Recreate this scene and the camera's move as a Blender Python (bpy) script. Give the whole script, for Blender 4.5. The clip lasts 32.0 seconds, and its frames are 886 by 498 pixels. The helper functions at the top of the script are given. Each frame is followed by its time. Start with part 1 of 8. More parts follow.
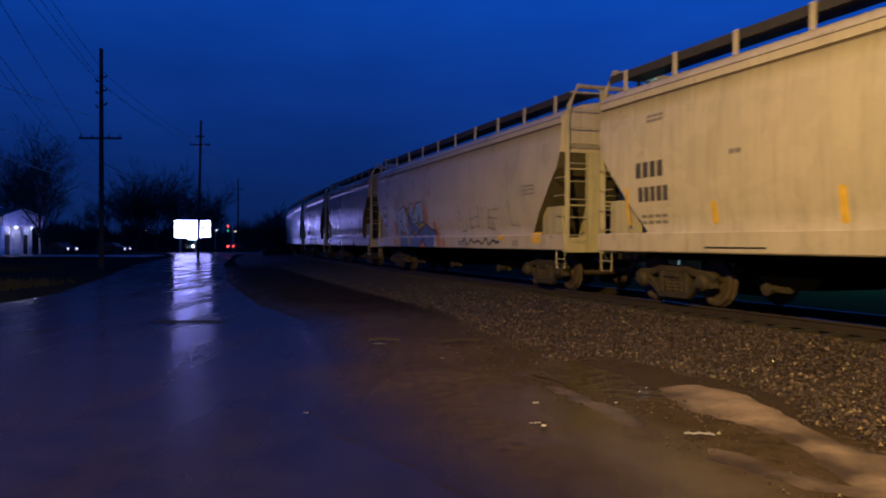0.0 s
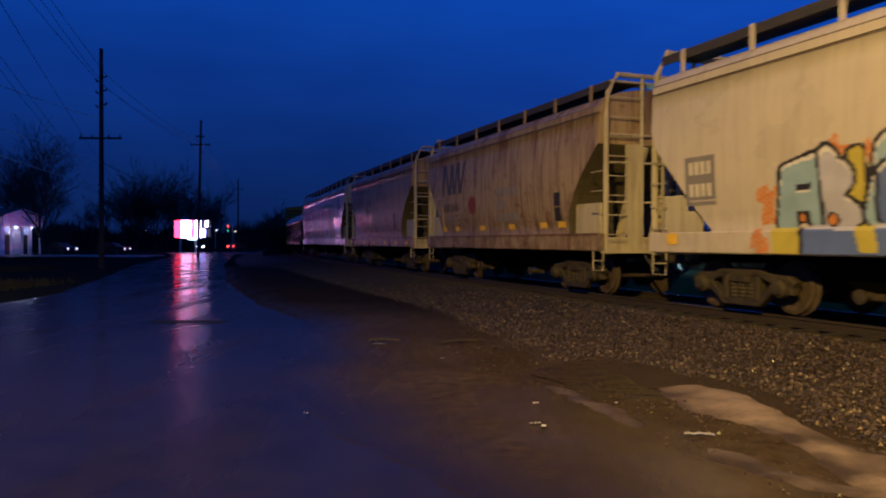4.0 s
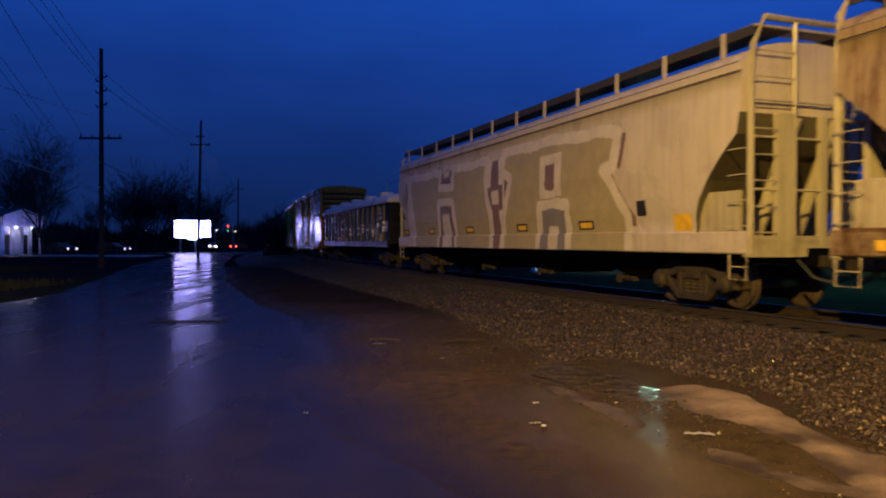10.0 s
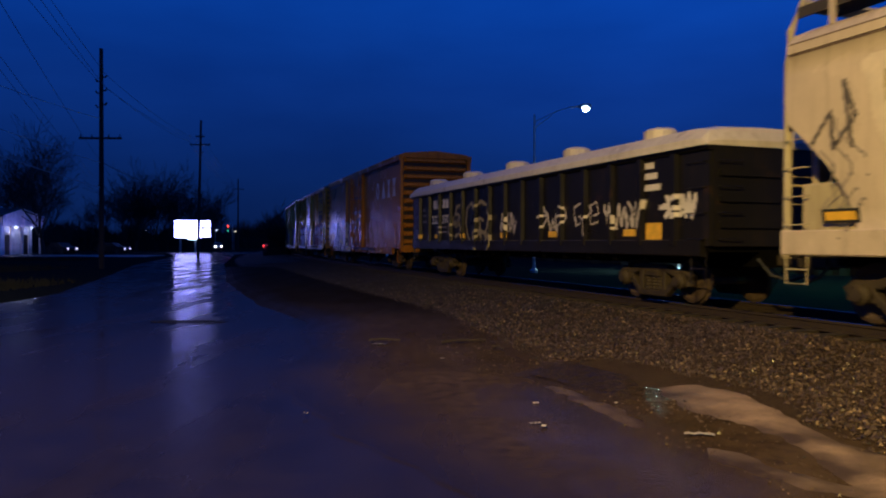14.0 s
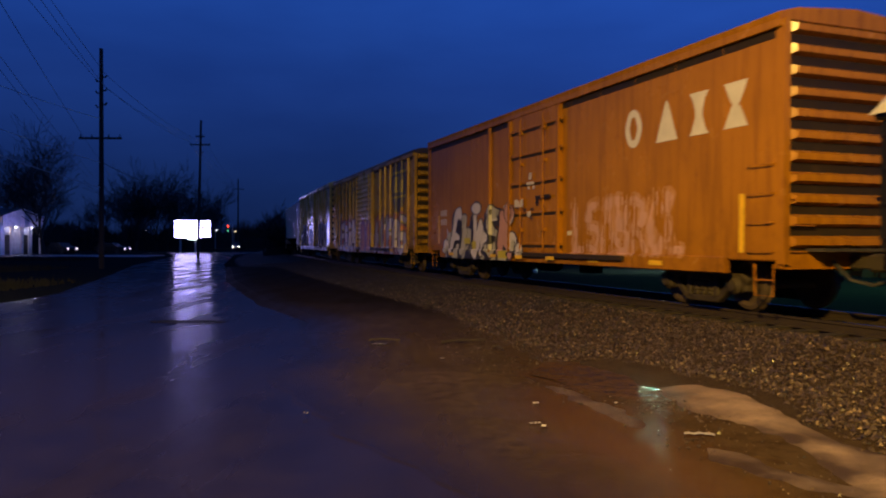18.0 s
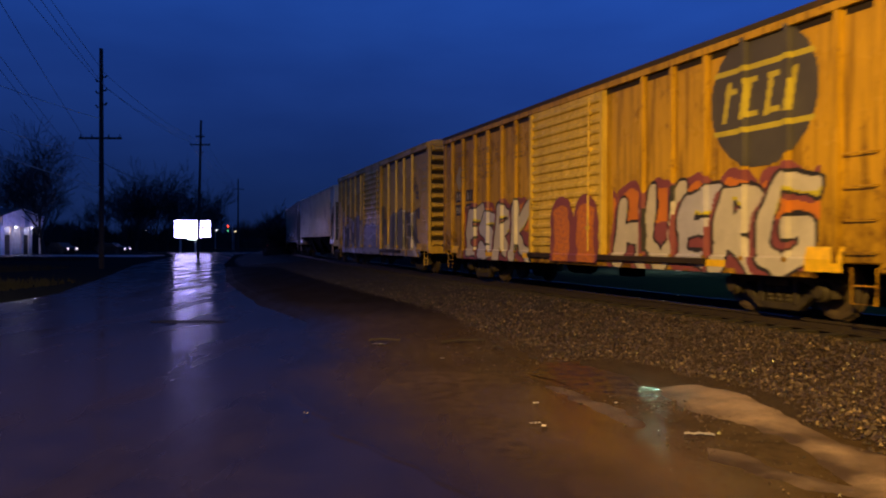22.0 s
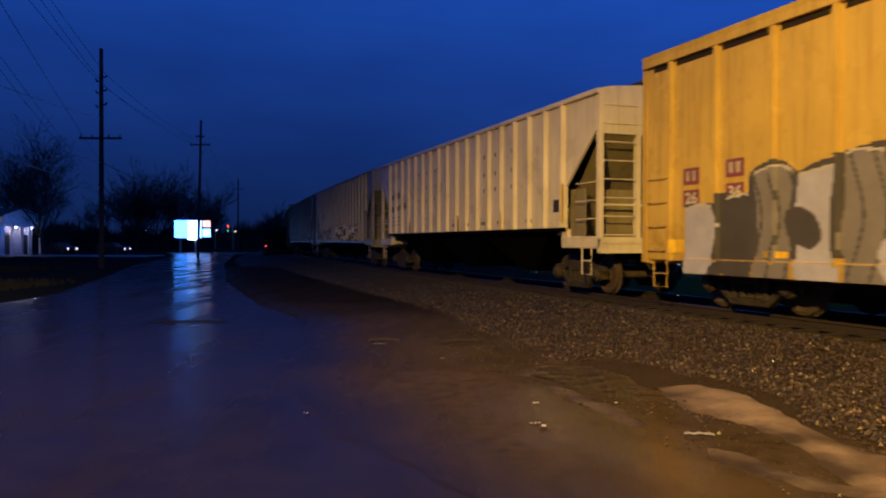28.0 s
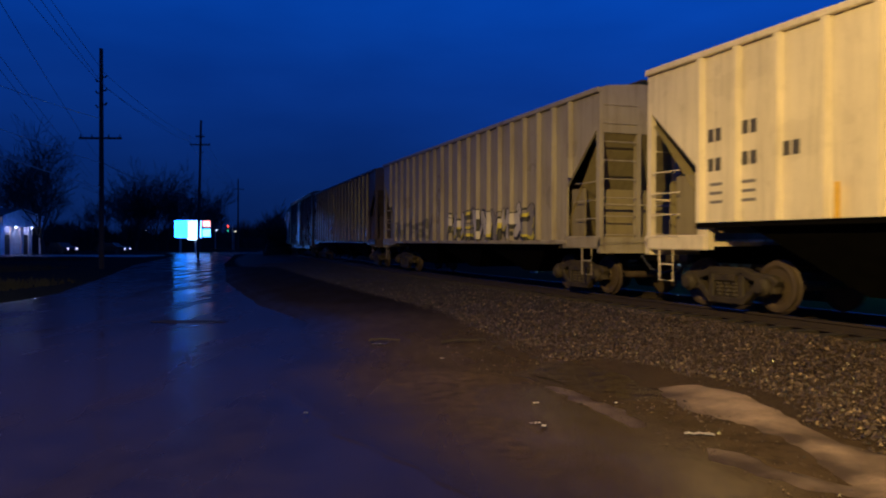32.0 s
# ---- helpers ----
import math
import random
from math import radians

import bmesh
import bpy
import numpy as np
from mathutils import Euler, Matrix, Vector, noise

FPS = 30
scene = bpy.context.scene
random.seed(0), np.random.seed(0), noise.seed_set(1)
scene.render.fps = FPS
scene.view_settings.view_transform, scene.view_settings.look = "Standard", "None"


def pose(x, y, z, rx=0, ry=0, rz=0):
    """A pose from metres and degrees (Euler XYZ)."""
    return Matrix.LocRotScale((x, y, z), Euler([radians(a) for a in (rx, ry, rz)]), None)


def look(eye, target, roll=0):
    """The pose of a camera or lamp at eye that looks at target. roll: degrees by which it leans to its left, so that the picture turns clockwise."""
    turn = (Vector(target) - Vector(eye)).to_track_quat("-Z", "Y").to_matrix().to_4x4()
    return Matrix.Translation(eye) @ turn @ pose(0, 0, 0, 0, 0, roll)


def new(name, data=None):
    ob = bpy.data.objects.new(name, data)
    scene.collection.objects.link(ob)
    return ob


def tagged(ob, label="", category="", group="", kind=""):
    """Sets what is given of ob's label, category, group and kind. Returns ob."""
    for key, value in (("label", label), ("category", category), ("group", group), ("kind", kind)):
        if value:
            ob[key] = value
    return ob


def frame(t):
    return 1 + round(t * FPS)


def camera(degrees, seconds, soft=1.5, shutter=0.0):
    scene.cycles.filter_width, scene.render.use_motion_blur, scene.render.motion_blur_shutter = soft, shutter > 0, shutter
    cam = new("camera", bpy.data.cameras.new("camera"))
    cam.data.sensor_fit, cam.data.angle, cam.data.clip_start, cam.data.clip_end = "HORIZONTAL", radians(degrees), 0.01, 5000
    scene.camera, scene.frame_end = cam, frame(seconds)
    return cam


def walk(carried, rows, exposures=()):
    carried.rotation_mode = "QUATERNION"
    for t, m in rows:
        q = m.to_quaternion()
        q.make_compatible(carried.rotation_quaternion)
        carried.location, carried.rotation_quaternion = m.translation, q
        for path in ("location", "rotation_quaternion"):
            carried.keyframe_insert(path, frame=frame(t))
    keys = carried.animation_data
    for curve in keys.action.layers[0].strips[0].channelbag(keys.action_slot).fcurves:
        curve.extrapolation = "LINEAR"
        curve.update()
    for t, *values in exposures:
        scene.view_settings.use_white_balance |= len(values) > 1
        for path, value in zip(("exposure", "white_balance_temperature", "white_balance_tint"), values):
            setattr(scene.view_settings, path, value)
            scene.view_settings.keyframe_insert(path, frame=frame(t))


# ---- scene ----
# ---- camera ----
RAIL = 0.45            # top of rail above the road
EYE = (0.0, 0.0, RAIL + 1.178)
cam = camera(61.41, 32.0, soft=2.0, shutter=0.5)
STAND = look(EYE, (0.0, 100.0, EYE[2] - 0.903), 0.157)
walk(cam, [(0.0, STAND), (32.0, STAND)], [(0.0, -0.1, 5900, 10), (3.0, -0.1, 5900, 10), (8.0, -0.02, 6600, 10), (10.0, 0.02, 6700, 10), (13.0, -0.08, 6150, 10), (13.7, -0.26, 5850, 10), (14.5, -0.34, 5800, 10), (17.0, 0.02, 7600, 10), (20.0, 0.0, 7500, 10), (23.0, -0.02, 7750, 10), (25.0, -0.05, 7700, 10), (28.0, 0.0, 6850, 10), (30.0, -0.1, 5950, 10), (31.0, -0.18, 5650, 10), (32.0, -0.22, 5650, 10)])

# ---- the railway line: heading by curvature, s metres up the line ----
KNOTS = [0, 25, 45, 60, 75, 95, 130, 200]
BENDS = [0.00006, 0.00168, 0.00177, 0.00112, 0.00382, 0.00136, -0.00086, -0.00114]
SPEED, SLOWING = 5.0208, -0.002854
_s = np.arange(-220.0, 330.0, 0.5)
_k = np.where(_s < 0, 0.0, np.interp(_s, KNOTS, BENDS))
_h = np.concatenate([[0.0], np.cumsum((_k[1:] + _k[:-1]) / 2)]) * 0.5 - 0.36609
_x = np.concatenate([[0.0], np.cumsum((np.sin(_h)[1:] + np.sin(_h)[:-1]) / 2)]) * 0.5
_y = np.concatenate([[0.0], np.cumsum((np.cos(_h)[1:] + np.cos(_h)[:-1]) / 2)]) * 0.5
_x += 10.325 * math.cos(0.36609) - np.interp(0, _s, _x)
_y += 10.325 * math.sin(0.36609) - np.interp(0, _s, _y)


def line(s, off=0.0):
    """Place on the line at s, off metres to its far side, and the heading there."""
    a = float(np.interp(s, _s, _h))
    return (float(np.interp(s, _s, _x)) + off * math.cos(a), float(np.interp(s, _s, _y)) - off * math.sin(a), a)


# ---- dusk sky ----
world = bpy.data.worlds.new("dusk")
scene.world = world
world.use_nodes = True
wn, wl = world.node_tree.nodes, world.node_tree.links
wn.clear()
wo, wb = wn.new("ShaderNodeOutputWorld"), wn.new("ShaderNodeBackground")
tc, sep, ramp = wn.new("ShaderNodeTexCoord"), wn.new("ShaderNodeSeparateXYZ"), wn.new("ShaderNodeValToRGB")
cl, mix = wn.new("ShaderNodeTexNoise"), wn.new("ShaderNodeMix")
wl.new(tc.outputs["Generated"], sep.inputs[0])
wl.new(sep.outputs["Z"], ramp.inputs[0])
for i, (p, c) in enumerate([(0.0, (0.0042, 0.0145, 0.074)), (0.06, (0.0046, 0.0195, 0.106)), (0.2, (0.0055, 0.033, 0.21)), (0.38, (0.0065, 0.06, 0.385)), (0.6, (0.005, 0.04, 0.26))]):
    e = ramp.color_ramp.elements[i] if i < 2 else ramp.color_ramp.elements.new(p)
    e.position, e.color = p, (*c, 1)
mp = wn.new("ShaderNodeMapping")
mp.inputs["Scale"].default_value = (2.0, 2.0, 7.0)
wl.new(tc.outputs["Generated"], mp.inputs[0])
wl.new(mp.outputs[0], cl.inputs["Vector"])
cl.inputs["Scale"].default_value, cl.inputs["Detail"].default_value = 2.2, 4.0
mix.data_type, mix.blend_type = "RGBA", "MULTIPLY"
mix.inputs[0].default_value = 0.5
cr = wn.new("ShaderNodeValToRGB")
cr.color_ramp.elements[0].color, cr.color_ramp.elements[1].color = (0.72, 0.75, 0.8, 1), (1.2, 1.18, 1.15, 1)
cr.color_ramp.elements[0].position, cr.color_ramp.elements[1].position = 0.3, 0.7
wl.new(cl.outputs["Fac"], cr.inputs[0])
wl.new(ramp.outputs[0], mix.inputs[6])
wl.new(cr.outputs[0], mix.inputs[7])
side = wn.new("ShaderNodeMapRange")   # the afterglow is a little brighter behind the train
side.inputs[1].default_value, side.inputs[2].default_value, side.inputs[3].default_value, side.inputs[4].default_value = -0.1, 0.25, 0.96, 1.25
wl.new(sep.outputs["X"], side.inputs[0])
glowing = wn.new("ShaderNodeMix")
glowing.data_type, glowing.blend_type = "RGBA", "MULTIPLY"
glowing.inputs[0].default_value = 1.0
wl.new(mix.outputs[2], glowing.inputs[6])
wl.new(side.outputs[0], glowing.inputs[7])
wl.new(glowing.outputs[2], wb.inputs[0])
wb.inputs[1].default_value = 1.1
wl.new(wb.outputs[0], wo.inputs[0])


# ---- materials ----
def material(name):
    m = bpy.data.materials.new(name)
    m.use_nodes = True
    return m, m.node_tree.nodes, m.node_tree.links, m.node_tree.nodes["Principled BSDF"]


def noise_fac(n, l, scale, detail=4.0, stretch=(1, 1, 1), rough=0.55):
    """A noise value over the thing's own metres."""
    c, p, t = n.new("ShaderNodeTexCoord"), n.new("ShaderNodeMapping"), n.new("ShaderNodeTexNoise")
    p.inputs["Scale"].default_value = stretch
    l.new(c.outputs["Object"], p.inputs[0])
    l.new(p.outputs[0], t.inputs["Vector"])
    t.inputs["Scale"].default_value, t.inputs["Detail"].default_value, t.inputs["Roughness"].default_value = scale, detail, rough
    return t.outputs["Fac"]


def between(n, l, fac, lo, hi, a=0.0, b=1.0):
    r = n.new("ShaderNodeMapRange")
    r.inputs[1].default_value, r.inputs[2].default_value, r.inputs[3].default_value, r.inputs[4].default_value = lo, hi, a, b
    l.new(fac, r.inputs[0])
    return r.outputs[0]


def blend(n, l, fac, a, b):
    m = n.new("ShaderNodeMix")
    m.data_type = "RGBA"
    if isinstance(fac, float):
        m.inputs[0].default_value = fac
    else:
        l.new(fac, m.inputs[0])
    for k, v in ((6, a), (7, b)):
        if isinstance(v, tuple):
            m.inputs[k].default_value = (*v, 1)
        else:
            l.new(v, m.inputs[k])
    return m.outputs[2]


def bumped(n, l, bsdf, fac, strength, dist=0.01):
    b = n.new("ShaderNodeBump")
    b.inputs["Strength"].default_value, b.inputs["Distance"].default_value = strength, dist
    l.new(fac, b.inputs["Height"])
    l.new(b.outputs[0], bsdf.inputs["Normal"])


def plain(name, colour, rough=0.6, metal=0.0, var=0.25, scale=6.0, bump=0.15):
    """A surface with grain and blotches round one colour."""
    m, n, l, b = material(name)
    f1, f2 = noise_fac(n, l, scale), noise_fac(n, l, scale * 9)
    dark = tuple(c * (1 - var) for c in colour)
    lite = tuple(min(1, c * (1 + var)) for c in colour)
    c = blend(n, l, between(n, l, f1, 0.3, 0.7), dark, lite)
    c = blend(n, l, between(n, l, f2, 0.45, 0.8, 0, 0.5), c, dark)
    l.new(c, b.inputs["Base Color"])
    l.new(between(n, l, f1, 0.3, 0.7, rough * 0.85, min(1, rough * 1.15)), b.inputs["Roughness"])
    b.inputs["Metallic"].default_value = metal
    bumped(n, l, b, f2, bump)
    return m


def paint(name, colour, grime=(0.16, 0.10, 0.05), dirt=0.35, streak=0.4, rust=0.0, rough=0.5, low=1.9):
    """Weathered car paint: streaks down the sheet, blotches, rust, dust thrown up near the rails."""
    m, n, l, b = material(name)
    big, fine = noise_fac(n, l, 0.9, 5), noise_fac(n, l, 30, 3)
    run = noise_fac(n, l, 2.2, 6, (3.2, 3.2, 0.22), 0.65)
    spots = noise_fac(n, l, 3.1, 8, (1, 1, 0.8), 0.7)
    c = blend(n, l, between(n, l, big, 0.3, 0.75), tuple(x * 0.86 for x in colour), tuple(min(1, x * 1.06) for x in colour))
    co, se = n.new("ShaderNodeTexCoord"), n.new("ShaderNodeSeparateXYZ")
    l.new(co.outputs["Object"], se.inputs[0])
    c = blend(n, l, between(n, l, run, 0.47, 0.70, 0, streak), c, grime)
    if rust > 0.3:   # rust washing down from the roof seams
        hang = n.new("ShaderNodeMath")
        hang.operation = "MULTIPLY"
        l.new(between(n, l, se.outputs["Z"], 3.0, 4.2, 0, 1.0), hang.inputs[0])
        l.new(between(n, l, noise_fac(n, l, 1.1, 6, (1.5, 1.5, 0.1), 0.6), 0.47, 0.62, 0, 0.9), hang.inputs[1])
        c = blend(n, l, hang.outputs[0], c, (0.11, 0.045, 0.02))
    c = blend(n, l, between(n, l, spots, 0.56, 0.74, 0, dirt), c, tuple(g * 1.2 for g in grime))
    if rust:
        c = blend(n, l, between(n, l, spots, 0.62 - 0.14 * rust, 0.72 - 0.1 * rust, 0, min(1, rust)), c, (0.17, 0.062, 0.022))
    splash = n.new("ShaderNodeMath")
    splash.operation = "MULTIPLY"
    l.new(between(n, l, se.outputs["Z"], low, 0.8, 0, 0.9), splash.inputs[0])
    l.new(between(n, l, spots, 0.35, 0.65), splash.inputs[1])
    sc = n.new("ShaderNodeMath")
    sc.operation = "MULTIPLY"
    sc.inputs[1].default_value = dirt * 1.6
    l.new(splash.outputs[0], sc.inputs[0])
    c = blend(n, l, sc.outputs[0], c, grime)
    c = blend(n, l, between(n, l, fine, 0.5, 0.8, 0, 0.25), c, tuple(x * 0.7 for x in colour))
    l.new(c, b.inputs["Base Color"])
    l.new(between(n, l, big, 0.3, 0.7, rough * 0.45, min(1, rough * 0.85)), b.inputs["Roughness"])
    b.inputs["Specular IOR Level"].default_value = 0.26
    wav = noise_fac(n, l, 1.6, 2)
    bumped(n, l, b, wav, 0.12, 0.03)
    return m


def glow(name, colour, strength):
    m, n, l, b = material(name)
    b.inputs["Base Color"].default_value = (0.02, 0.02, 0.02, 1)
    b.inputs["Emission Color"].default_value, b.inputs["Emission Strength"].default_value = (*colour, 1), strength
    return m


def glass(name, tint=(0.8, 0.85, 0.9)):
    m, n, l, b = material(name)
    b.inputs["Base Color"].default_value = (*tint, 1)
    b.inputs["Roughness"].default_value, b.inputs["Transmission Weight"].default_value = 0.05, 1.0
    return m


def partly_dry(n, l, b, share, along=None):
    """Grains that stand dull out of the film of water."""
    dull, mixed = n.new("ShaderNodeBsdfDiffuse"), n.new("ShaderNodeMixShader")
    l.new(b.inputs["Base Color"].links[0].from_socket, dull.inputs["Color"])
    mixed.inputs[0].default_value = share
    if along:
        l.new(along, mixed.inputs[0])
    l.new(b.outputs[0], mixed.inputs[1])
    l.new(dull.outputs[0], mixed.inputs[2])
    l.new(mixed.outputs[0], n["Material Output"].inputs["Surface"])


def wet_asphalt():
    m, n, l, b = material("wet_asphalt")
    f1, f2, f3 = noise_fac(n, l, 0.3, 5), noise_fac(n, l, 2.2, 6), noise_fac(n, l, 90, 3)
    long = noise_fac(n, l, 0.8, 4, (1.6, 0.35, 1))
    c = blend(n, l, between(n, l, f2, 0.3, 0.7), (0.009, 0.006, 0.0057), (0.016, 0.011, 0.010))
    c = blend(n, l, between(n, l, f1, 0.45, 0.65), c, (0.017, 0.011, 0.010))
    c = blend(n, l, between(n, l, f3, 0.6, 0.8, 0, 0.5), c, (0.034, 0.026, 0.023))
    l.new(c, b.inputs["Base Color"])
    b.inputs["Specular IOR Level"].default_value = 0.34
    l.new(between(n, l, long, 0.35, 0.65, 0.15, 0.33), b.inputs["Roughness"])
    b.inputs["Specular Tint"].default_value = (0.62, 0.56, 0.55, 1)   # only partly filmed with water
    add = n.new("ShaderNodeMath")
    add.operation = "MULTIPLY_ADD"
    add.inputs[1].default_value = 0.06
    l.new(f3, add.inputs[0])
    l.new(long, add.inputs[2])
    bumped(n, l, b, add.outputs[0], 0.10, 0.02)
    co, se = n.new("ShaderNodeTexCoord"), n.new("ShaderNodeSeparateXYZ")   # dull share grows with distance, holding down the far sky reflection
    l.new(co.outputs["Object"], se.inputs[0])
    partly_dry(n, l, b, 0.25, between(n, l, se.outputs["Y"], 10.0, 34.0, 0.22, 0.55))
    return m


def earth(name, a, b2, c2, rough=0.8, scale=1.2, bump=0.6, dist=0.04, spec=0.1):
    m, n, l, b = material(name)
    f1, f2, f3 = noise_fac(n, l, scale * 0.4, 5), noise_fac(n, l, scale * 5, 6), noise_fac(n, l, scale * 30, 4)
    c = blend(n, l, between(n, l, f1, 0.35, 0.65), a, b2)
    c = blend(n, l, between(n, l, f2, 0.4, 0.7), c, c2)
    c = blend(n, l, between(n, l, f3, 0.5, 0.75, 0, 0.6), c, tuple(x * 1.9 for x in a))
    l.new(c, b.inputs["Base Color"])
    l.new(between(n, l, f1, 0.35, 0.7, rough * 0.7, rough), b.inputs["Roughness"])
    b.inputs["Specular IOR Level"].default_value = spec
    bumped(n, l, b, f3, bump, dist)
    return m


M = {}
M["asphalt"] = wet_asphalt()
M["ground"] = earth("dark_turf", (0.013, 0.016, 0.015), (0.016, 0.019, 0.017), (0.011, 0.013, 0.012), 1.0, 1.2, 0.6, 0.04, 0.0)
M["ballast"] = earth("ballast_bed", (0.061, 0.040, 0.0195), (0.082, 0.053, 0.027), (0.038, 0.0245, 0.0127), 0.85, 3.0, 0.9, 0.05)
M["mud"] = earth("wet_mud", (0.038, 0.0245, 0.0122), (0.072, 0.047, 0.0255), (0.029, 0.018, 0.0093), 0.45, 1.1, 0.2, 0.02, 0.15)
M["silt"] = earth("pale_silt", (0.24, 0.166, 0.105), (0.30, 0.21, 0.134), (0.18, 0.125, 0.079), 0.6, 1.6, 0.3, 0.02, 0.3)
M["steel"] = plain("rail_steel", (0.42, 0.40, 0.38), 0.16, 1.0, 0.2, 8)
M["rail_web"] = plain("rusty_rail_web", (0.022, 0.013, 0.009), 0.8, 0.0)
M["tie"] = plain("creosoted_wood", (0.03, 0.022, 0.016), 0.85, 0.0, 0.35, 9)
M["truck"] = plain("dusty_cast_steel", (0.034, 0.024, 0.014), 0.75, 0.0, 0.45, 5)
M["under"] = plain("near_black_underframe", (0.003, 0.0027, 0.0026), 0.85, 0.0, 0.3)
M["wheel"] = plain("wheel_steel", (0.06, 0.04, 0.025), 0.65, 0.0, 0.35)
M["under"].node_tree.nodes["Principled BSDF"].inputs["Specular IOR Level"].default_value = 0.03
M["black"] = plain("black_iron", (0.02, 0.02, 0.02), 0.6)
M["yellow"] = plain("reflector_yellow", (0.75, 0.44, 0.03), 0.5, 0.0, 0.2)
M["grating"] = plain("dark_grating", (0.045, 0.038, 0.036), 0.7)
M["wood"] = plain("weathered_pole_wood", (0.018, 0.015, 0.013), 0.85, 0.0, 0.3)
M["bark"] = plain("bare_bark", (0.022, 0.02, 0.018), 0.9, 0.0, 0.3)
M["galv"] = plain("galvanised_steel", (0.42, 0.43, 0.44), 0.45, 0.6)


# ---- mesh helpers ----
def part(name, bm, mat, parent=None, label="", smooth=False):
    """Links a bmesh as one mesh object under a thing or a part."""
    me = bm
    if isinstance(bm, bmesh.types.BMesh):
        me = bpy.data.meshes.new(name)
        bm.normal_update()
        bm.to_mesh(me)
        bm.free()
        for k in (mat if isinstance(mat, (list, tuple)) else [mat]):
            me.materials.append(k)
        if smooth:
            me.shade_smooth()
    ob = new(name, me)
    if parent is not None:
        ob.parent = parent
    if label:
        tagged(ob, label)
    return ob


def thing(name, label, category, group="", kind="", at=None):
    ob = tagged(new(name), label, category, group, kind)
    if at is not None:
        ob.matrix_basis = at
    return ob


def box(bm, x0, x1, y0, y1, z0, z1, bev=0.0):
    """An upright box, its long edges chamfered by bev."""
    if bev:
        p = [(y0 + bev, z0), (y1 - bev, z0), (y1, z0 + bev), (y1, z1 - bev), (y1 - bev, z1), (y0 + bev, z1), (y0, z1 - bev), (y0, z0 + bev)]
    else:
        p = [(y0, z0), (y1, z0), (y1, z1), (y0, z1)]
    return bar(bm, p, x0, x1)


def bar(bm, prof, x0, x1):
    """A profile (y, z) drawn out along x."""
    a = [bm.verts.new((x0, y, z)) for y, z in prof]
    b = [bm.verts.new((x1, y, z)) for y, z in prof]
    n = len(prof)
    for i in range(n):
        bm.faces.new((a[i], a[(i + 1) % n], b[(i + 1) % n], b[i]))
    bm.faces.new(a[::-1])
    bm.faces.new(b)
    return bm


def tube(bm, pts, r, n=6, r2=None):
    """A round rod along points, tapering from r to r2."""
    rings = []
    pts = [Vector(p) for p in pts]
    for i, p in enumerate(pts):
        d = (pts[min(i + 1, len(pts) - 1)] - pts[max(i - 1, 0)]).normalized()
        u = d.orthogonal().normalized()
        v = d.cross(u)
        rr = r if r2 is None else r + (r2 - r) * i / (len(pts) - 1)
        rings.append([bm.verts.new(p + (u * math.cos(2 * math.pi * k / n) + v * math.sin(2 * math.pi * k / n)) * rr) for k in range(n)])
    for a, b in zip(rings, rings[1:]):
        # match the nearest start so that rods do not twist
        k0 = min(range(n), key=lambda k: (b[k].co - a[0].co).length)
        for k in range(n):
            bm.faces.new((a[k], a[(k + 1) % n], b[(k + 1 + k0) % n], b[(k + k0) % n]))
    bm.faces.new(rings[0][::-1])
    bm.faces.new(rings[-1])
    return bm


def lathe(bm, prof, axis="y", n=20, at=(0, 0, 0)):
    """A profile (radius, along) turned round an axis."""
    rings = []
    for r, a in prof:
        ring = []
        for k in range(n):
            c, s = r * math.cos(2 * math.pi * k / n), r * math.sin(2 * math.pi * k / n)
            v = (c, a, s) if axis == "y" else (c, s, a) if axis == "z" else (a, c, s)
            ring.append(bm.verts.new(Vector(v) + Vector(at)))
        rings.append(ring)
    for a, b in zip(rings, rings[1:]):
        for k in range(n):
            bm.faces.new((a[k], a[(k + 1) % n], b[(k + 1) % n], b[k]))
    bm.faces.new(rings[0][::-1])
    bm.faces.new(rings[-1])
    return bm


def B():
    return bmesh.new()


def sweep(name, prof, s0, s1, step, mat, jitter=0.0, seed=3):
    """A profile (off, z) carried along the railway line."""
    bm, rng, prev = B(), random.Random(seed), None
    for s in np.arange(s0, s1 + 0.01, step):
        row = []
        for o, z in prof:
            x, y, a = line(s, o)
            row.append(bm.verts.new((x, y, z + rng.uniform(-jitter, jitter))))
        if prev:
            for i in range(len(prof) - 1):
                bm.faces.new((prev[i], row[i], row[i + 1], prev[i + 1]))
        prev = row
    return part(name, bm, mat)


# ---- the ground, road and line ----
bm = B()
xs = [-2500, -600, -200, -80, -40, -20, 0, 20, 40, 80, 200, 600, 2500]
ys = [-2500, -600, -150, -50, -20, 0, 20, 40, 80, 150, 400, 1000, 2600]
grid = [[bm.verts.new((x, y, -0.03)) for x in xs] for y in ys]
for r0, r1 in zip(grid, grid[1:]):
    for i in range(len(xs) - 1):
        bm.faces.new((r0[i], r0[i + 1], r1[i + 1], r1[i]))
tagged(part("ground", bm, M["ground"]), "dark wet turf and earth on both sides of the line", "ground", kind="structure")

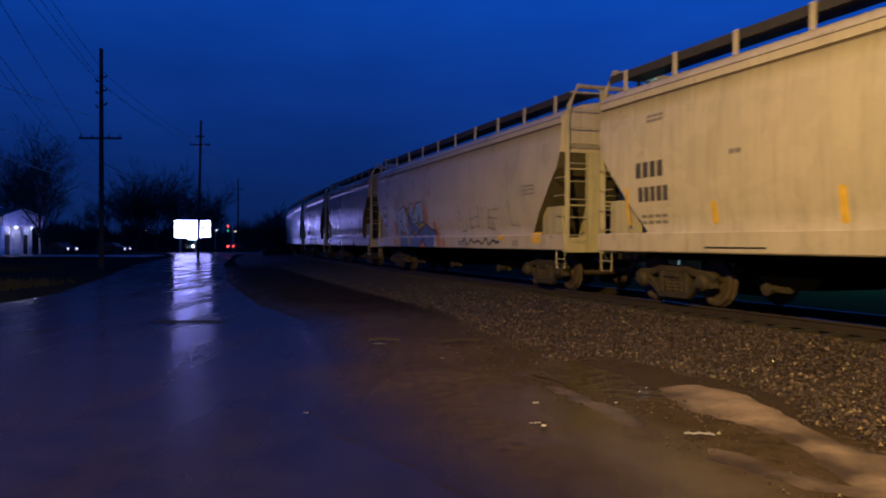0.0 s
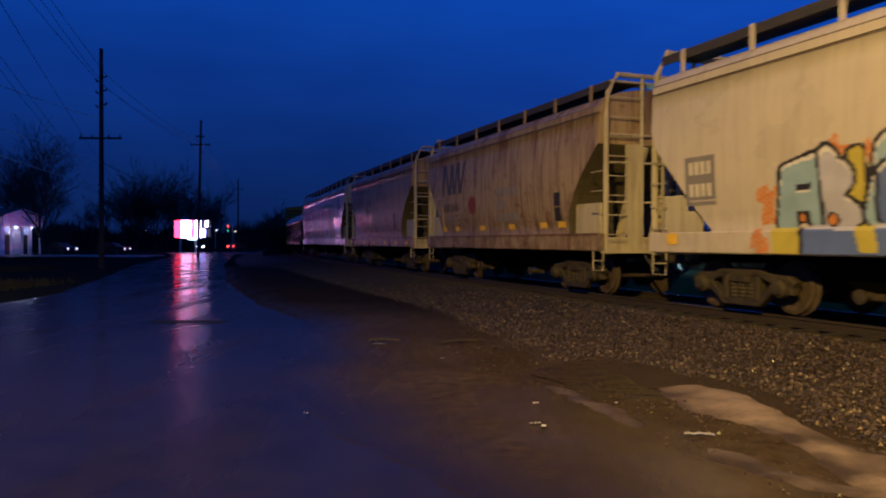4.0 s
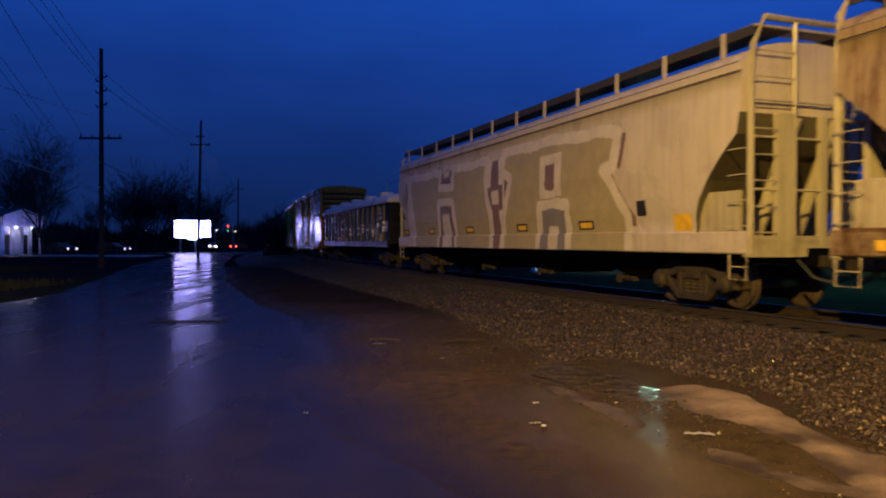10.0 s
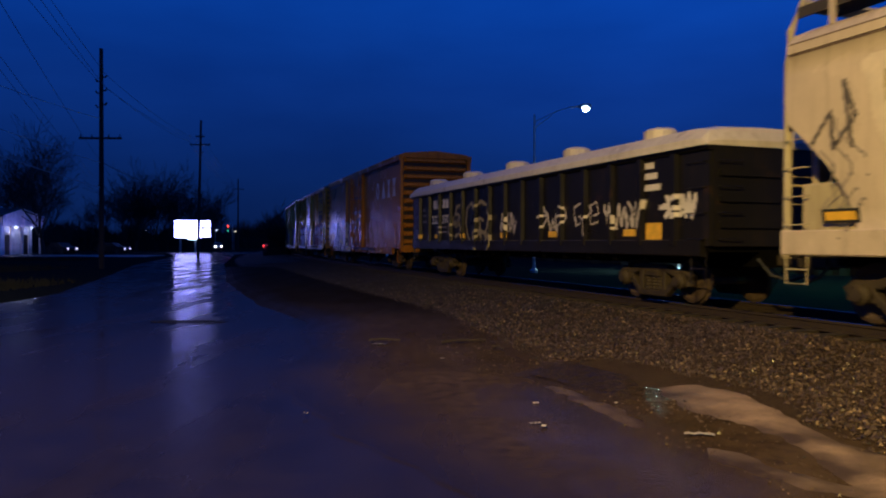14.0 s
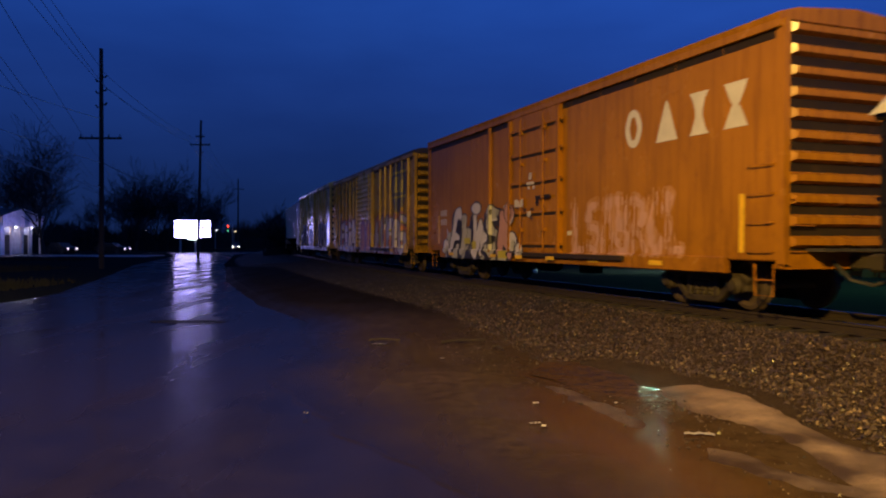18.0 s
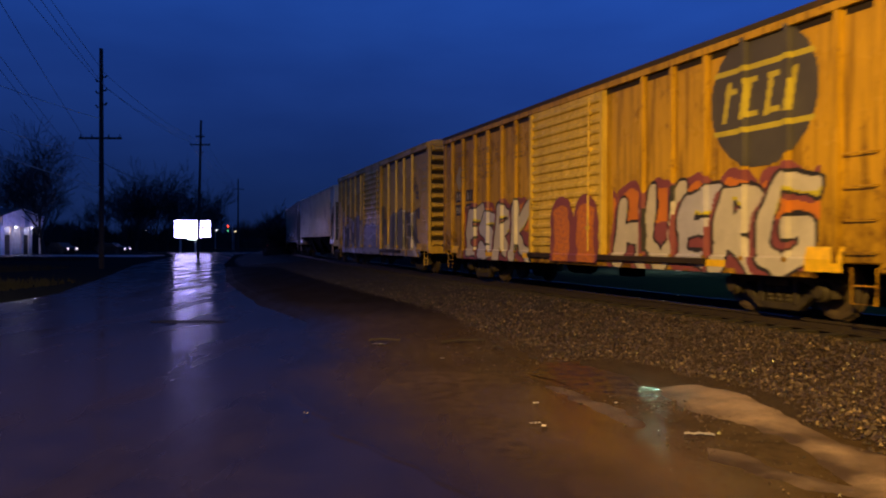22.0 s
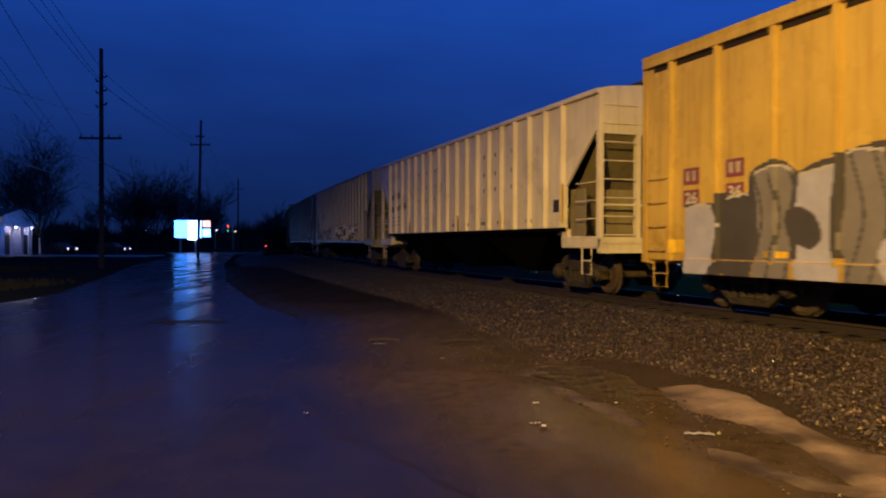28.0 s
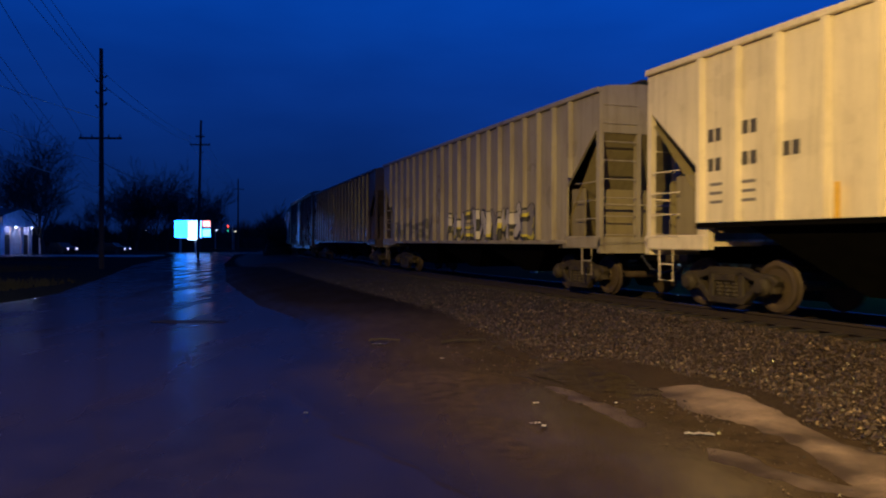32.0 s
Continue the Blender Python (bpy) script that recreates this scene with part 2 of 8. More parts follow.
LEFT_Y, LEFT_X = [-30, -6, 0, 5, 14, 19.4, 23.6, 34, 52, 83, 118], [1.5, -5.2, -7.4, -9.4, -12.3, -11.8, -12.2, -15.5, -21.5, -30, -44]
RIGHT_Y, RIGHT_X = [-30, -6, 2, 4, 5.0, 5.8, 7.4, 10.2, 14.2, 19.4, 30.3, 42, 52, 70, 93, 118], [11, 6.5, 3.6, 2.9, 2.3, 1.75, 0.9, -0.1, -2.1, -4.6, -8.6, -12.0, -15.3, -20, -26, -28]
bm, prev = B(), None
for y in np.concatenate([np.arange(-30, 30, 0.5), np.arange(30, 118.1, 2.0)]):
    a, b = float(np.interp(y, LEFT_Y, LEFT_X)), float(np.interp(y, RIGHT_Y, RIGHT_X))
    row = []
    for i in range(17):
        x = a + (b - a) * i / 16
        crown = 0.012 * noise.noise((x * 0.25, y * 0.25, 1.0)) + 0.004 * noise.noise((x * 1.3, y * 1.3, 4.0))
        row.append(bm.verts.new((x, y, crown - (0.03 if i == 0 else 0.0))))
    if prev:
        for i in range(16):
            bm.faces.new((prev[i], prev[i + 1], row[i + 1], row[i]))
    prev = row
tagged(part("road", bm, M["asphalt"], smooth=True), "wet dark asphalt road mirroring the sky and the sign", "road", kind="structure")

BED = [(-6.6, -0.035), (-5.2, 0.03), (-4.0, 0.10), (-2.6, 0.22), (-1.75, 0.285), (-0.9, 0.25), (0.9, 0.25), (1.75, 0.285), (2.8, 0.18), (4.2, 0.0), (5.0, -0.04)]
def falloff_bed():
    """The bed's colour darkens up the line, in place of the lamp's falloff."""
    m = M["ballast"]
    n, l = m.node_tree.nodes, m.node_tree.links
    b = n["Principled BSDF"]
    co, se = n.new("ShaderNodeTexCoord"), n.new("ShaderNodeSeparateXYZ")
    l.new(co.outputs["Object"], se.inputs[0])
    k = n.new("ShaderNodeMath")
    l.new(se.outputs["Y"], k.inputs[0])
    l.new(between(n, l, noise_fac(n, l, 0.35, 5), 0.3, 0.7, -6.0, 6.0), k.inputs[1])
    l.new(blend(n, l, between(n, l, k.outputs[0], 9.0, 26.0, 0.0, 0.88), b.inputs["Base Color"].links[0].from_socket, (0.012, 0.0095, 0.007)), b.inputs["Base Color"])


falloff_bed()
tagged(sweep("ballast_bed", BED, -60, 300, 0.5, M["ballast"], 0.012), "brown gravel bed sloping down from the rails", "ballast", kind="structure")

for off in (-0.76, 0.76):
    rail = thing("rail", "worn steel rail with a bright head on wooden ties", "rail", "rails of the line")
    z = RAIL
    head = [(off - 0.026, z), (off - 0.012, z + 0.0015), (off + 0.012, z + 0.0015), (off + 0.026, z)]
    foot = [(off - 0.026, z), (off - 0.034, z - 0.004), (off - 0.036, z - 0.04), (off - 0.012, z - 0.055), (off - 0.012, z - 0.13), (off - 0.07, z - 0.15), (off - 0.07, z - 0.165), (off + 0.07, z - 0.165), (off + 0.07, z - 0.15), (off + 0.012, z - 0.13), (off + 0.012, z - 0.055), (off + 0.036, z - 0.04), (off + 0.034, z - 0.004), (off + 0.026, z)]
    h = sweep("rail_head", head, -60, 300, 2.0, M["steel"])
    f = sweep("rail_web", foot, -60, 300, 2.0, M["rail_web"])
    h.parent = f.parent = rail

tie_me = None
ties = thing("railway_ties", "dark creosoted wooden ties bedded in gravel", "railway tie", kind="structure")
for i in range(150):
    x, y, a = line(4 + i * 0.53)
    if tie_me is None:
        bm = B()
        box(bm, -0.115, 0.115, -1.3, 1.3, RAIL - 0.33, RAIL - 0.166, 0.015)
        tie = part("railway_tie", bm, M["tie"], ties)
        tie_me = tie.data
    else:
        tie = part("railway_tie", tie_me, None, ties)
    tie.matrix_basis = pose(x, y, 0, 0, 0, 90 - math.degrees(a))


# ---- wheels and trucks, shared by all the cars ----
def truck_meshes():
    out = {}
    bm = B()
    for s in (1, -1):
        lathe(bm, [(0.16, s * 0.66), (0.40, s * 0.66), (0.455, s * 0.69), (0.455, s * 0.715), (0.42, s * 0.73), (0.42, s * 0.80), (0.36, s * 0.815), (0.30, s * 0.78), (0.14, s * 0.78), (0.12, s * 0.83)], "y", 28)
    lathe(bm, [(0.08, -1.0), (0.08, 1.0)], "y", 10)
    out["wheelset"] = bm
    bm = B()   # cast side frame: an arched truss round a spring opening

    def member(pts, h):
        """A run of the casting along points (x, z), h deep, with mitred joints."""
        up = []
        for k, (x, z) in enumerate(pts):
            x0, z0 = pts[max(0, k - 1)]
            x1, z1 = pts[min(len(pts) - 1, k + 1)]
            n_ = math.hypot(x1 - x0, z1 - z0)
            up.append((x, z, -(z1 - z0) / n_ * h / 2, (x1 - x0) / n_ * h / 2))
        rings = [[bm.verts.new((x + sg * dx, y, z + sg * dz)) for sg, y in ((-1, -0.07), (-1, 0.06), (-0.7, 0.08), (0.7, 0.08), (1, 0.06), (1, -0.07))] for x, z, dx, dz in up]
        for p, q in zip(rings, rings[1:]):
            for k in range(6):
                bm.faces.new((p[k], p[(k + 1) % 6], q[(k + 1) % 6], q[k]))
        bm.faces.new(rings[0][::-1])
        bm.faces.new(rings[-1])
    member([(-1.14, 0.50), (-1.02, 0.585), (-0.62, 0.61), (-0.38, 0.69), (0.38, 0.69), (0.62, 0.61), (1.02, 0.585), (1.14, 0.50)], 0.14)
    member([(-0.74, 0.47), (-0.60, 0.36), (-0.40, 0.185), (0.40, 0.185), (0.60, 0.36), (0.74, 0.47)], 0.13)
    for x in (-0.36, 0.36):
        member([(x, 0.2), (x, 0.68)], 0.13)
    for x in (-0.89, 0.89):   # pedestal jaws round the bearings
        member([(x - 0.19, 0.36), (x - 0.17, 0.56)], 0.09)
        member([(x + 0.19, 0.36), (x + 0.17, 0.56)], 0.09)
    bmesh.ops.recalc_face_normals(bm, faces=bm.faces)
    out["side_frame"] = bm
    bm = B()
    for x in (-0.19, 0.0, 0.19):
        prof = []
        for k in range(9):
            prof.append((0.085 if k % 2 else 0.068, 0.24 + 0.0325 * k))
        lathe(bm, prof, "z", 10, (x, 0.0, 0))
    out["spring_nest"] = bm
    bm = B()
    lathe(bm, [(0.155, 0.02), (0.155, 0.13), (0.11, 0.17), (0.10, 0.20), (0.04, 0.205)], "y", 16)
    out["bearing_cap"] = bm
    bm = B()
    box(bm, -0.25, 0.25, -1.09, 1.09, 0.50, 0.64, 0.03)
    lathe(bm, [(0.3, 0.70), (0.3, 0.86)], "z", 14)
    out["bolster"] = bm
    made = {}
    for k, bm in out.items():
        me = bpy.data.meshes.new(k)
        bm.normal_update()
        bm.to_mesh(me)
        bm.free()
        me.materials.append(M["wheel"] if k == "wheelset" else M["truck"])
        made[k] = me
    made["wheelset"].shade_auto_smooth() if hasattr(made["wheelset"], "shade_auto_smooth") else None
    return made


TM = truck_meshes()
WHEELS = {1: [], -1: []}


def truck(car, x):
    t = part("truck", TM["bolster"], None, car)
    t.location = (x, 0, 0)
    for s in (1, -1):
        f = part("side_frame", TM["side_frame"], None, t)
        f.matrix_basis = pose(0, s * 0.99, 0, 0, 0, 0 if s > 0 else 180)
        part("spring_nest", TM["spring_nest"], None, t).location = (0, s * 0.99, 0)
        for x_ in (-0.89, 0.89):
            part("bearing_cap", TM["bearing_cap"], None, t).matrix_basis = pose(x_, s * 0.99, 0.455, 0, 0, 0 if s > 0 else 180)
        w = part("wheelset", TM["wheelset"], None, t)
        w.location = (s * 0.89, 0, 0.455)
        WHEELS[s].append(w)


def coupler(car, x, s):
    """Draft gear and knuckle at the car's end."""
    bm = B()
    a, b = sorted((x - s * 0.3, x + s * 0.45))
    box(bm, a, b, -0.10, 0.10, 0.78, 0.98, 0.02)
    a, b = sorted((x + s * 0.4, x + s * 0.68))
    box(bm, a, b, -0.17, 0.15, 0.74, 1.02, 0.04)
    part("coupler", bm, M["truck"], car)
    bm = B()
    tube(bm, [(x, 0.45, 0.9), (x + s * 0.3, 0.42, 0.62), (x + s * 0.6, 0.3, 0.55), (x + s * 0.7, 0.12, 0.62)], 0.03, 6)
    part("air_hose", bm, M["black"], car)


def ladder(car, x, y, z0, z1, step, width, mat, along="x", out=0.07):
    """Grab irons set as rungs on a sheet."""
    for i in range(int((z1 - z0) / step) + 1):
        z = z0 + i * step
        bm = B()
        if along == "x":
            sg = 1 if y > 0 else -1
            tube(bm, [(x - width / 2, y, z), (x - width / 2, y + sg * out, z), (x + width / 2, y + sg * out, z), (x + width / 2, y, z)], 0.013, 5)
        else:
            sg = 1 if x > 0 else -1
            tube(bm, [(x, y - width / 2, z), (x + sg * out, y - width / 2, z), (x + sg * out, y + width / 2, z), (x, y + width / 2, z)], 0.013, 5)
        part("rung", bm, mat, car)


def stirrup(car, x, y, mat, z=0.85, drop=0.42):
    bm = B()
    tube(bm, [(x - 0.2, y, z), (x - 0.19, y, z - drop), (x + 0.19, y, z - drop), (x + 0.2, y, z)], 0.018, 5)
    tube(bm, [(x - 0.2, y, z - drop / 2), (x + 0.2, y, z - drop / 2)], 0.015, 5)
    part("sill_step", bm, mat, car)


CARS = []


def freight_car(name, label, category, r, l, base):
    """An Empty on the rails for the car between r and l metres along the train."""
    c = thing(name, label, category, "cars of the freight train")
    CARS.append((c, (r + l) / 2, base))
    return c, (l - r) / 2


def plate(name, car, surf, x, z, w, h, mat, label="", lift=0.006, slant=0.0, nx=3):
    """Thin paint or sheet on the side: w along, h up, following surf(x, z)."""
    bm = B()
    rows = []
    for j in range(3):
        zz = z - h / 2 + h * j / 2
        rows.append([bm.verts.new((x - w / 2 + w * i / nx - slant * (zz - z), surf(x - w / 2 + w * i / nx, zz) + lift, zz)) for i in range(nx + 1)])
    for a, b in zip(rows, rows[1:]):
        for i in range(nx):
            bm.faces.new((a[i + 1], a[i], b[i], b[i + 1]))
    return part(name, bm, mat, car, label)


def strokes_dist(X, Z, pts):
    """Distance of grid points to a broken line."""
    d = np.full(X.shape, 1e9)
    for (x0, z0), (x1, z1) in zip(pts, pts[1:]):
        vx, vz = x1 - x0, z1 - z0
        t = np.clip(((X - x0) * vx + (Z - z0) * vz) / (vx * vx + vz * vz + 1e-9), 0, 1)
        d = np.minimum(d, np.hypot(X - x0 - t * vx, Z - z0 - t * vz))
    return d


def sprayed(car, surf, x0, x1, z0, z1, layers, label, cell=0.03, name="graffiti"):
    """Sprayed paint on the car's side. layers(X, Z) gives for each cell 0 or the number of a paint; x runs to the right as read."""
    mats, rule = layers
    nx, nz = int((x1 - x0) / cell), int((z1 - z0) / cell)
    cx = x0 + (np.arange(nx) + 0.5) * cell
    cz = z0 + (np.arange(nz) + 0.5) * cell
    X, Z = np.meshgrid(cx, cz)
    ids = rule(X, Z).astype(int)
    gx, gz = x0 + np.arange(nx + 1) * cell, z0 + np.arange(nz + 1) * cell
    used, verts, faces, idx = {}, [], [], []

    def v(i, j):
        if (i, j) not in used:
            used[i, j] = len(verts)
            verts.append((-gx[i], surf(-gx[i], gz[j]) + 0.008, gz[j]))
        return used[i, j]
    for j, i in zip(*np.nonzero(ids)):
        faces.append((v(i, j), v(i + 1, j), v(i + 1, j + 1), v(i, j + 1)))
        idx.append(ids[j, i] - 1)
    me = bpy.data.meshes.new(name)
    me.from_pydata(verts, [], faces)
    for m in mats:
        me.materials.append(m)
    me.polygons.foreach_set("material_index", idx)
    return part(name, me, None, car, label)


# ---- covered hoppers with smooth, bulging sides ----
def bulge(z):
    """How far the smooth hopper's side stands from its middle at height z."""
    return float(np.interp(z, [1.0, 1.38, 1.40, 1.9, 2.6, 3.3, 3.97, 3.98, 4.1, 4.12, 4.28, 4.42, 4.5], [1.5, 1.5, 1.47, 1.55, 1.59, 1.575, 1.52, 1.55, 1.55, 1.53, 1.40, 1.05, 0.6]))


def smooth_side(x, z):
    return bulge(z) if z > 1.372 else 1.523


def smooth_hopper(label, r, l, skin, roof, bays, posts, cut=1.15, cut_top=2.95, curved=False, walk_z=4.72):
    car, half = freight_car("covered_hopper", label, "railway car", r, l, (l - r) / 2 - 1.9)
    zs = [1.36, 1.40, 1.65, 1.9, 2.25, 2.6, 2.95, 3.3, 3.65, 3.97, 3.98, 4.04, 4.05, 4.10, 4.12, 4.2, 4.28, 4.36, 4.42, 4.5]

    def xe(z):
        if z >= cut_top:
            return half - 0.12
        f = (cut_top - z) / (cut_top - 1.4)
        if curved:
            f = math.sin(min(1, f) * math.pi / 2)
        return half - 0.12 - cut * min(1, f)
    bm = B()
    prof = [(bulge(z), z) for z in zs] + [(0.0, 4.54)] + [(-bulge(z), z) for z in reversed(zs)]
    n = len(prof)
    nx = 12
    mesh = [[bm.verts.new((xe(z) * (2 * k / nx - 1), y, z)) for y, z in prof] for k in range(nx + 1)]
    for k in range(nx):
        for i in range(n - 1):
            bm.faces.new((mesh[k][i], mesh[k + 1][i], mesh[k + 1][i + 1], mesh[k][i + 1])).smooth = not (3.96 < prof[i][1] < 4.13)
    cols = [[bm.verts.new((s * (xe(z) - 0.004), y * 0.998, z)) for y, z in prof] for s in (-1, 1)]
    for c in cols:   # sloping end sheets, with a darker paint below the cut for shade
        for i in range(n // 2):
            j = n - 1 - i
            if j - 1 > i:
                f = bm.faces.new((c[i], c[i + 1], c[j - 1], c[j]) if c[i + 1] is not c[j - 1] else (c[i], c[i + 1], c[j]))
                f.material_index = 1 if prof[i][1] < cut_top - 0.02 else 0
    bmesh.ops.recalc_face_normals(bm, faces=bm.faces)
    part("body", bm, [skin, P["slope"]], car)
    for s in (1, -1):
        bm = B()
        a, b = sorted((s * 1.40, s * 1.52))
        box(bm, -half, half, a, b, 1.0, 1.37, 0.02)
        part("side_sill", bm, skin, car)
    for z in (3.955, 4.115):   # seams under the roof, dark strips with their shadow in the colour
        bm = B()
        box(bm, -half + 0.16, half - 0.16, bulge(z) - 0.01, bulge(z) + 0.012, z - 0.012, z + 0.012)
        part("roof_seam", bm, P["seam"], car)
    w = 2 * (half - cut - 1.0) / bays
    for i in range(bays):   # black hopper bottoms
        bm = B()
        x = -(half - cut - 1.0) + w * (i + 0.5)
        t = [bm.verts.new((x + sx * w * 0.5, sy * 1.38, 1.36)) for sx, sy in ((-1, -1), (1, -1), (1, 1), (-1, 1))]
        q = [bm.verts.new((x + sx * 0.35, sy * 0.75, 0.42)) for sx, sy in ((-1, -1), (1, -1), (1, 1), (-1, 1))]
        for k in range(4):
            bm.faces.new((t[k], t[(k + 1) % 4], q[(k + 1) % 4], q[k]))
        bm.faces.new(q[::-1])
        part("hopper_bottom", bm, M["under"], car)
    for i in range(bays):
        x = -(half - cut - 1.0) + w * (i + 0.5)
        bm = B()
        box(bm, x + 0.05, x + 0.3, 0.72, 0.86, 0.36, 0.46, 0.02)
        lathe(bm, [(0.06, 0.8), (0.06, 1.0), (0.11, 1.01), (0.11, 1.05)], "y", 8, (x + 0.3, 0, 0.42))
        part("outlet_gate", bm, M["truck"], car)
    bm = B()
    box(bm, -half - 0.1, half + 0.1, -0.25, 0.25, 0.82, 1.1)
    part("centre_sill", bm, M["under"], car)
    # running boards on brackets along the roof
    bm = B()
    box(bm, -half + 0.1, half - 0.1, 0.52, 1.32, walk_z - 0.05, walk_z)
    box(bm, -half + 0.1, half - 0.1, -1.32, -0.52, walk_z - 0.05, walk_z)
    part("running_board", bm, M["grating"], car, "dark steel grating walkway")
    bm = B()
    box(bm, -half + 0.1, half - 0.1, 1.28, 1.32, walk_z - 0.16, walk_z - 0.05)
    part("walkway_edge", bm, M["grating"], car)
    k = int((half * 2 - 1.2) / posts)
    for i in range(k + 1):
        x = -half + 0.75 + i * (2 * half - 1.5) / k
        bm = B()
        box(bm, x - 0.045, x + 0.045, 1.335, 1.375, 4.30, walk_z + 0.005, 0.01)
        part("bracket", bm, skin, car)
    for i in range(bays * 2):   # roof hatches
        x = -half + 1.2 + i * (2 * half - 2.4) / (bays * 2 - 1)
        bm = B()
        lathe(bm, [(0.34, 4.45), (0.34, 4.60), (0.2, 4.66), (0.03, 4.67)], "z", 14, (x, 0, 0))
        part("hatch", bm, skin, car)
    for s in (1, -1):
        xe_ = s * (half - 0.03)
        bm = B()   # end posts bowed over the roof and joined across it
        top_ = walk_z + 0.12
        tube(bm, [(xe_, 1.42, 1.0), (xe_, 1.42, 3.9), (xe_, 1.38, 4.38), (xe_, 1.16, top_), (xe_, -1.16, top_), (xe_, -1.38, 4.38), (xe_, -1.42, 3.9), (xe_, -1.42, 1.0)], 0.06, 7)
        part("corner_post", bm, roof, car)
        for y in (0.52, -0.52):
            bm = B()
            tube(bm, [(xe_, y, 1.3), (xe_, y, 3.2), (xe_, y, top_)], 0.04, 6)
            part("ladder_stile", bm, roof, car)
        bm = B()   # the walkway turns across the end
        box(bm, *sorted((xe_ - s * 0.45, xe_ - s * 0.04)), -1.3, 1.3, walk_z - 0.03, walk_z + 0.012)
        part("end_walkway", bm, roof, car)
        for y, w_ in ((0.72, 0.17), (-0.1, 0.06), (-0.75, 0.11)):
            bm = B()
            box(bm, *sorted((xe_ - s * 0.08, xe_ + s * 0.04)), y - w_, y + w_, 1.05, 3.3, 0.02)
            part("end_post", bm, roof, car)
        for z in (2.05, 2.9, 3.5):
            bm = B()
            tube(bm, [(xe_, -1.4, z), (xe_, 1.4, z)], 0.022, 5)
            part("end_rail", bm, roof, car)
        ladder(car, xe_, 0.97, 1.35, 4.5, 0.42, 0.86, roof, "y", 0.03)
        ladder(car, s * (half - 0.25), 1.46, 1.45, 2.75, 0.42, 0.42, roof, "x", 0.06)
        bm = B()   # shear plate and end sill
        box(bm, *sorted((s * (half - 1.6), s * half)), -1.42, 1.42, 1.16, 1.24)
        box(bm, *sorted((s * (half - 0.12), s * half)), -1.5, 1.5, 0.95, 1.3, 0.02)
        part("end_platform", bm, roof, car)
        bm = B()   # slope braces and the lower slope panel
        tube(bm, [(xe_ - s * 0.05, 0.45, 3.25), (xe_ - s * 0.95, 0.45, 1.25)], 0.12, 8)
        tube(bm, [(xe_ - s * 0.05, -0.45, 3.25), (xe_ - s * 0.95, -0.45, 1.25)], 0.12, 8)
        part("slope_brace", bm, roof, car)
        bm = B()
        box(bm, *sorted((s * (half - 1.3), s * (half - 0.3))), 1.33, 1.40, 1.24, 2.05, 0.02)
        part("end_gusset", bm, roof, car)
        stirrup(car, s * (half - 0.25), 1.47, roof, 1.0)
        coupler(car, s * half, s)
        truck(car, s * ((l - r) / 2 - 1.9))
    bm = B()   # hand brake
    lathe(bm, [(0.05, half), (0.05, half + 0.1), (0.27, half + 0.1), (0.27, half + 0.13), (0.05, half + 0.13)], "x", 18, (0, 0.4, 2.35))
    part("brake_wheel", bm, M["black"], car)
    return car, half


def at(r, l, s):
    """A place given along the train, as x in the car's own space."""
    return s - (r + l) / 2


# ---- covered hoppers with vertical side posts ----
def rib_side(ribs, base=1.49, deep=0.105, wide=0.065):
    def f(x, z):
        return base + (deep if any(abs(x - q) < wide for q in ribs) else 0.0)
    return f


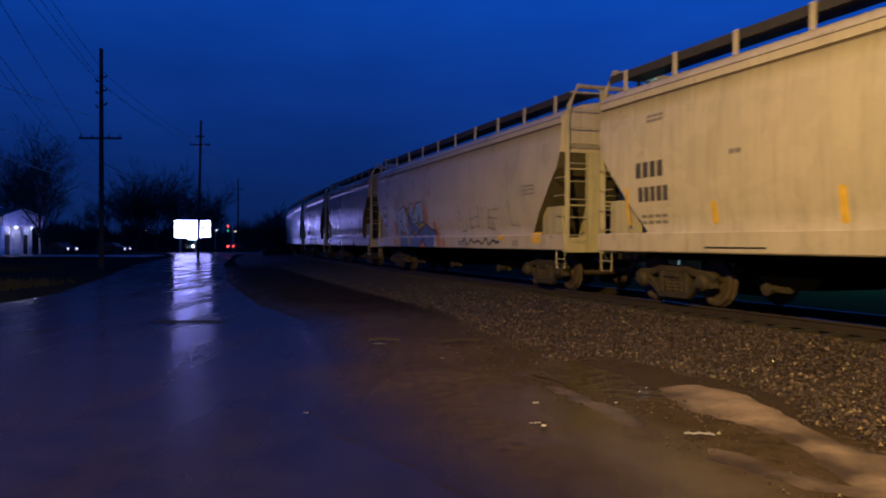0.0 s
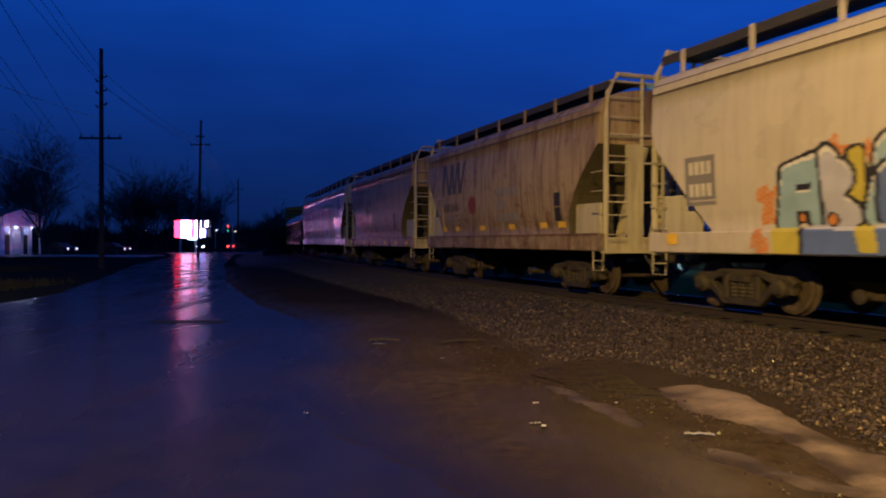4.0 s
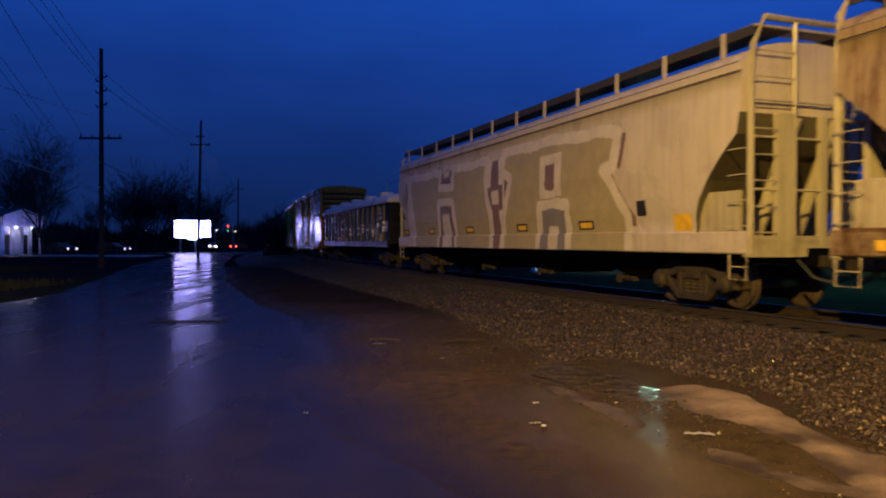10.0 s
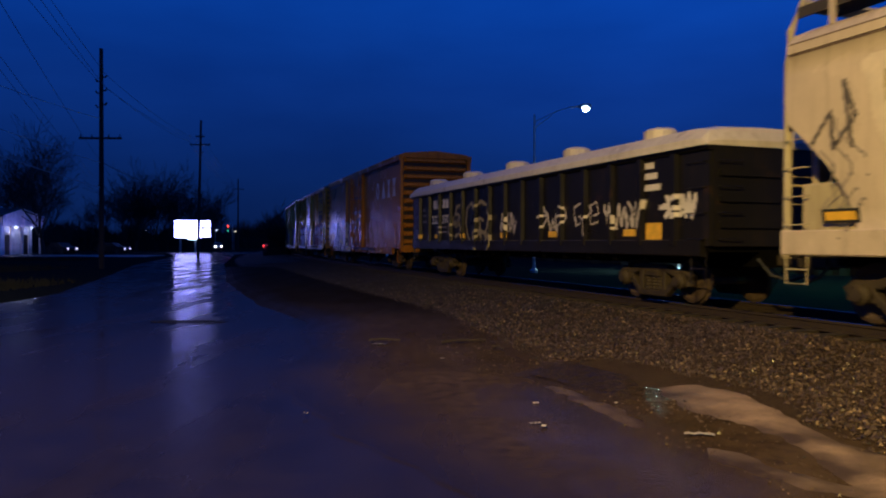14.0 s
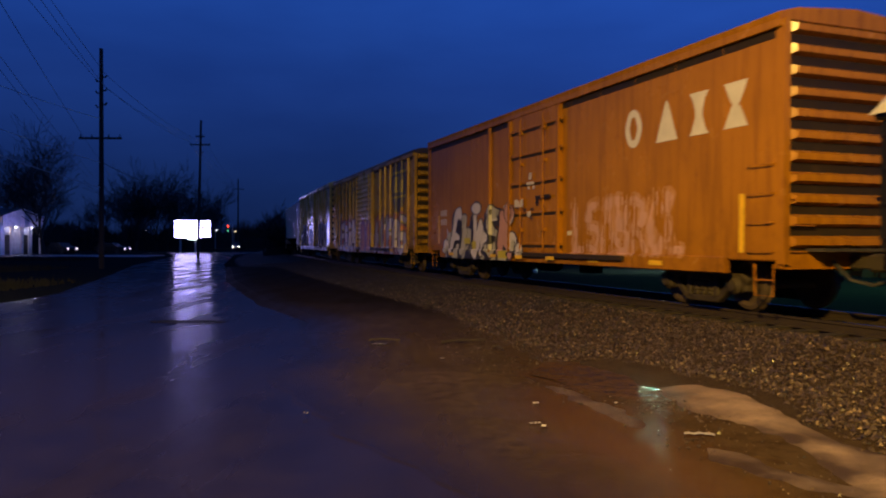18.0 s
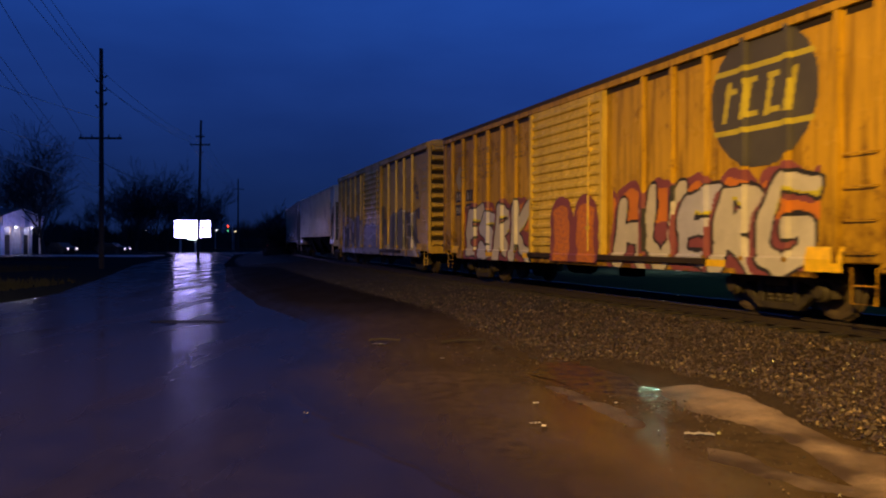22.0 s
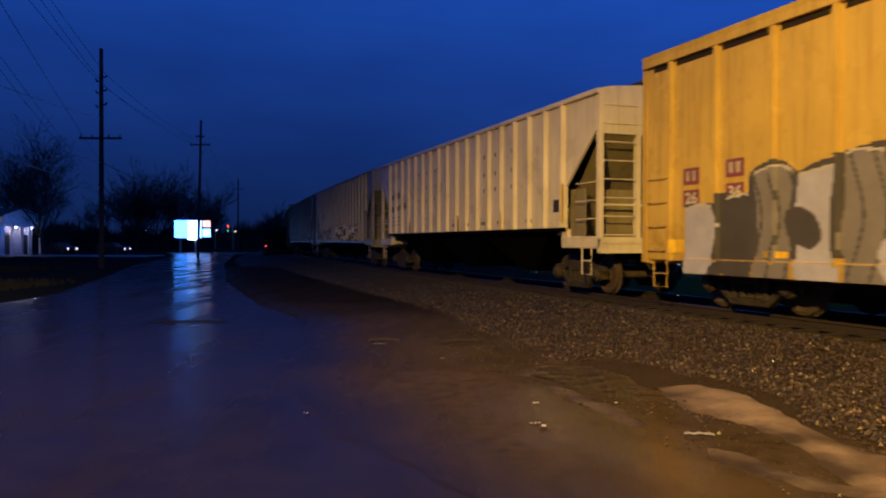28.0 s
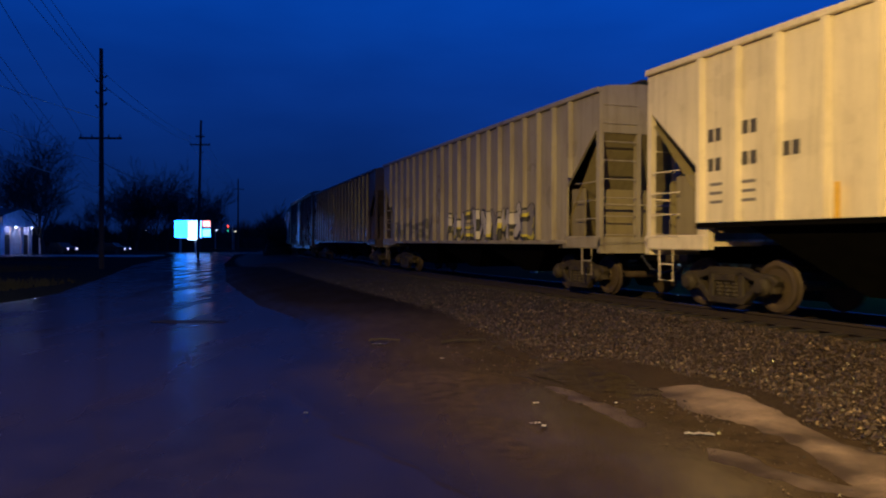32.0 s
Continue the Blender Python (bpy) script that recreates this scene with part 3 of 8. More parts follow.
def post_hopper(label, r, l, skin, end, ribs_n, low=1.5, top=4.5, cut=1.45, cut_top=3.75, knee=2.47, sill=False, bays=3, inset=1.55):
    car, half = freight_car("covered_hopper", label, "railway car", r, l, (l - r) / 2 - 1.7)
    half_b = half - 0.05
    zs = [low, knee - 0.001, knee, cut_top, 4.2, top]

    def xe(z):
        if z >= cut_top:
            return half_b
        if z < knee - 0.0005 or z <= knee:
            return half_b - cut
        return half_b - cut * (cut_top - z) / (cut_top - knee)
    for s in (1, -1):   # side sheets
        bm = B()
        o = [[bm.verts.new((sx * xe(z), s * yy, z)) for z in zs] for sx in (-1, 1) for yy in (1.49, 1.44)]
        for i in range(len(zs) - 1):
            bm.faces.new((o[0][i], o[2][i], o[2][i + 1], o[0][i + 1]))
            bm.faces.new((o[1][i], o[3][i], o[3][i + 1], o[1][i + 1]))
            bm.faces.new((o[0][i], o[0][i + 1], o[1][i + 1], o[1][i]))
            bm.faces.new((o[2][i], o[2][i + 1], o[3][i + 1], o[3][i]))
        bm.faces.new((o[0][0], o[1][0], o[3][0], o[2][0]))
        bm.faces.new((o[0][-1], o[1][-1], o[3][-1], o[2][-1]))
        bmesh.ops.recalc_face_normals(bm, faces=bm.faces)
        part("side_sheet", bm, skin, car)
        bm = B()
        box(bm, -half_b, half_b, *sorted((s * 1.46, s * 1.56)), top - 0.12, top, 0.02)
        part("top_chord", bm, skin, car)
        bm = B()
        box(bm, -half_b + cut, half_b - cut, *sorted((s * 1.44, s * 1.53)), low - 0.06, low + 0.03, 0.01)
        part("bottom_chord", bm, skin if sill else M["under"], car)
    for s in (1, -1):   # slope sheets, seen in the ends
        bm = B()
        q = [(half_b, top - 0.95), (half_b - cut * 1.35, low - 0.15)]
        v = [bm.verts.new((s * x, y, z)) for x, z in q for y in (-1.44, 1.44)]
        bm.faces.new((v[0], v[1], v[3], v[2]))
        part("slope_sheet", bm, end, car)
        bm = B()
        box(bm, *sorted((s * (half_b - 0.03), s * (half_b + 0.01))), -1.46, 1.46, top - 0.97, top - 0.02)
        part("end_sheet", bm, skin, car)
    bm = B()
    bar(bm, [(1.5, top - 0.02), (1.3, top + 0.05), (0.5, top + 0.12), (-0.5, top + 0.12), (-1.3, top + 0.05), (-1.5, top - 0.02)], -half_b, half_b)
    part("roof", bm, skin, car)
    bm = B()
    box(bm, -half_b + 0.1, half_b - 0.1, -0.35, 0.35, top + 0.22, top + 0.26)
    part("running_board", bm, M["grating"], car)
    ribs = []
    for i in range(ribs_n):
        x = -half_b + inset + i * (2 * half_b - 2 * inset) / (ribs_n - 1)
        ribs.append(x)
        for s in (1, -1):
            z0 = low + 0.03
            ax = abs(x)
            if ax > half_b - cut:
                z0 = knee + (ax - half_b + cut) / cut * (cut_top - knee)
            bm = B()
            box(bm, -0.065, 0.065, -0.105, 0.0, z0, top - 0.12)
            for v in bm.verts:
                v.co = Vector((x + v.co.x * (1.0 if v.co.y > -0.04 else 0.6), s * (1.49 - v.co.y), v.co.z))
            bmesh.ops.recalc_face_normals(bm, faces=bm.faces)
            part("side_post", bm, skin, car)
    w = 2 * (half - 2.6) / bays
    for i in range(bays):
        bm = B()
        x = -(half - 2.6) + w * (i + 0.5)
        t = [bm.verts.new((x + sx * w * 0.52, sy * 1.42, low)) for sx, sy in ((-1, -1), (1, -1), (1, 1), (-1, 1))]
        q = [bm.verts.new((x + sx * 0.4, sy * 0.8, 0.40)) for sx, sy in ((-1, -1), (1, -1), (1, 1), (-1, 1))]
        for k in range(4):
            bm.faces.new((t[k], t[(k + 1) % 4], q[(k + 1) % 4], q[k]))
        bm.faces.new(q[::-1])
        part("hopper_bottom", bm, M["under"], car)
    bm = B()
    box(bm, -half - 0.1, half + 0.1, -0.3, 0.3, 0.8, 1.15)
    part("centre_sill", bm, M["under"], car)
    for s in (1, -1):
        x = s * (half_b - 0.06)
        for y in (1.44, 0.5, -0.5, -1.44):
            bm = B()
            box(bm, *sorted((x - s * 0.06, x + s * 0.06)), y - 0.055, y + 0.055, 1.1, top - 0.4 if abs(y) < 1 else cut_top + 0.1, 0.01)
            part("end_post", bm, skin, car)
        ladder(car, x + s * 0.05, 0.97, 1.35, 4.2, 0.4, 0.8, skin, "y", 0.03)
        ladder(car, s * (half_b - 0.55), 1.49, 1.3, 2.9, 0.4, 0.8, skin, "x", 0.02)
        for z in (2.0,):
            bm = B()
            tube(bm, [(x, -1.44, z), (x, 1.44, z)], 0.025, 5)
            part("end_rail", bm, skin, car)
        bm = B()
        box(bm, *sorted((s * (half - cut - 0.2), s * half)), 1.38, 1.5, 1.05, 1.32, 0.02)
        box(bm, *sorted((s * (half - cut - 0.2), s * half)), -1.5, -1.38, 1.05, 1.32, 0.02)
        box(bm, *sorted((s * (half - 0.12), s * half)), -1.5, 1.5, 0.95, 1.3, 0.02)
        box(bm, *sorted((s * (half - cut - 0.3), s * half)), -1.38, 1.38, 1.12, 1.2)
        box(bm, *sorted((s * (half - cut - 0.28), s * (half - cut - 0.02))), 1.34, 1.47, 1.06, low)
        part("end_sill", bm, skin, car)
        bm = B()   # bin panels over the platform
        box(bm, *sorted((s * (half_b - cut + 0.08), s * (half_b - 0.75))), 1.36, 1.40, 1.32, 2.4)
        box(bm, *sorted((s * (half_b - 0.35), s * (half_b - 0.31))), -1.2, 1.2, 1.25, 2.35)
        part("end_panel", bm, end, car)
        stirrup(car, s * (half_b - 0.55), 1.47, skin, 1.08, 0.6)
        coupler(car, s * half, s)
        truck(car, s * ((l - r) / 2 - 1.7))
    return car, half, rib_side(ribs)


# ---- box cars ----
def box_car(label, r, l, skin, door_skin, roof, ribs_at, door, kind, eave=4.62, low=0.9, ladders=True):
    car, half = freight_car("box_car", label, "railway car", r, l, (l - r) / 2 - 2.3)
    bm = B()
    box(bm, -half + 0.06, half - 0.06, -1.47, 1.47, low, eave - 0.08, 0.02)
    part("body", bm, skin, car)
    bm = B()
    bar(bm, [(1.54, eave - 0.1), (1.56, eave), (1.2, eave + 0.1), (0, eave + 0.2), (-1.2, eave + 0.1), (-1.56, eave), (-1.54, eave - 0.1)], -half, half)
    part("roof", bm, roof, car)
    n = int(2 * half / 0.75)
    for i in range(n):
        x = -half + 0.4 + i * (2 * half - 0.8) / (n - 1)
        bm = B()
        bar(bm, [(1.50, eave + 0.02), (1.2, eave + 0.135), (0, eave + 0.235), (-1.2, eave + 0.135), (-1.5, eave + 0.02)], x - 0.04, x + 0.04)
        part("roof_seam", bm, roof, car)
    for s in (1, -1):
        bm = B()
        box(bm, -half, half, *sorted((s * 1.465, s * 1.545)), eave - 0.22, eave - 0.09, 0.01)
        part("top_chord", bm, skin, car)
        bm = B()
        box(bm, -half + 1.2, half - 1.2, *sorted((s * 1.40, s * 1.52)), low - 0.22, low + 0.05, 0.01)
        part("side_sill", bm, skin, car)
    for x in ribs_at:
        for s in (1, -1):
            bm = B()
            box(bm, -0.06, 0.06, -0.075, 0.0, low, eave - 0.22)
            for v in bm.verts:
                v.co = Vector((x + v.co.x * (1.0 if v.co.y > -0.04 else 0.6), s * (1.47 - v.co.y), v.co.z))
            bmesh.ops.recalc_face_normals(bm, faces=bm.faces)
            part("side_post", bm, skin, car)
    d0, d1 = door
    marks = sorted(ribs_at + [-half + 0.15, half - 0.15] + ([x for x in np.arange(-half + 1.3, half - 1.2, 1.25)] if len(ribs_at) < 3 else []))
    for x0, x1 in zip(marks, marks[1:]):   # dark strips painted in for the eave's shadow
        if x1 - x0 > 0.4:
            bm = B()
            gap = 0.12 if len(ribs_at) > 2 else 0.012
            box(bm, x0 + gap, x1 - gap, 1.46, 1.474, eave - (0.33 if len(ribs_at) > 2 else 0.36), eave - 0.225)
            part("eave_shade", bm, P["shade_black"], car)
    d0, d1 = door
    for s in (1, -1):
        dr = None
        bm = B()
        box(bm, d0, d1, *sorted((s * 1.47, s * 1.53)), low + 0.03, eave - 0.22, 0.01)
        dr = part("door", bm, door_skin, car)
        if kind == "corrugated":
            k = 15
            for i in range(k):
                z = low + 0.25 + i * (eave - low - 0.65) / (k - 1)
                bm = B()
                y = 1.53
                bar(bm, [(s * y, z - 0.07), (s * (y + 0.045), z - 0.03), (s * (y + 0.045), z + 0.03), (s * y, z + 0.07)], d0 + 0.08, d1 - 0.08)
                bmesh.ops.recalc_face_normals(bm, faces=bm.faces)
                part("door_corrugation", bm, door_skin, dr)
        else:
            for z in (1.15, 1.95, 2.72, 3.45, 4.1):
                bm = B()
                box(bm, d0 - 0.1, d1 + 0.1, *sorted((s * 1.53, s * 1.565)), z - 0.035, z + 0.035, 0.008)
                part("door_rail", bm, door_skin, dr)
                # dark strip painted in for the shadow under each rail
                bm = B()
                box(bm, d0 - 0.1, d1 + 0.1, *sorted((s * 1.53, s * 1.537)), z - 0.10, z - 0.036)
                part("rail_shade", bm, P["shade_black"], dr)
        for x in ((d0 + 0.05), (d1 - 0.05)):
            bm = B()
            box(bm, x - 0.05, x + 0.05, *sorted((s * 1.53, s * 1.6)), low + 0.03, eave - 0.25, 0.012)
            part("door_post", bm, door_skin, dr)
        for x in (d0 + 0.75, d1 - 0.75) if kind != "corrugated" else (d0 + 0.55,):
            bm = B()
            tube(bm, [(x, s * 1.59, low + 0.1), (x, s * 1.59, eave - 0.3)], 0.022, 6)
            for z in (1.5, 2.3, 3.2, 4.0):
                box(bm, x - 0.07, x + 0.07, *sorted((s * 1.53, s * 1.62)), z - 0.04, z + 0.04)
            part("locking_bar", bm, door_skin, dr)
        # track deepened and blackened so its colour holds the shade under it
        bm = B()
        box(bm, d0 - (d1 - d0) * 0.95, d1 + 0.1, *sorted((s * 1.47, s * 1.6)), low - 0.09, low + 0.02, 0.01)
        part("door_track", bm, P["shade_black"], car, "door track painted black with the shade under it")
    for s in (1, -1):   # corrugated ends
        xf = s * (half - 0.06)
        # dark sheet added so the grooves between ribs look shaded
        bm = B()
        box(bm, *sorted((xf, xf + s * 0.012)), -1.36, 1.36, low + 0.12, eave - 0.12)
        part("rib_shade_sheet", bm, P["shade_black"], car, "dark sheet holding the shade between the ribs")
        for i in range(11):
            z = low + 0.3 + i * (eave - low - 0.5) / 10
            bm = B()
            p = [(-1.34, 0), (-1.24, 0.11), (1.24, 0.11), (1.34, 0)]
            a = [bm.verts.new((xf + s * d, y, z - 0.10 + (0.05 if d else 0))) for y, d in p]
            b = [bm.verts.new((xf + s * d, y, z + 0.10 - (0.05 if d else 0))) for y, d in p]
            for k in range(3):
                bm.faces.new((a[k], a[k + 1], b[k + 1], b[k]))
            for q in (a, b):
                bm.faces.new(q)
            bmesh.ops.recalc_face_normals(bm, faces=bm.faces)
            part("end_corrugation", bm, skin, car)
        for y in (1.44, -1.44):
            bm = B()
            box(bm, *sorted((xf - s * 0.02, xf + s * 0.115)), y - 0.055, y + 0.055, low - 0.05, eave - 0.1, 0.01)
            part("corner_post", bm, skin, car)
        ladder(car, s * (half - 0.42), 1.47, 1.05, 2.6, 0.45, 0.5, skin)
        ladder(car, xf, 1.1, 1.05, 3.9 if not ladders else 2.6, 0.4, 0.45, skin, "y", 0.1)
        bm = B()
        box(bm, *sorted((s * (half - 0.15), s * half)), -1.45, 1.45, 0.78, 1.05, 0.02)
        part("end_sill", bm, skin, car)
        bm = B()
        box(bm, *sorted((xf + s * 0.06, xf + s * 0.4)), -1.0, 1.0, 1.05, 1.1)
        part("crossover_platform", bm, M["grating"], car)
        stirrup(car, s * (half - 0.42), 1.42, skin, 0.85, 0.5)
        coupler(car, s * half, s)
        truck(car, s * ((l - r) / 2 - 2.3))
    bm = B()
    lathe(bm, [(0.04, half), (0.04, half + 0.16), (0.28, half + 0.16), (0.28, half + 0.19), (0.04, half + 0.19)], "x", 18, (0, -0.5, 2.4))
    part("brake_wheel", bm, M["black"], car)
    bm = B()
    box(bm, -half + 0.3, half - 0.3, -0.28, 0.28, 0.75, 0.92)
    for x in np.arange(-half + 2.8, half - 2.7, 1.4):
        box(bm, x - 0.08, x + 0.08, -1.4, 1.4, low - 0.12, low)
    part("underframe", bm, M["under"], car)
    bm = B()
    lathe(bm, [(0.18, -0.5), (0.2, -0.45), (0.2, 0.35), (0.1, 0.45)], "x", 12, (0.9, 0.6, 0.62))
    part("air_reservoir", bm, M["under"], car)
    bm = B()
    box(bm, -1.6, -1.2, 0.5, 0.9, 0.45, 0.8, 0.03)
    part("brake_valve", bm, M["under"], car)

    def surf(x, z):
        if d0 <= x <= d1:
            return 1.575 if z > low else 1.6
        return (1.545 if any(abs(x - q) < 0.06 for q in ribs_at) else 1.47) if z > low + 0.05 else 1.52
    return car, half, surf


# ---- gondola with a lid ----
def gondola(label, r, l, skin, lid):
    car, half = freight_car("gondola_car", label, "railway car", r, l, (l - r) / 2 - 2.2)
    top, low = 2.93, 1.12
    for s in (1, -1):
        bm = B()
        box(bm, -half + 0.05, half - 0.05, *sorted((s * 1.40, s * 1.46)), low, top)
        part("side_sheet", bm, skin, car)
        bm = B()
        box(bm, -half, half, *sorted((s * 1.38, s * 1.54)), top - 0.14, top, 0.03)
        part("top_chord", bm, skin, car)
        bm = B()
        box(bm, -half + 0.2, half - 0.2, *sorted((s * 1.40, s * 1.53)), low - 0.18, low + 0.12, 0.02)
        part("side_sill", bm, skin, car)
        bm = B()
        box(bm, *sorted((s * half, s * (half - 0.08))), -1.42, 1.42, low, top, 0.02)
        part("end_sheet", bm, skin, car)
        for z in (1.5, 1.95, 2.4):
            bm = B()
            box(bm, *sorted((s * (half - 0.05), s * (half + 0.05))), -1.3, 1.3, z - 0.06, z + 0.06, 0.02)
            part("end_stiffener", bm, skin, car)
        ladder(car, s * (half - 0.35), 1.46, 1.25, 2.6, 0.45, 0.45, skin)
        ladder(car, s * (half + 0.02), 1.1, 1.25, 2.6, 0.45, 0.45, skin, "y")
        stirrup(car, s * (half - 0.35), 1.44, skin, 1.0, 0.55)
        coupler(car, s * half, s)
        truck(car, s * ((l - r) / 2 - 2.2))
    n = 15
    ribs = [-half + 0.95 + i * (2 * half - 1.9) / (n - 1) for i in range(n)]
    for x in ribs:
        for s in (1, -1):
            bm = B()
            box(bm, -0.09, 0.09, -0.09, 0.0, low, top - 0.12)
            for v in bm.verts:
                v.co = Vector((x + v.co.x * (1.0 if v.co.y > -0.04 else 0.65), s * (1.46 - v.co.y), v.co.z))
            bmesh.ops.recalc_face_normals(bm, faces=bm.faces)
            part("side_post", bm, skin, car)
    bm = B()
    box(bm, -half + 0.1, half - 0.1, -1.4, 1.4, low - 0.1, low + 0.02)
    box(bm, -half - 0.1, half + 0.1, -0.3, 0.3, 0.75, 1.05)
    for x in ribs[2:-2]:
        box(bm, x - 0.07, x + 0.07, -1.4, 1.4, low - 0.3, low - 0.1)
    part("underframe", bm, M["under"], car)
    bm = B()
    prof = [(1.62, 2.86), (1.60, 3.0), (1.42, 3.2), (0.9, 3.28), (0, 3.31), (-0.9, 3.28), (-1.42, 3.2), (-1.60, 3.0), (-1.62, 2.86)]
    cols = []
    for x, k in ((-half - 0.04, 0.0), (-half + 0.1, 0.75), (-half + 0.5, 1.0), (half - 0.5, 1.0), (half - 0.1, 0.75), (half + 0.04, 0.0)):
        cols.append([bm.verts.new((x, y * (0.985 + 0.015 * k), 2.86 + (z - 2.86) * (0.25 + 0.75 * k) if z > 2.9 else z)) for y, z in prof])
    for a, b in zip(cols, cols[1:]):
        for i in range(len(prof) - 1):
            bm.faces.new((a[i], a[i + 1], b[i + 1], b[i]))
    bm.faces.new(cols[0])
    bm.faces.new(cols[-1][::-1])
    bmesh.ops.recalc_face_normals(bm, faces=bm.faces)
    cover = part("cover", bm, lid, car, "dirty white fibreglass lid")
    for i in range(5):
        x = -half + 1.9 + i * (2 * half - 3.8) / 4
        bm = B()
        lathe(bm, [(0.33, 3.0), (0.33, 3.36), (0.24, 3.41), (0.02, 3.42)], "z", 12, (x, 1.1, 0))
        part("lifting_lug", bm, lid, cover)

    def surf(x, z):
        return 1.55 if any(abs(x - q) < 0.09 for q in ribs) else 1.46
    return car, half, surf


# ---- the train, first car to pass first ----
P = {}
P["cream"] = paint("cream_paint", (0.57, 0.48, 0.395), (0.2, 0.15, 0.10), 0.18, 0.3, 0.0, 0.45)
P["cream_b"] = paint("cream_paint_chalky", (0.53, 0.45, 0.38), (0.2, 0.15, 0.10), 0.15, 0.25, 0.0, 0.5)
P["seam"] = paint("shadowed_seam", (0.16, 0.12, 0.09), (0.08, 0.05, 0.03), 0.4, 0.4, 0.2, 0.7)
# near-black for painted shade under eaves, rails and ribs, and for black levers
P["shade_black"] = paint("painted_shade_black", (0.025, 0.018, 0.012), (0.05, 0.03, 0.015), 0.4, 0.4, 0.1, 0.8)
P["rusty"] = paint("rusty_seam_paint", (0.20, 0.115, 0.06), (0.05, 0.025, 0.012), 0.9, 0.8, 0.5, 0.6)
P["drab"] = paint("rust_streaked_paint", (0.34, 0.245, 0.155), (0.10, 0.05, 0.022), 0.85, 1.0, 0.45, 0.5, 2.4)
P["drab_end"] = paint("pale_end_paint", (0.47, 0.40, 0.28), (0.15, 0.10, 0.06), 0.3, 0.5, 0.1, 0.6)
P["end"] = paint("end_paint", (0.46, 0.40, 0.27), (0.16, 0.11, 0.06), 0.3, 0.4, 0.05, 0.55)
P["coal"] = paint("black_gondola_paint", (0.009, 0.0085, 0.008), (0.022, 0.017, 0.012), 0.4, 0.4, 0.1, 0.55)
P["lid"] = paint("dirty_white_lid", (0.58, 0.53, 0.46), (0.22, 0.17, 0.12), 0.35, 0.3, 0.0, 0.55)
P["orange"] = paint("brown_orange_paint", (0.39, 0.158, 0.017), (0.12, 0.045, 0.010), 0.35, 0.5, 0.15, 0.36)
P["yellow"] = paint("faded_yellow_paint", (0.54, 0.30, 0.036), (0.09, 0.042, 0.012), 0.85, 0.75, 0.3, 0.42, 2.2)
P["yellow_b"] = paint("pale_yellow_paint", (0.62, 0.40, 0.095), (0.2, 0.1, 0.03), 0.3, 0.35, 0.06, 0.42)
P["yellow_door"] = paint("yellow_door_paint", (0.70, 0.475, 0.10), (0.16, 0.075, 0.02), 0.35, 0.45, 0.1, 0.42)
P["roof_dark"] = paint("sooty_roof", (0.06, 0.045, 0.035), (0.1, 0.06, 0.04), 0.4, 0.3, 0.3, 0.7)
P["buff"] = paint("buff_hopper_paint", (0.78, 0.665, 0.50), (0.2, 0.14, 0.08), 0.15, 0.25, 0.03, 0.5)
# darkened buff: shade inside the end bays is put into the colour
P["buff_end_shaded"] = paint("shaded_end_sheet", (0.25, 0.205, 0.115), (0.14, 0.1, 0.05), 0.4, 0.5, 0.1, 0.6)
# slope sheets: the shade of the end opening is put into this colour
P["slope"] = paint("shaded_slope_sheet", (0.10, 0.082, 0.05), (0.04, 0.03, 0.02), 0.5, 0.5, 0.1, 0.7)
P["grey"] = paint("dull_grey_paint", (0.36, 0.31, 0.24), (0.14, 0.1, 0.06), 0.35, 0.5, 0.1, 0.55)
P["dark"] = paint("dark_brown_paint", (0.10, 0.075, 0.06), (0.06, 0.04, 0.03), 0.4, 0.4, 0.2, 0.5)
INK = {k: plain("sprayed_" + k, c, 0.45, 0.0, 0.12, 3.0, 0.05) for k, c in dict(
    black=(0.025, 0.022, 0.022), white=(0.62, 0.58, 0.55), blue=(0.16, 0.24, 0.42), sky=(0.26, 0.36, 0.45), lilac=(0.42, 0.40, 0.50), yellow=(0.45, 0.36, 0.05), red=(0.42, 0.07, 0.03),
    orange=(0.55, 0.20, 0.05), khaki=(0.37, 0.30, 0.16), pale=(0.60, 0.52, 0.42), maroon=(0.20, 0.12, 0.10), plum=(0.22, 0.06, 0.07), slate=(0.21, 0.185, 0.18), char=(0.075, 0.065, 0.06), tarnish=(0.26, 0.22, 0.13), silver=(0.50, 0.45, 0.41), rose=(0.5, 0.28, 0.22), worn_rose=(0.43, 0.205, 0.085), green=(0.30, 0.34, 0.26), faded=(0.20, 0.105, 0.025), oxide=(0.20, 0.04, 0.022), jade=(0.44, 0.42, 0.31), pinkish=(0.52, 0.27, 0.21), deep=(0.10, 0.14, 0.33), acid=(0.50, 0.42, 0.04), flame=(0.55, 0.17, 0.03), drip=(0.42, 0.24, 0.15)).items()}


def bars(car, surf, x, z, n, w, h, gap, mat, name="lettering"):
    """A row of unread characters, x and z at the upper left as read."""
    for i in range(n):
        plate(name, car, surf, -(x + w / 2 + i * (w + gap)), z - h / 2, w, h, mat)


def marker(car, surf, x, z, w=0.5, h=0.12):
    plate("reflector", car, surf, x, z, w, h, M["yellow"], "yellow reflective strip", 0.01)


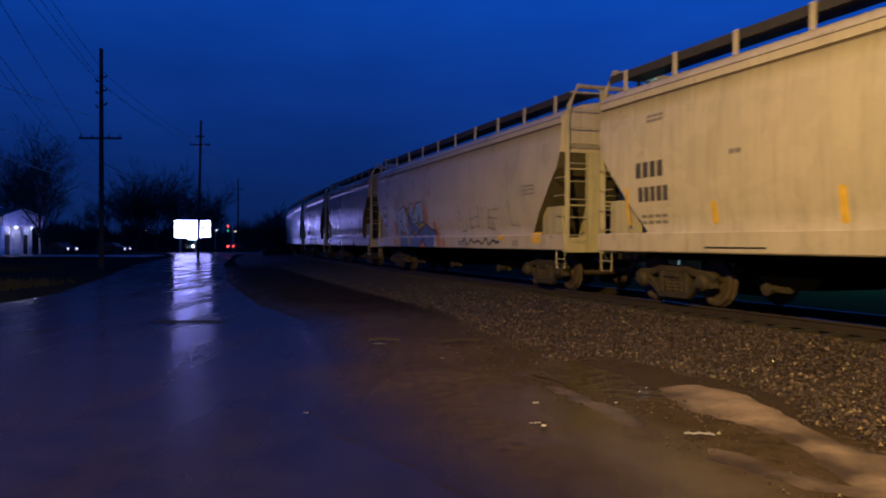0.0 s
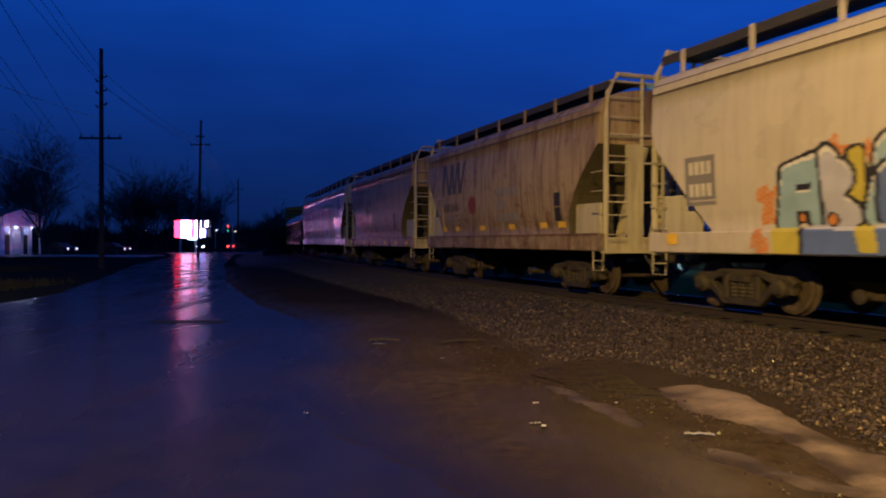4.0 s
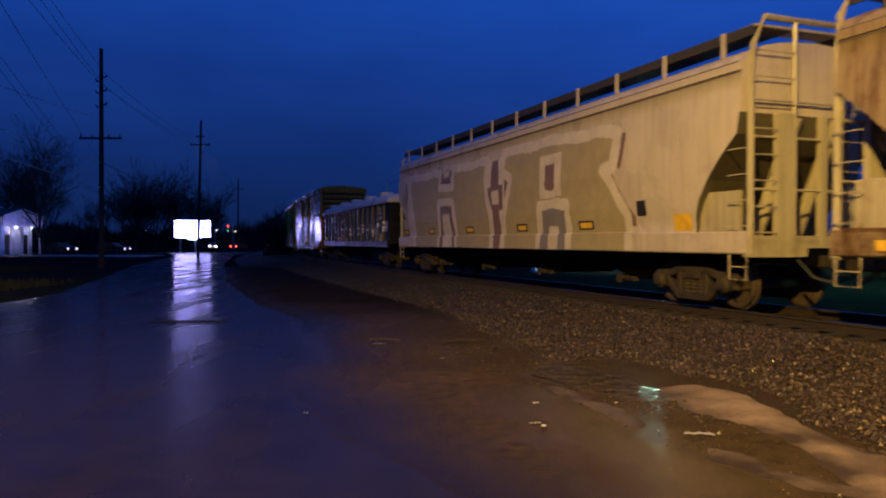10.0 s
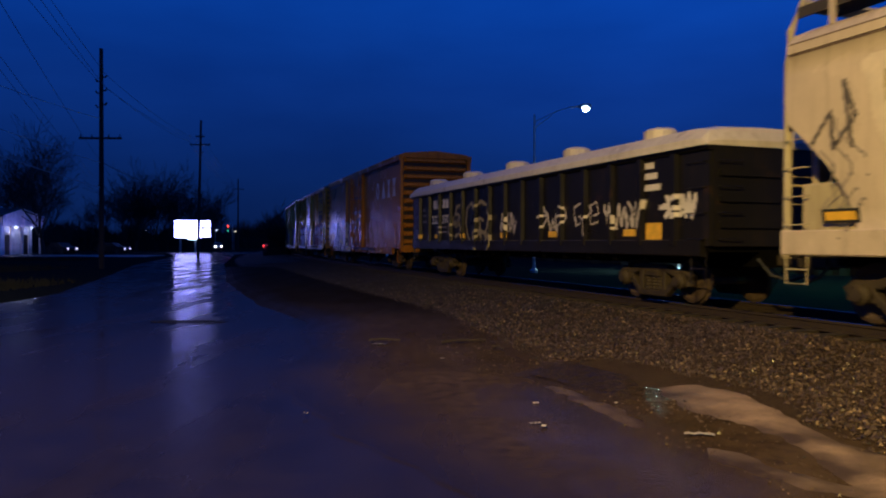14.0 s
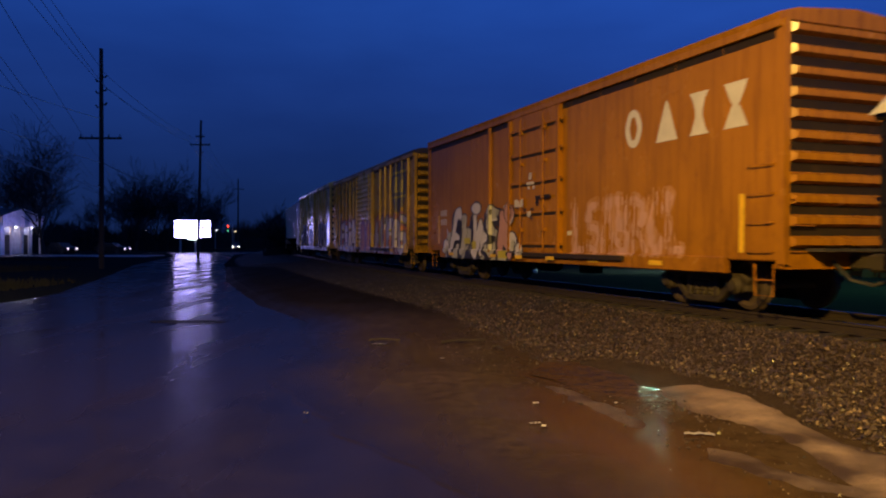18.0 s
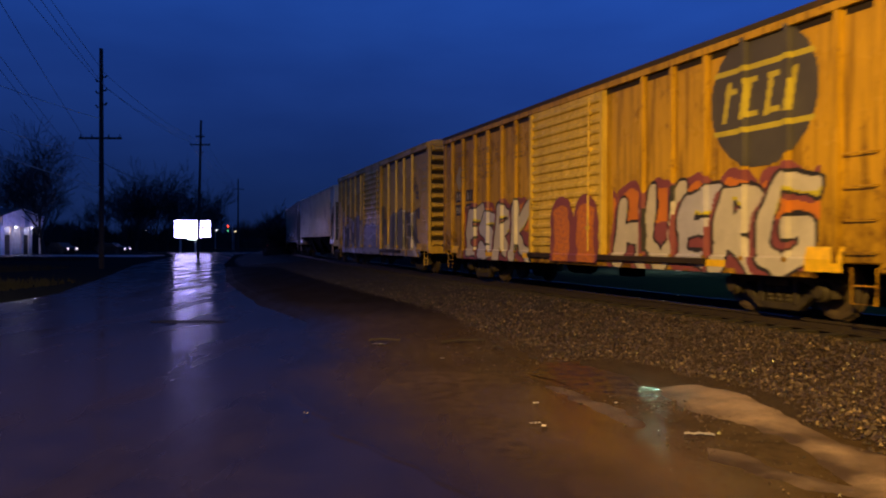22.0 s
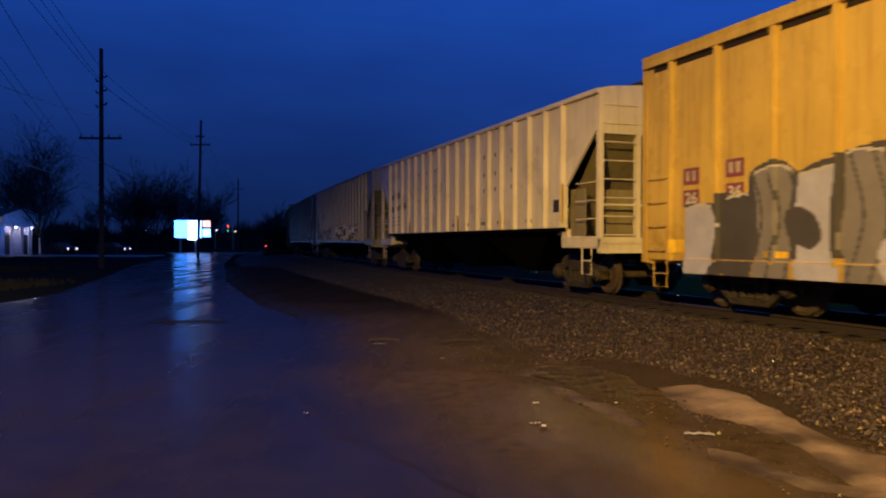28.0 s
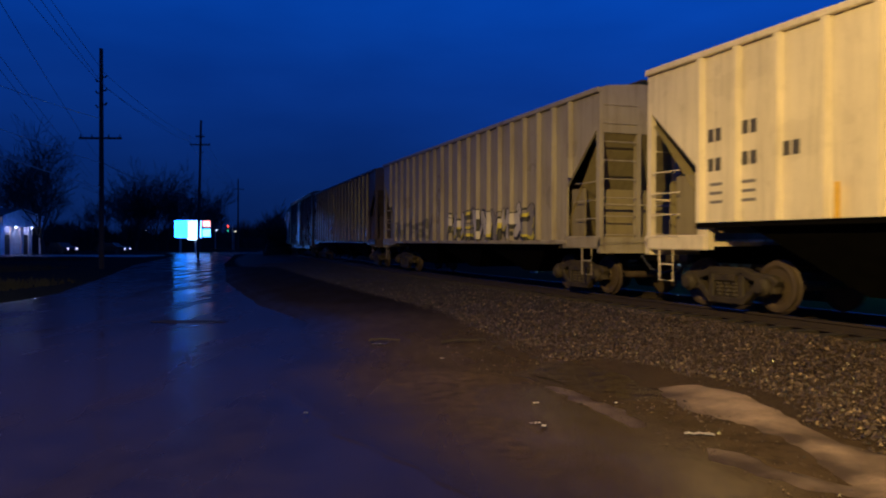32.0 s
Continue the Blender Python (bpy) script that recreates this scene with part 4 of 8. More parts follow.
def word(n, x0, x1, z0, z1, seed, fat, lean=0.0):
    """Broken lines of n loose, bulging letters between x0 and x1."""
    rng, out = random.Random(seed), []
    w = (x1 - x0) / n
    shapes = ([(0, 0), (0.1, 1), (0.7, 0.9), (0.75, 0.55), (0.1, 0.5), (0.8, 0.35), (0.8, 0.0), (0.1, 0.02)], [(0, 0), (0.35, 1.0), (0.6, 1.0), (0.85, 0.0)],
              [(0.8, 0.95), (0.1, 0.9), (0.05, 0.5), (0.8, 0.45), (0.75, 0.0), (0.0, 0.05)], [(0.0, 1.0), (0.1, 0.0), (0.8, 0.05)],
              [(0.85, 0.8), (0.4, 1.0), (0.05, 0.6), (0.1, 0.15), (0.5, 0.0), (0.9, 0.25)], [(0.0, 0.0), (0.1, 1.0), (0.75, 0.85), (0.7, 0.5), (0.1, 0.45), (0.85, 0.0)])
    for i in range(n):
        sh = shapes[(i * 5 + seed) % len(shapes)]
        out.append([(x0 + w * (i + 0.08 + 0.84 * a + rng.uniform(-0.04, 0.04)) + lean * b, z0 + fat + (z1 - z0 - 2 * fat) * b + rng.uniform(-0.03, 0.05)) for a, b in sh])
    return out


ZIG = ([(0, 0.1), (0.2, 1), (0.35, 0.2), (0.6, 0.9), (0.7, 0), (1.0, 0.6)], [(0, 0.5), (0.95, 0.55), (0.6, 0.95), (0.98, 0.5), (0.5, 0.05)], [(0.9, 0.15), (0.2, 0.05), (0.05, 0.8), (0.8, 0.95), (0.85, 0.45), (0.4, 0.4)],
       [(0, 0.9), (0.3, 0.05), (0.5, 0.98), (0.75, 0), (1.05, 0.9)], [(0.05, 0.95), (0.5, 0), (0.55, 0.7), (0.95, 0.05), (0.9, 0.95)], [(0.5, 0), (0.45, 0.6), (0, 1), (0.45, 0.6), (1.0, 0.95)])


def wild(x0, x1, z0, z1, n, seed, fat, inside_ids, edge, cloud, shade, accent):
    """Rule for a wild, unreadable piece: interlocking jagged forms over a two-colour cloud."""
    rng = random.Random(seed)
    w = (x1 - x0) / n
    forms = []
    for i in range(n):
        sh = ZIG[(i * 7 + seed * 3) % len(ZIG)]
        hi = rng.uniform(0.86, 1.1)
        forms.append([(x0 + w * (i - 0.06 + 1.12 * a + rng.uniform(-0.05, 0.05)) + 0.12 * b, z0 + (z1 - z0) * b * hi + rng.uniform(-0.04, 0.04)) for a, b in sh])

    def rule(X, Z):
        ids = np.zeros(X.shape)
        Xw, Zw = X + wobble(X, Z, 2.3, 0.03, seed), Z + wobble(Z, X, 2.1, 0.03, seed + 1.0)
        grain = np.sin(X * 91.7 + Z * 57.3) * np.sin(X * 37.1 - Z * 83.9)
        puff = z1 + 0.16 + 0.22 * np.abs(np.sin(X * 1.9 + seed)) + wobble(X, Z, 2.0, 0.06)
        ends = np.minimum(X - x0, x1 - X) > -0.15
        ids[(Z < puff + 0.08 * grain) & (Z > z0 + 0.5) & ends] = cloud[1]
        ids[(Z < puff - 0.20 + 0.12 * grain) & (Z > z0 + 0.4) & ends] = cloud[0]
        for i, f in enumerate(forms):
            wid = fat * (1.0 + 0.35 * np.sin(Zw * 3.1 + i * 2.0) + 0.2 * np.sin(Xw * 7.0 + i))
            d = strokes_dist(Xw, Zw, f)
            ds = strokes_dist(Xw - 0.07, Zw + 0.07, f)
            ids[(ds < wid + 0.03) & (d > wid)] = shade
            ids[d < wid + 0.035] = edge
            ids[d < wid] = inside_ids[i % len(inside_ids)]
            lit = strokes_dist(Xw + 0.04, Zw - 0.07, f)
            ids[(d < wid) & (lit > wid * 1.02) & (np.sin(i * 3.3) > -0.3)] = accent
        slit = np.abs(np.sin(Xw * 6.3 + 1.7 * np.sin(Zw * 2.7)) ) < 0.05
        ids[slit & np.isin(ids, inside_ids) & (np.sin(Zw * 5 + Xw * 2) > 0.1)] = edge
        return ids
    return rule


def wobble(X, Z, k=2.0, a=0.05, seed=0.0):
    return a * (np.sin(k * X * 3.1 + seed) * np.cos(k * Z * 2.3 + 2 * seed) + 0.6 * np.sin(k * 5.3 * X - k * 3.7 * Z + seed))


def inks(*names):
    return [INK[n] for n in names]


FAT = {   # the bones of fat letters, in a unit square
    "E": [[(0.95, 0.95), (0.2, 0.88), (0.12, 0.5), (0.15, 0.1), (0.95, 0.05)], [(0.15, 0.5), (0.72, 0.52)]],
    "G": [[(0.9, 0.9), (0.35, 1.0), (0.08, 0.6), (0.12, 0.2), (0.5, 0.0), (0.88, 0.2), (0.85, 0.48), (0.5, 0.45)]],
    "S": [[(0.95, 0.92), (0.3, 0.98), (0.1, 0.72), (0.8, 0.42), (0.85, 0.15), (0.4, 0.02), (0.02, 0.12)]],
    "R": [[(0.12, 0.0), (0.15, 1.0), (0.75, 0.92), (0.82, 0.68), (0.2, 0.5), (0.95, 0.0)]],
    "K": [[(0.12, 1.0), (0.12, 0.0)], [(0.9, 1.05), (0.15, 0.48), (1.0, -0.02)]],
    "H": [[(0.1, 1.0), (0.12, 0.0)], [(0.88, 1.05), (0.88, 0.0)], [(0.1, 0.5), (0.88, 0.48)]],
    "U": [[(0.08, 1.0), (0.12, 0.25), (0.5, 0.0), (0.85, 0.25), (0.9, 1.0)]],
    "A": [[(0.0, 0.0), (0.35, 1.0), (0.6, 1.0), (0.95, 0.0)], [(0.2, 0.38), (0.75, 0.38)]],
    "W": [[(0.0, 1.0), (0.22, 0.0), (0.5, 0.75), (0.75, 0.0), (1.0, 1.0)]],
    "O": [[(0.5, 1.0), (0.1, 0.7), (0.12, 0.25), (0.5, 0.0), (0.88, 0.25), (0.9, 0.7), (0.5, 1.0)]],
}


def burner(text, x0, x1, z0, z1, fat, fills, edge, shade, lit, cloud=(0, 0), lean=0.1, seed=1, arches=4):
    """Rule for a piece of fat interlocking letters: arches of colour behind, a deep shadow, a dark rim, bright upper edges."""
    n = len(text)
    w = (x1 - x0) / n

    def rule(X, Z):
        ids = np.zeros(X.shape)
        Xw, Zw = X + wobble(X, Z, 2.3, 0.035, seed), Z + wobble(Z, X, 2.1, 0.035, seed + 1.0)
        if cloud[0]:
            u = (X - x0) / (x1 - x0) * arches
            dome = z1 + 0.36 * np.sqrt(np.clip(1 - (2 * (u % 1.0) - 1) ** 2, 0, 1)) + wobble(X, Z, 3.0, 0.03)
            inside_ = (X > x0 - 0.15) & (X < x1 + 0.2) & (Z > z0 + 0.55 * (z1 - z0) + wobble(X, Z, 3.0, 0.05))
            ids[inside_ & (Z < dome)] = cloud[1]
            ids[inside_ & (Z < dome - 0.17)] = cloud[0]
            ids[(X > x0) & (X < x1) & (Z > z0 - 0.05) & (Z < z0 + 0.6 * (z1 - z0) + wobble(X, Z, 2.0, 0.08)) & ~(inside_ & (Z > z0 + 0.75 * (z1 - z0)))] = shade
        for i, ch in enumerate(text):
            up = 0.10 * math.sin(2.4 * i + seed)
            bones = [[(x0 + w * (i - 0.04 + 1.08 * p) + lean * q, z0 + up * q + (z1 - z0) * q) for p, q in b] for b in FAT[ch]]
            wid = fat * (1.0 + 0.22 * np.sin(Zw * 2.6 + i * 2.0 + seed) + 0.12 * np.sin(Xw * 5.0 + i))
            far_, near_, top_ = (np.minimum.reduce([strokes_dist(Xw + dx, Zw + dz, b) for b in bones]) for dx, dz in ((0.13, 0.10), (0, 0), (0, -0.055)))
            ids[far_ < wid + 0.03] = shade
            ids[near_ < wid + 0.055] = edge
            ids[near_ < wid] = fills[i % len(fills)]
            ids[(near_ < wid) & (top_ > wid) & (Zw > z0 + 0.55 * (z1 - z0))] = lit
        return ids
    return rule


def lettered(car, surf, text, x, z, h, mat, wide=1.0):
    """Readable stencilled characters with their foot at z and their left end at x as read."""
    cu = bpy.data.curves.new("lettering", "FONT")
    cu.body, cu.size, cu.resolution_u, cu.offset = text, h / 0.72, 3, 0.008
    ob = bpy.data.objects.new("lettering", cu)
    scene.collection.objects.link(ob)
    me = bpy.data.meshes.new_from_object(ob.evaluated_get(bpy.context.evaluated_depsgraph_get()))
    bpy.data.objects.remove(ob)
    bpy.data.curves.remove(cu)
    for v in me.vertices:
        px, pz = -(x + v.co.x * wide), z + v.co.y
        v.co = (px, surf(px, pz) + 0.009, pz)
    me.flip_normals()
    me.materials.clear()
    me.materials.append(mat)
    return part("lettering", me, None, car)


# smooth cream hopper, front of the stretch
R, L = -3.4, 13.75
c, h = smooth_hopper("clean cream covered hopper car with yellow end markers", R, L, P["cream"], P["end"], 3, 1.55, 1.55, 3.1)
a = lambda s: -at(R, L, s)
bars(c, smooth_side, a(12.3), 2.73, 4, 0.16, 0.30, 0.06, INK["char"])
bars(c, smooth_side, a(12.25), 2.25, 5, 0.14, 0.28, 0.05, INK["char"])
for z in (1.72, 1.6):
    bars(c, smooth_side, a(12.2), z, 4, 0.16, 0.06, 0.05, INK["slate"])
bars(c, smooth_side, a(12.0), 3.62, 3, 0.14, 0.05, 0.03, INK["slate"])
bars(c, smooth_side, a(12.0), 3.53, 3, 0.14, 0.05, 0.03, INK["slate"])
bars(c, smooth_side, a(9.75), 2.72, 2, 0.12, 0.08, 0.03, INK["slate"])
for x, z, w, hh in ((12.62, 1.9, 0.1, 0.75), (10.15, 1.7, 0.14, 0.38), (7.6, 1.72, 0.13, 0.52)):
    plate("reflector", c, smooth_side, at(R, L, x), z, w, hh, M["yellow"])
plate("side_slot", c, smooth_side, at(R, L, 9.7), 1.1, 1.4, 0.03, M["black"])

# cream hopper with the blue bubble letters
R, L = 15.15, 31.99
c, h = smooth_hopper("cream covered hopper car with blue bubble graffiti", R, L, P["cream_b"], P["end"], 3, 1.64, 1.55, 3.1)
a = lambda s: -at(R, L, s)


def bubbles(X, Z):
    """Fat round letters leaning on one another over a blue foot, orange behind."""
    x0, wide = a(28.9), a(24.15) - a(28.9)
    Xw, Zw = X + wobble(X, Z, 2.2, 0.022), Z + wobble(Z, X, 2.0, 0.022, 1.0)
    ids = np.zeros(X.shape)
    u = (Xw - x0) / wide

    def near(pts):
        return strokes_dist(Xw, Zw, [(x0 + p * wide, q) for p, q in pts])
    for uc, zc, r in ((-0.03, 1.95, 0.17), (-0.02, 1.6, 0.17), (-0.06, 1.15, 0.2), (0.25, 2.45, 0.16), (0.36, 2.35, 0.15), (0.53, 2.55, 0.16), (0.76, 2.3, 0.2), (0.80, 2.0, 0.24), (0.78, 1.75, 0.2), (0.98, 1.75, 0.17), (1.03, 1.45, 0.2), (1.06, 1.15, 0.22), (1.16, 1.2, 0.17)):
        ids[np.hypot((u - uc) * wide, Zw - zc) - r + wobble(X, Z, 4.0, 0.07, uc) < 0] = 1
    ids[(ids == 1) & (np.sin(X * 61 + Z * 23) * np.sin(X * 17 - Z * 47) > 0.5)] = 0
    forms = ((6, 0.13, [[(0.31, 2.35), (0.32, 1.5)]]),
             (3, 0.17, [[(0.055, 1.5), (0.075, 2.2), (0.19, 2.28), (0.18, 1.5)], [(0.06, 1.8), (0.17, 1.8)]]),
             (5, 0.15, [[(0.22, 2.38), (0.225, 1.5)], [(0.22, 2.3), (0.275, 2.05), (0.225, 1.85), (0.29, 1.6), (0.23, 1.38)]]),
             (3, 0.24, [[(0.43, 2.36), (0.41, 1.95), (0.385, 1.6)], [(0.52, 2.02), (0.61, 2.38), (0.67, 2.38), (0.68, 2.0)]]),
             (4, 0.2, [[(0.42, 2.05), (0.42, 1.55)], [(0.42, 1.72), (0.5, 1.82), (0.57, 1.5)]]),
             (6, 0.1, [[(0.62, 1.72), (0.74, 1.78)]]),
             (4, 0.16, [[(0.62, 1.42), (0.78, 1.62), (0.97, 1.38)]]))
    for fill, r, strokes in forms:
        d = np.minimum.reduce([near(q) for q in strokes])
        ids[d < r + 0.06] = 2
        ids[d < r] = fill
        if fill != 6:
            lit = np.minimum.reduce([strokes_dist(Xw, Zw + 0.055, [(x0 + p * wide, z) for p, z in q]) for q in strokes])
            ids[(d < r) & (lit > r) & (Zw > 1.75)] = 7
    foot = (Zw < 1.42) & (u > 0.0) & (u < 1.0)
    ids[foot] = 4
    ids[foot & (Zw > 1.37) & (u > 0.11)] = 5
    ids[foot & (u < 0.115)] = 2
    ids[foot & (u < 0.10)] = 6
    ids[foot & (np.abs(u - 0.34 + 0.06 * (Zw - 1.2)) < 0.035) & (Zw > 1.05)] = 6
    hollow = 1.34 - np.abs(u - 0.70) * wide * 0.75
    ids[(Zw < hollow) & (Zw < 1.3)] = 2
    ids[(Zw < hollow - 0.09) & (Zw < 1.24)] = 1
    for uc, zc, r in ((0.485, 1.5, 0.12), (0.115, 1.55, 0.06), (0.225, 1.5, 0.08), (0.64, 2.08, 0.09)):
        d = np.hypot((u - uc) * wide, (Zw - zc) * 1.2)
        ids[d < r + 0.04] = 2
        ids[d < r] = 1
    ids[foot & (u > 0.97)] = 7
    return ids


sprayed(c, smooth_side, a(29.9), a(21.0), 1.02, 3.0, (inks("orange", "black", "sky", "deep", "lilac", "yellow", "white"), bubbles), "blue, lilac and yellow bubble graffiti with orange patches")
W = [[(a(21.7), 1.52), (a(21.3), 1.54)], [(a(20.95), 1.55), (a(20.9), 2.2)], [(a(20.3), 1.6), (a(20.25), 2.25)], [(a(20.9), 1.88), (a(20.3), 1.95)], [(a(20.95), 1.62), (a(20.3), 1.66)], [(a(20.0), 1.6), (a(19.95), 2.2)], [(a(19.6), 1.62), (a(19.5), 2.1), (a(18.8), 2.12)], [(a(19.5), 1.9), (a(18.95), 1.86)], [(a(19.55), 1.6), (a(19.1), 1.55)], [(a(18.1), 2.2), (a(18.0), 1.65), (a(17.5), 1.62)]]
WAVE = [(a(21.6) + 0.12 * k, 1.2 + 0.11 * math.sin(k * 1.35) * (0.6 + 0.4 * math.sin(k * 0.5))) for k in range(24)]


def scrawl(X, Z):
    thin = np.minimum.reduce([strokes_dist(X + wobble(X, Z, 3, 0.03), Z, w) for w in W])
    ids = np.where((thin < 0.02 + 0.008 * np.sin(X * 9 + Z * 5)) & (np.sin(X * 53 + Z * 31) * np.sin(Z * 47) > -0.55), 1, 0)
    ids[strokes_dist(X, Z, WAVE) < 0.032] = 2
    return ids


sprayed(c, smooth_side, a(21.95), a(17.2), 1.02, 2.5, (inks("slate", "char"), scrawl), "thin grey sprayed scrawl", 0.02)
for z in (1.14, 1.22):
    bars(c, smooth_side, a(22.0), z, 2, 0.17, 0.045, 0.04, INK["char"])
    bars(c, smooth_side, a(17.95), z, 2, 0.13, 0.05, 0.05, INK["slate"])
plate("number_panel", c, smooth_side, at(R, L, 30.5), 2.25, 0.75, 0.85, INK["slate"], "grey number panel")
bars(c, smooth_side, a(30.78), 2.58, 4, 0.11, 0.22, 0.04, INK["pale"])
bars(c, smooth_side, a(30.78), 2.2, 4, 0.11, 0.22, 0.04, INK["pale"])
for z in (2.64, 2.54, 2.44):
    bars(c, smooth_side, a(17.3), z, 4, 0.15, 0.045, 0.04, INK["slate"])
marker(c, smooth_side, at(R, L, 18.7), 1.32, 0.42, 0.14)
marker(c, smooth_side, at(R, L, 16.55), 1.3, 0.5, 0.26)
marker(c, smooth_side, at(R, L, 31.3), 1.25, 0.3, 0.2)


def two_bay(R, L, label, cut, number, dot_at=4.25, dot_z=2.29, text_at=6.05, drop=0.0, mark_z=1.6, box_at=1.9, mark_at=1.35, dot_r=0.27):
    c, h = smooth_hopper(label, R, L, P["drab"], P["drab_end"], 2, 1.55, cut, 3.3, True, 4.66)
    a = lambda s: -at(0, L - R, s)
    x = a(L - R - mark_at)
    # tall slanting initials
    for dx, dz, w, sl in ((0.0, 0, 0.17, 0.0), (0.33, 0, 0.2, -0.42), (0.66, 0, 0.17, 0.05), (0.86, 0, 0.18, -0.2), (1.12, 0, 0.16, 0.22), (1.38, 0, 0.18, -0.2), (1.66, 0, 0.16, 0.3)):
        plate("lettering", c, smooth_side, -(x + dx), 3.2, w, 0.98, INK["char"], "", 0.008, sl)
    lettered(c, smooth_side, number, x - 0.05, 2.16, 0.27, INK["char"], 1.15)
    for z in (1.98, 1.84):
        bars(c, smooth_side, x, z, 5, 0.2, 0.07, 0.09, INK["slate"])
    xd = a(L - R - dot_at)
    sprayed(c, smooth_side, xd - 0.4, xd + 0.4, dot_z - 0.4, dot_z + 0.4, (inks("oxide"), lambda X, Z: (np.hypot(X - xd, Z - dot_z) < dot_r) * 1), "round dull red company dot", 0.025, "company_dot")
    for n, z in ((7, 2.66), (3, 2.32), (7, 1.98)):
        bars(c, smooth_side, a(L - R - text_at), z - drop, n, 0.15, 0.22, 0.05, INK["slate"])
    if mark_z > 1.4:
        plate("reflector", c, smooth_side, (L - R) / 2 - 1.72, 1.95, 0.1, 0.8, M["yellow"], "yellow reflective strip", 0.01)
    for k in (1.75 if mark_z > 1.4 else 0.9, 2.9, 4.9, 6.9, 8.7, L - R - (1.75 if mark_z > 1.4 else 0.9)):
        marker(c, smooth_side, L - R - k - (L - R) / 2, mark_z, 0.36, 0.14)
    bm = B()
    box(bm, -(L - R) / 2 + 0.2, (L - R) / 2 - 0.2, 1.5, 1.527, 1.335, 1.385)
    part("rusty_seam", bm, P["rusty"], c)
    for z in (1.85, 2.2):
        plate("stencil_panel", c, smooth_side, -(a(box_at)), z, 0.3, 0.32, INK["black"])
    return c


two_bay(33.59, 44.95, "rust-streaked beige short hopper car with a red dot", 1.35, "180 546", mark_at=1.78)
two_bay(46.65, 57.75, "stained beige short hopper car with dark initials", 1.5, "180 414", 5.42, 1.79, 5.67, 0.12, 1.15, 2.57, dot_r=0.22)

# long hopper under a huge outlined throw-up
R, L = 59.3, 78.44
c, h = smooth_hopper("cream covered hopper car with huge khaki graffiti", R, L, P["cream"], P["end"], 4, 1.63, 1.15, 3.0, True)
a = lambda s: -at(R, L, s)


def within(X, Z, pts):
    """Whether places lie inside a closed outline."""
    odd = np.zeros(X.shape, bool)
    for (x0, z0), (x1, z1) in zip(pts, pts[1:] + pts[:1]):
        odd ^= ((z0 > Z) != (z1 > Z)) & (X < (x1 - x0) * (Z - z0) / (z1 - z0 + 1e-12) + x0)
    return odd


FIRST = [(a(s_), z_) for s_, z_ in ((76.9, 3.56), (73.5, 3.5), (73.5, 2.98), (72.3, 2.95), (72.3, 3.53), (69.5, 3.51), (69.65, 3.0), (69.4, 2.0), (69.3, 0.8), (72.1, 0.8), (72.3, 2.48), (73.6, 2.5), (73.8, 0.8), (76.3, 0.8), (76.5, 2.3))]
SECOND = [(a(s_), z_) for s_, z_ in ((68.4, 3.62), (65.5, 3.62), (62.85, 3.47), (63.05, 2.75), (63.4, 2.73), (62.55, 1.75), (62.6, 0.8), (64.95, 0.8), (65.0, 2.08), (66.35, 2.08), (66.5, 0.8), (68.7, 0.8), (68.4, 1.93), (67.95, 2.9), (68.5, 3.1))]


def giant(X, Z):
    """Two huge blocky forms with pale outlines, maroon in the gaps between them."""
    ids = np.zeros(X.shape)
    Xw, Zw = X + wobble(X, Z, 1.4, 0.035), Z + wobble(Z, X, 1.3, 0.025)
    solid = within(Xw, Zw, FIRST) | within(Xw, Zw, SECOND)
    d = np.minimum(strokes_dist(Xw, Zw, FIRST + FIRST[:1]), strokes_dist(Xw, Zw, SECOND + SECOND[:1]))

    def span(l, r, lo, hi):
        return (Xw > a(l)) & (Xw < a(r)) & (Zw > lo) & (Zw < hi)
    gap = (span(73.6, 72.2, 2.9, 3.5) | span(73.8, 72.1, 0.9, 2.5) | span(69.7, 67.9, 0.9, 3.55)) & ~solid
    ids[gap & (d < 0.34)] = 3
    ids[gap & (d > 0.40)] = 1
    ids[span(66.5, 64.9, 0.9, 2.08) & ~solid & (d < 0.5)] = 4
    stem = span(69.2, 68.7, 1.0, 2.1) | span(69.45, 68.45, 2.1, 2.75) | span(69.2, 68.75, 2.75, 3.5)
    ids[gap & stem] = 3
    ids[gap & ~stem & (strokes_dist(Xw, Zw, [(a(68.95), 1.0), (a(68.95), 3.5)]) < 0.62) & (d > 0.05)] = 1
    ids[span(69.2, 68.7, 2.25, 2.6)] = 1
    back = within(Xw - 0.26, Zw + 0.05, SECOND) & ~solid & (Xw > a(64.0)) & (Zw > 1.5)
    ids[back] = 3
    ids[solid] = 2
    ids[d < 0.13] = 1
    win = span(66.25, 65.2, 2.25, 3.28)
    ids[win] = 1
    ids[span(65.98, 65.56, 2.46, 3.06)] = 3
    blot = np.hypot(X - a(77.3), (Z - 2.1) * 0.5) < 0.35 + wobble(X, Z, 4, 0.12)
    ids[blot & (ids == 0) & (np.abs(np.sin(X * 11 + 3 * np.sin(Z * 5))) < 0.22)] = 4
    return ids


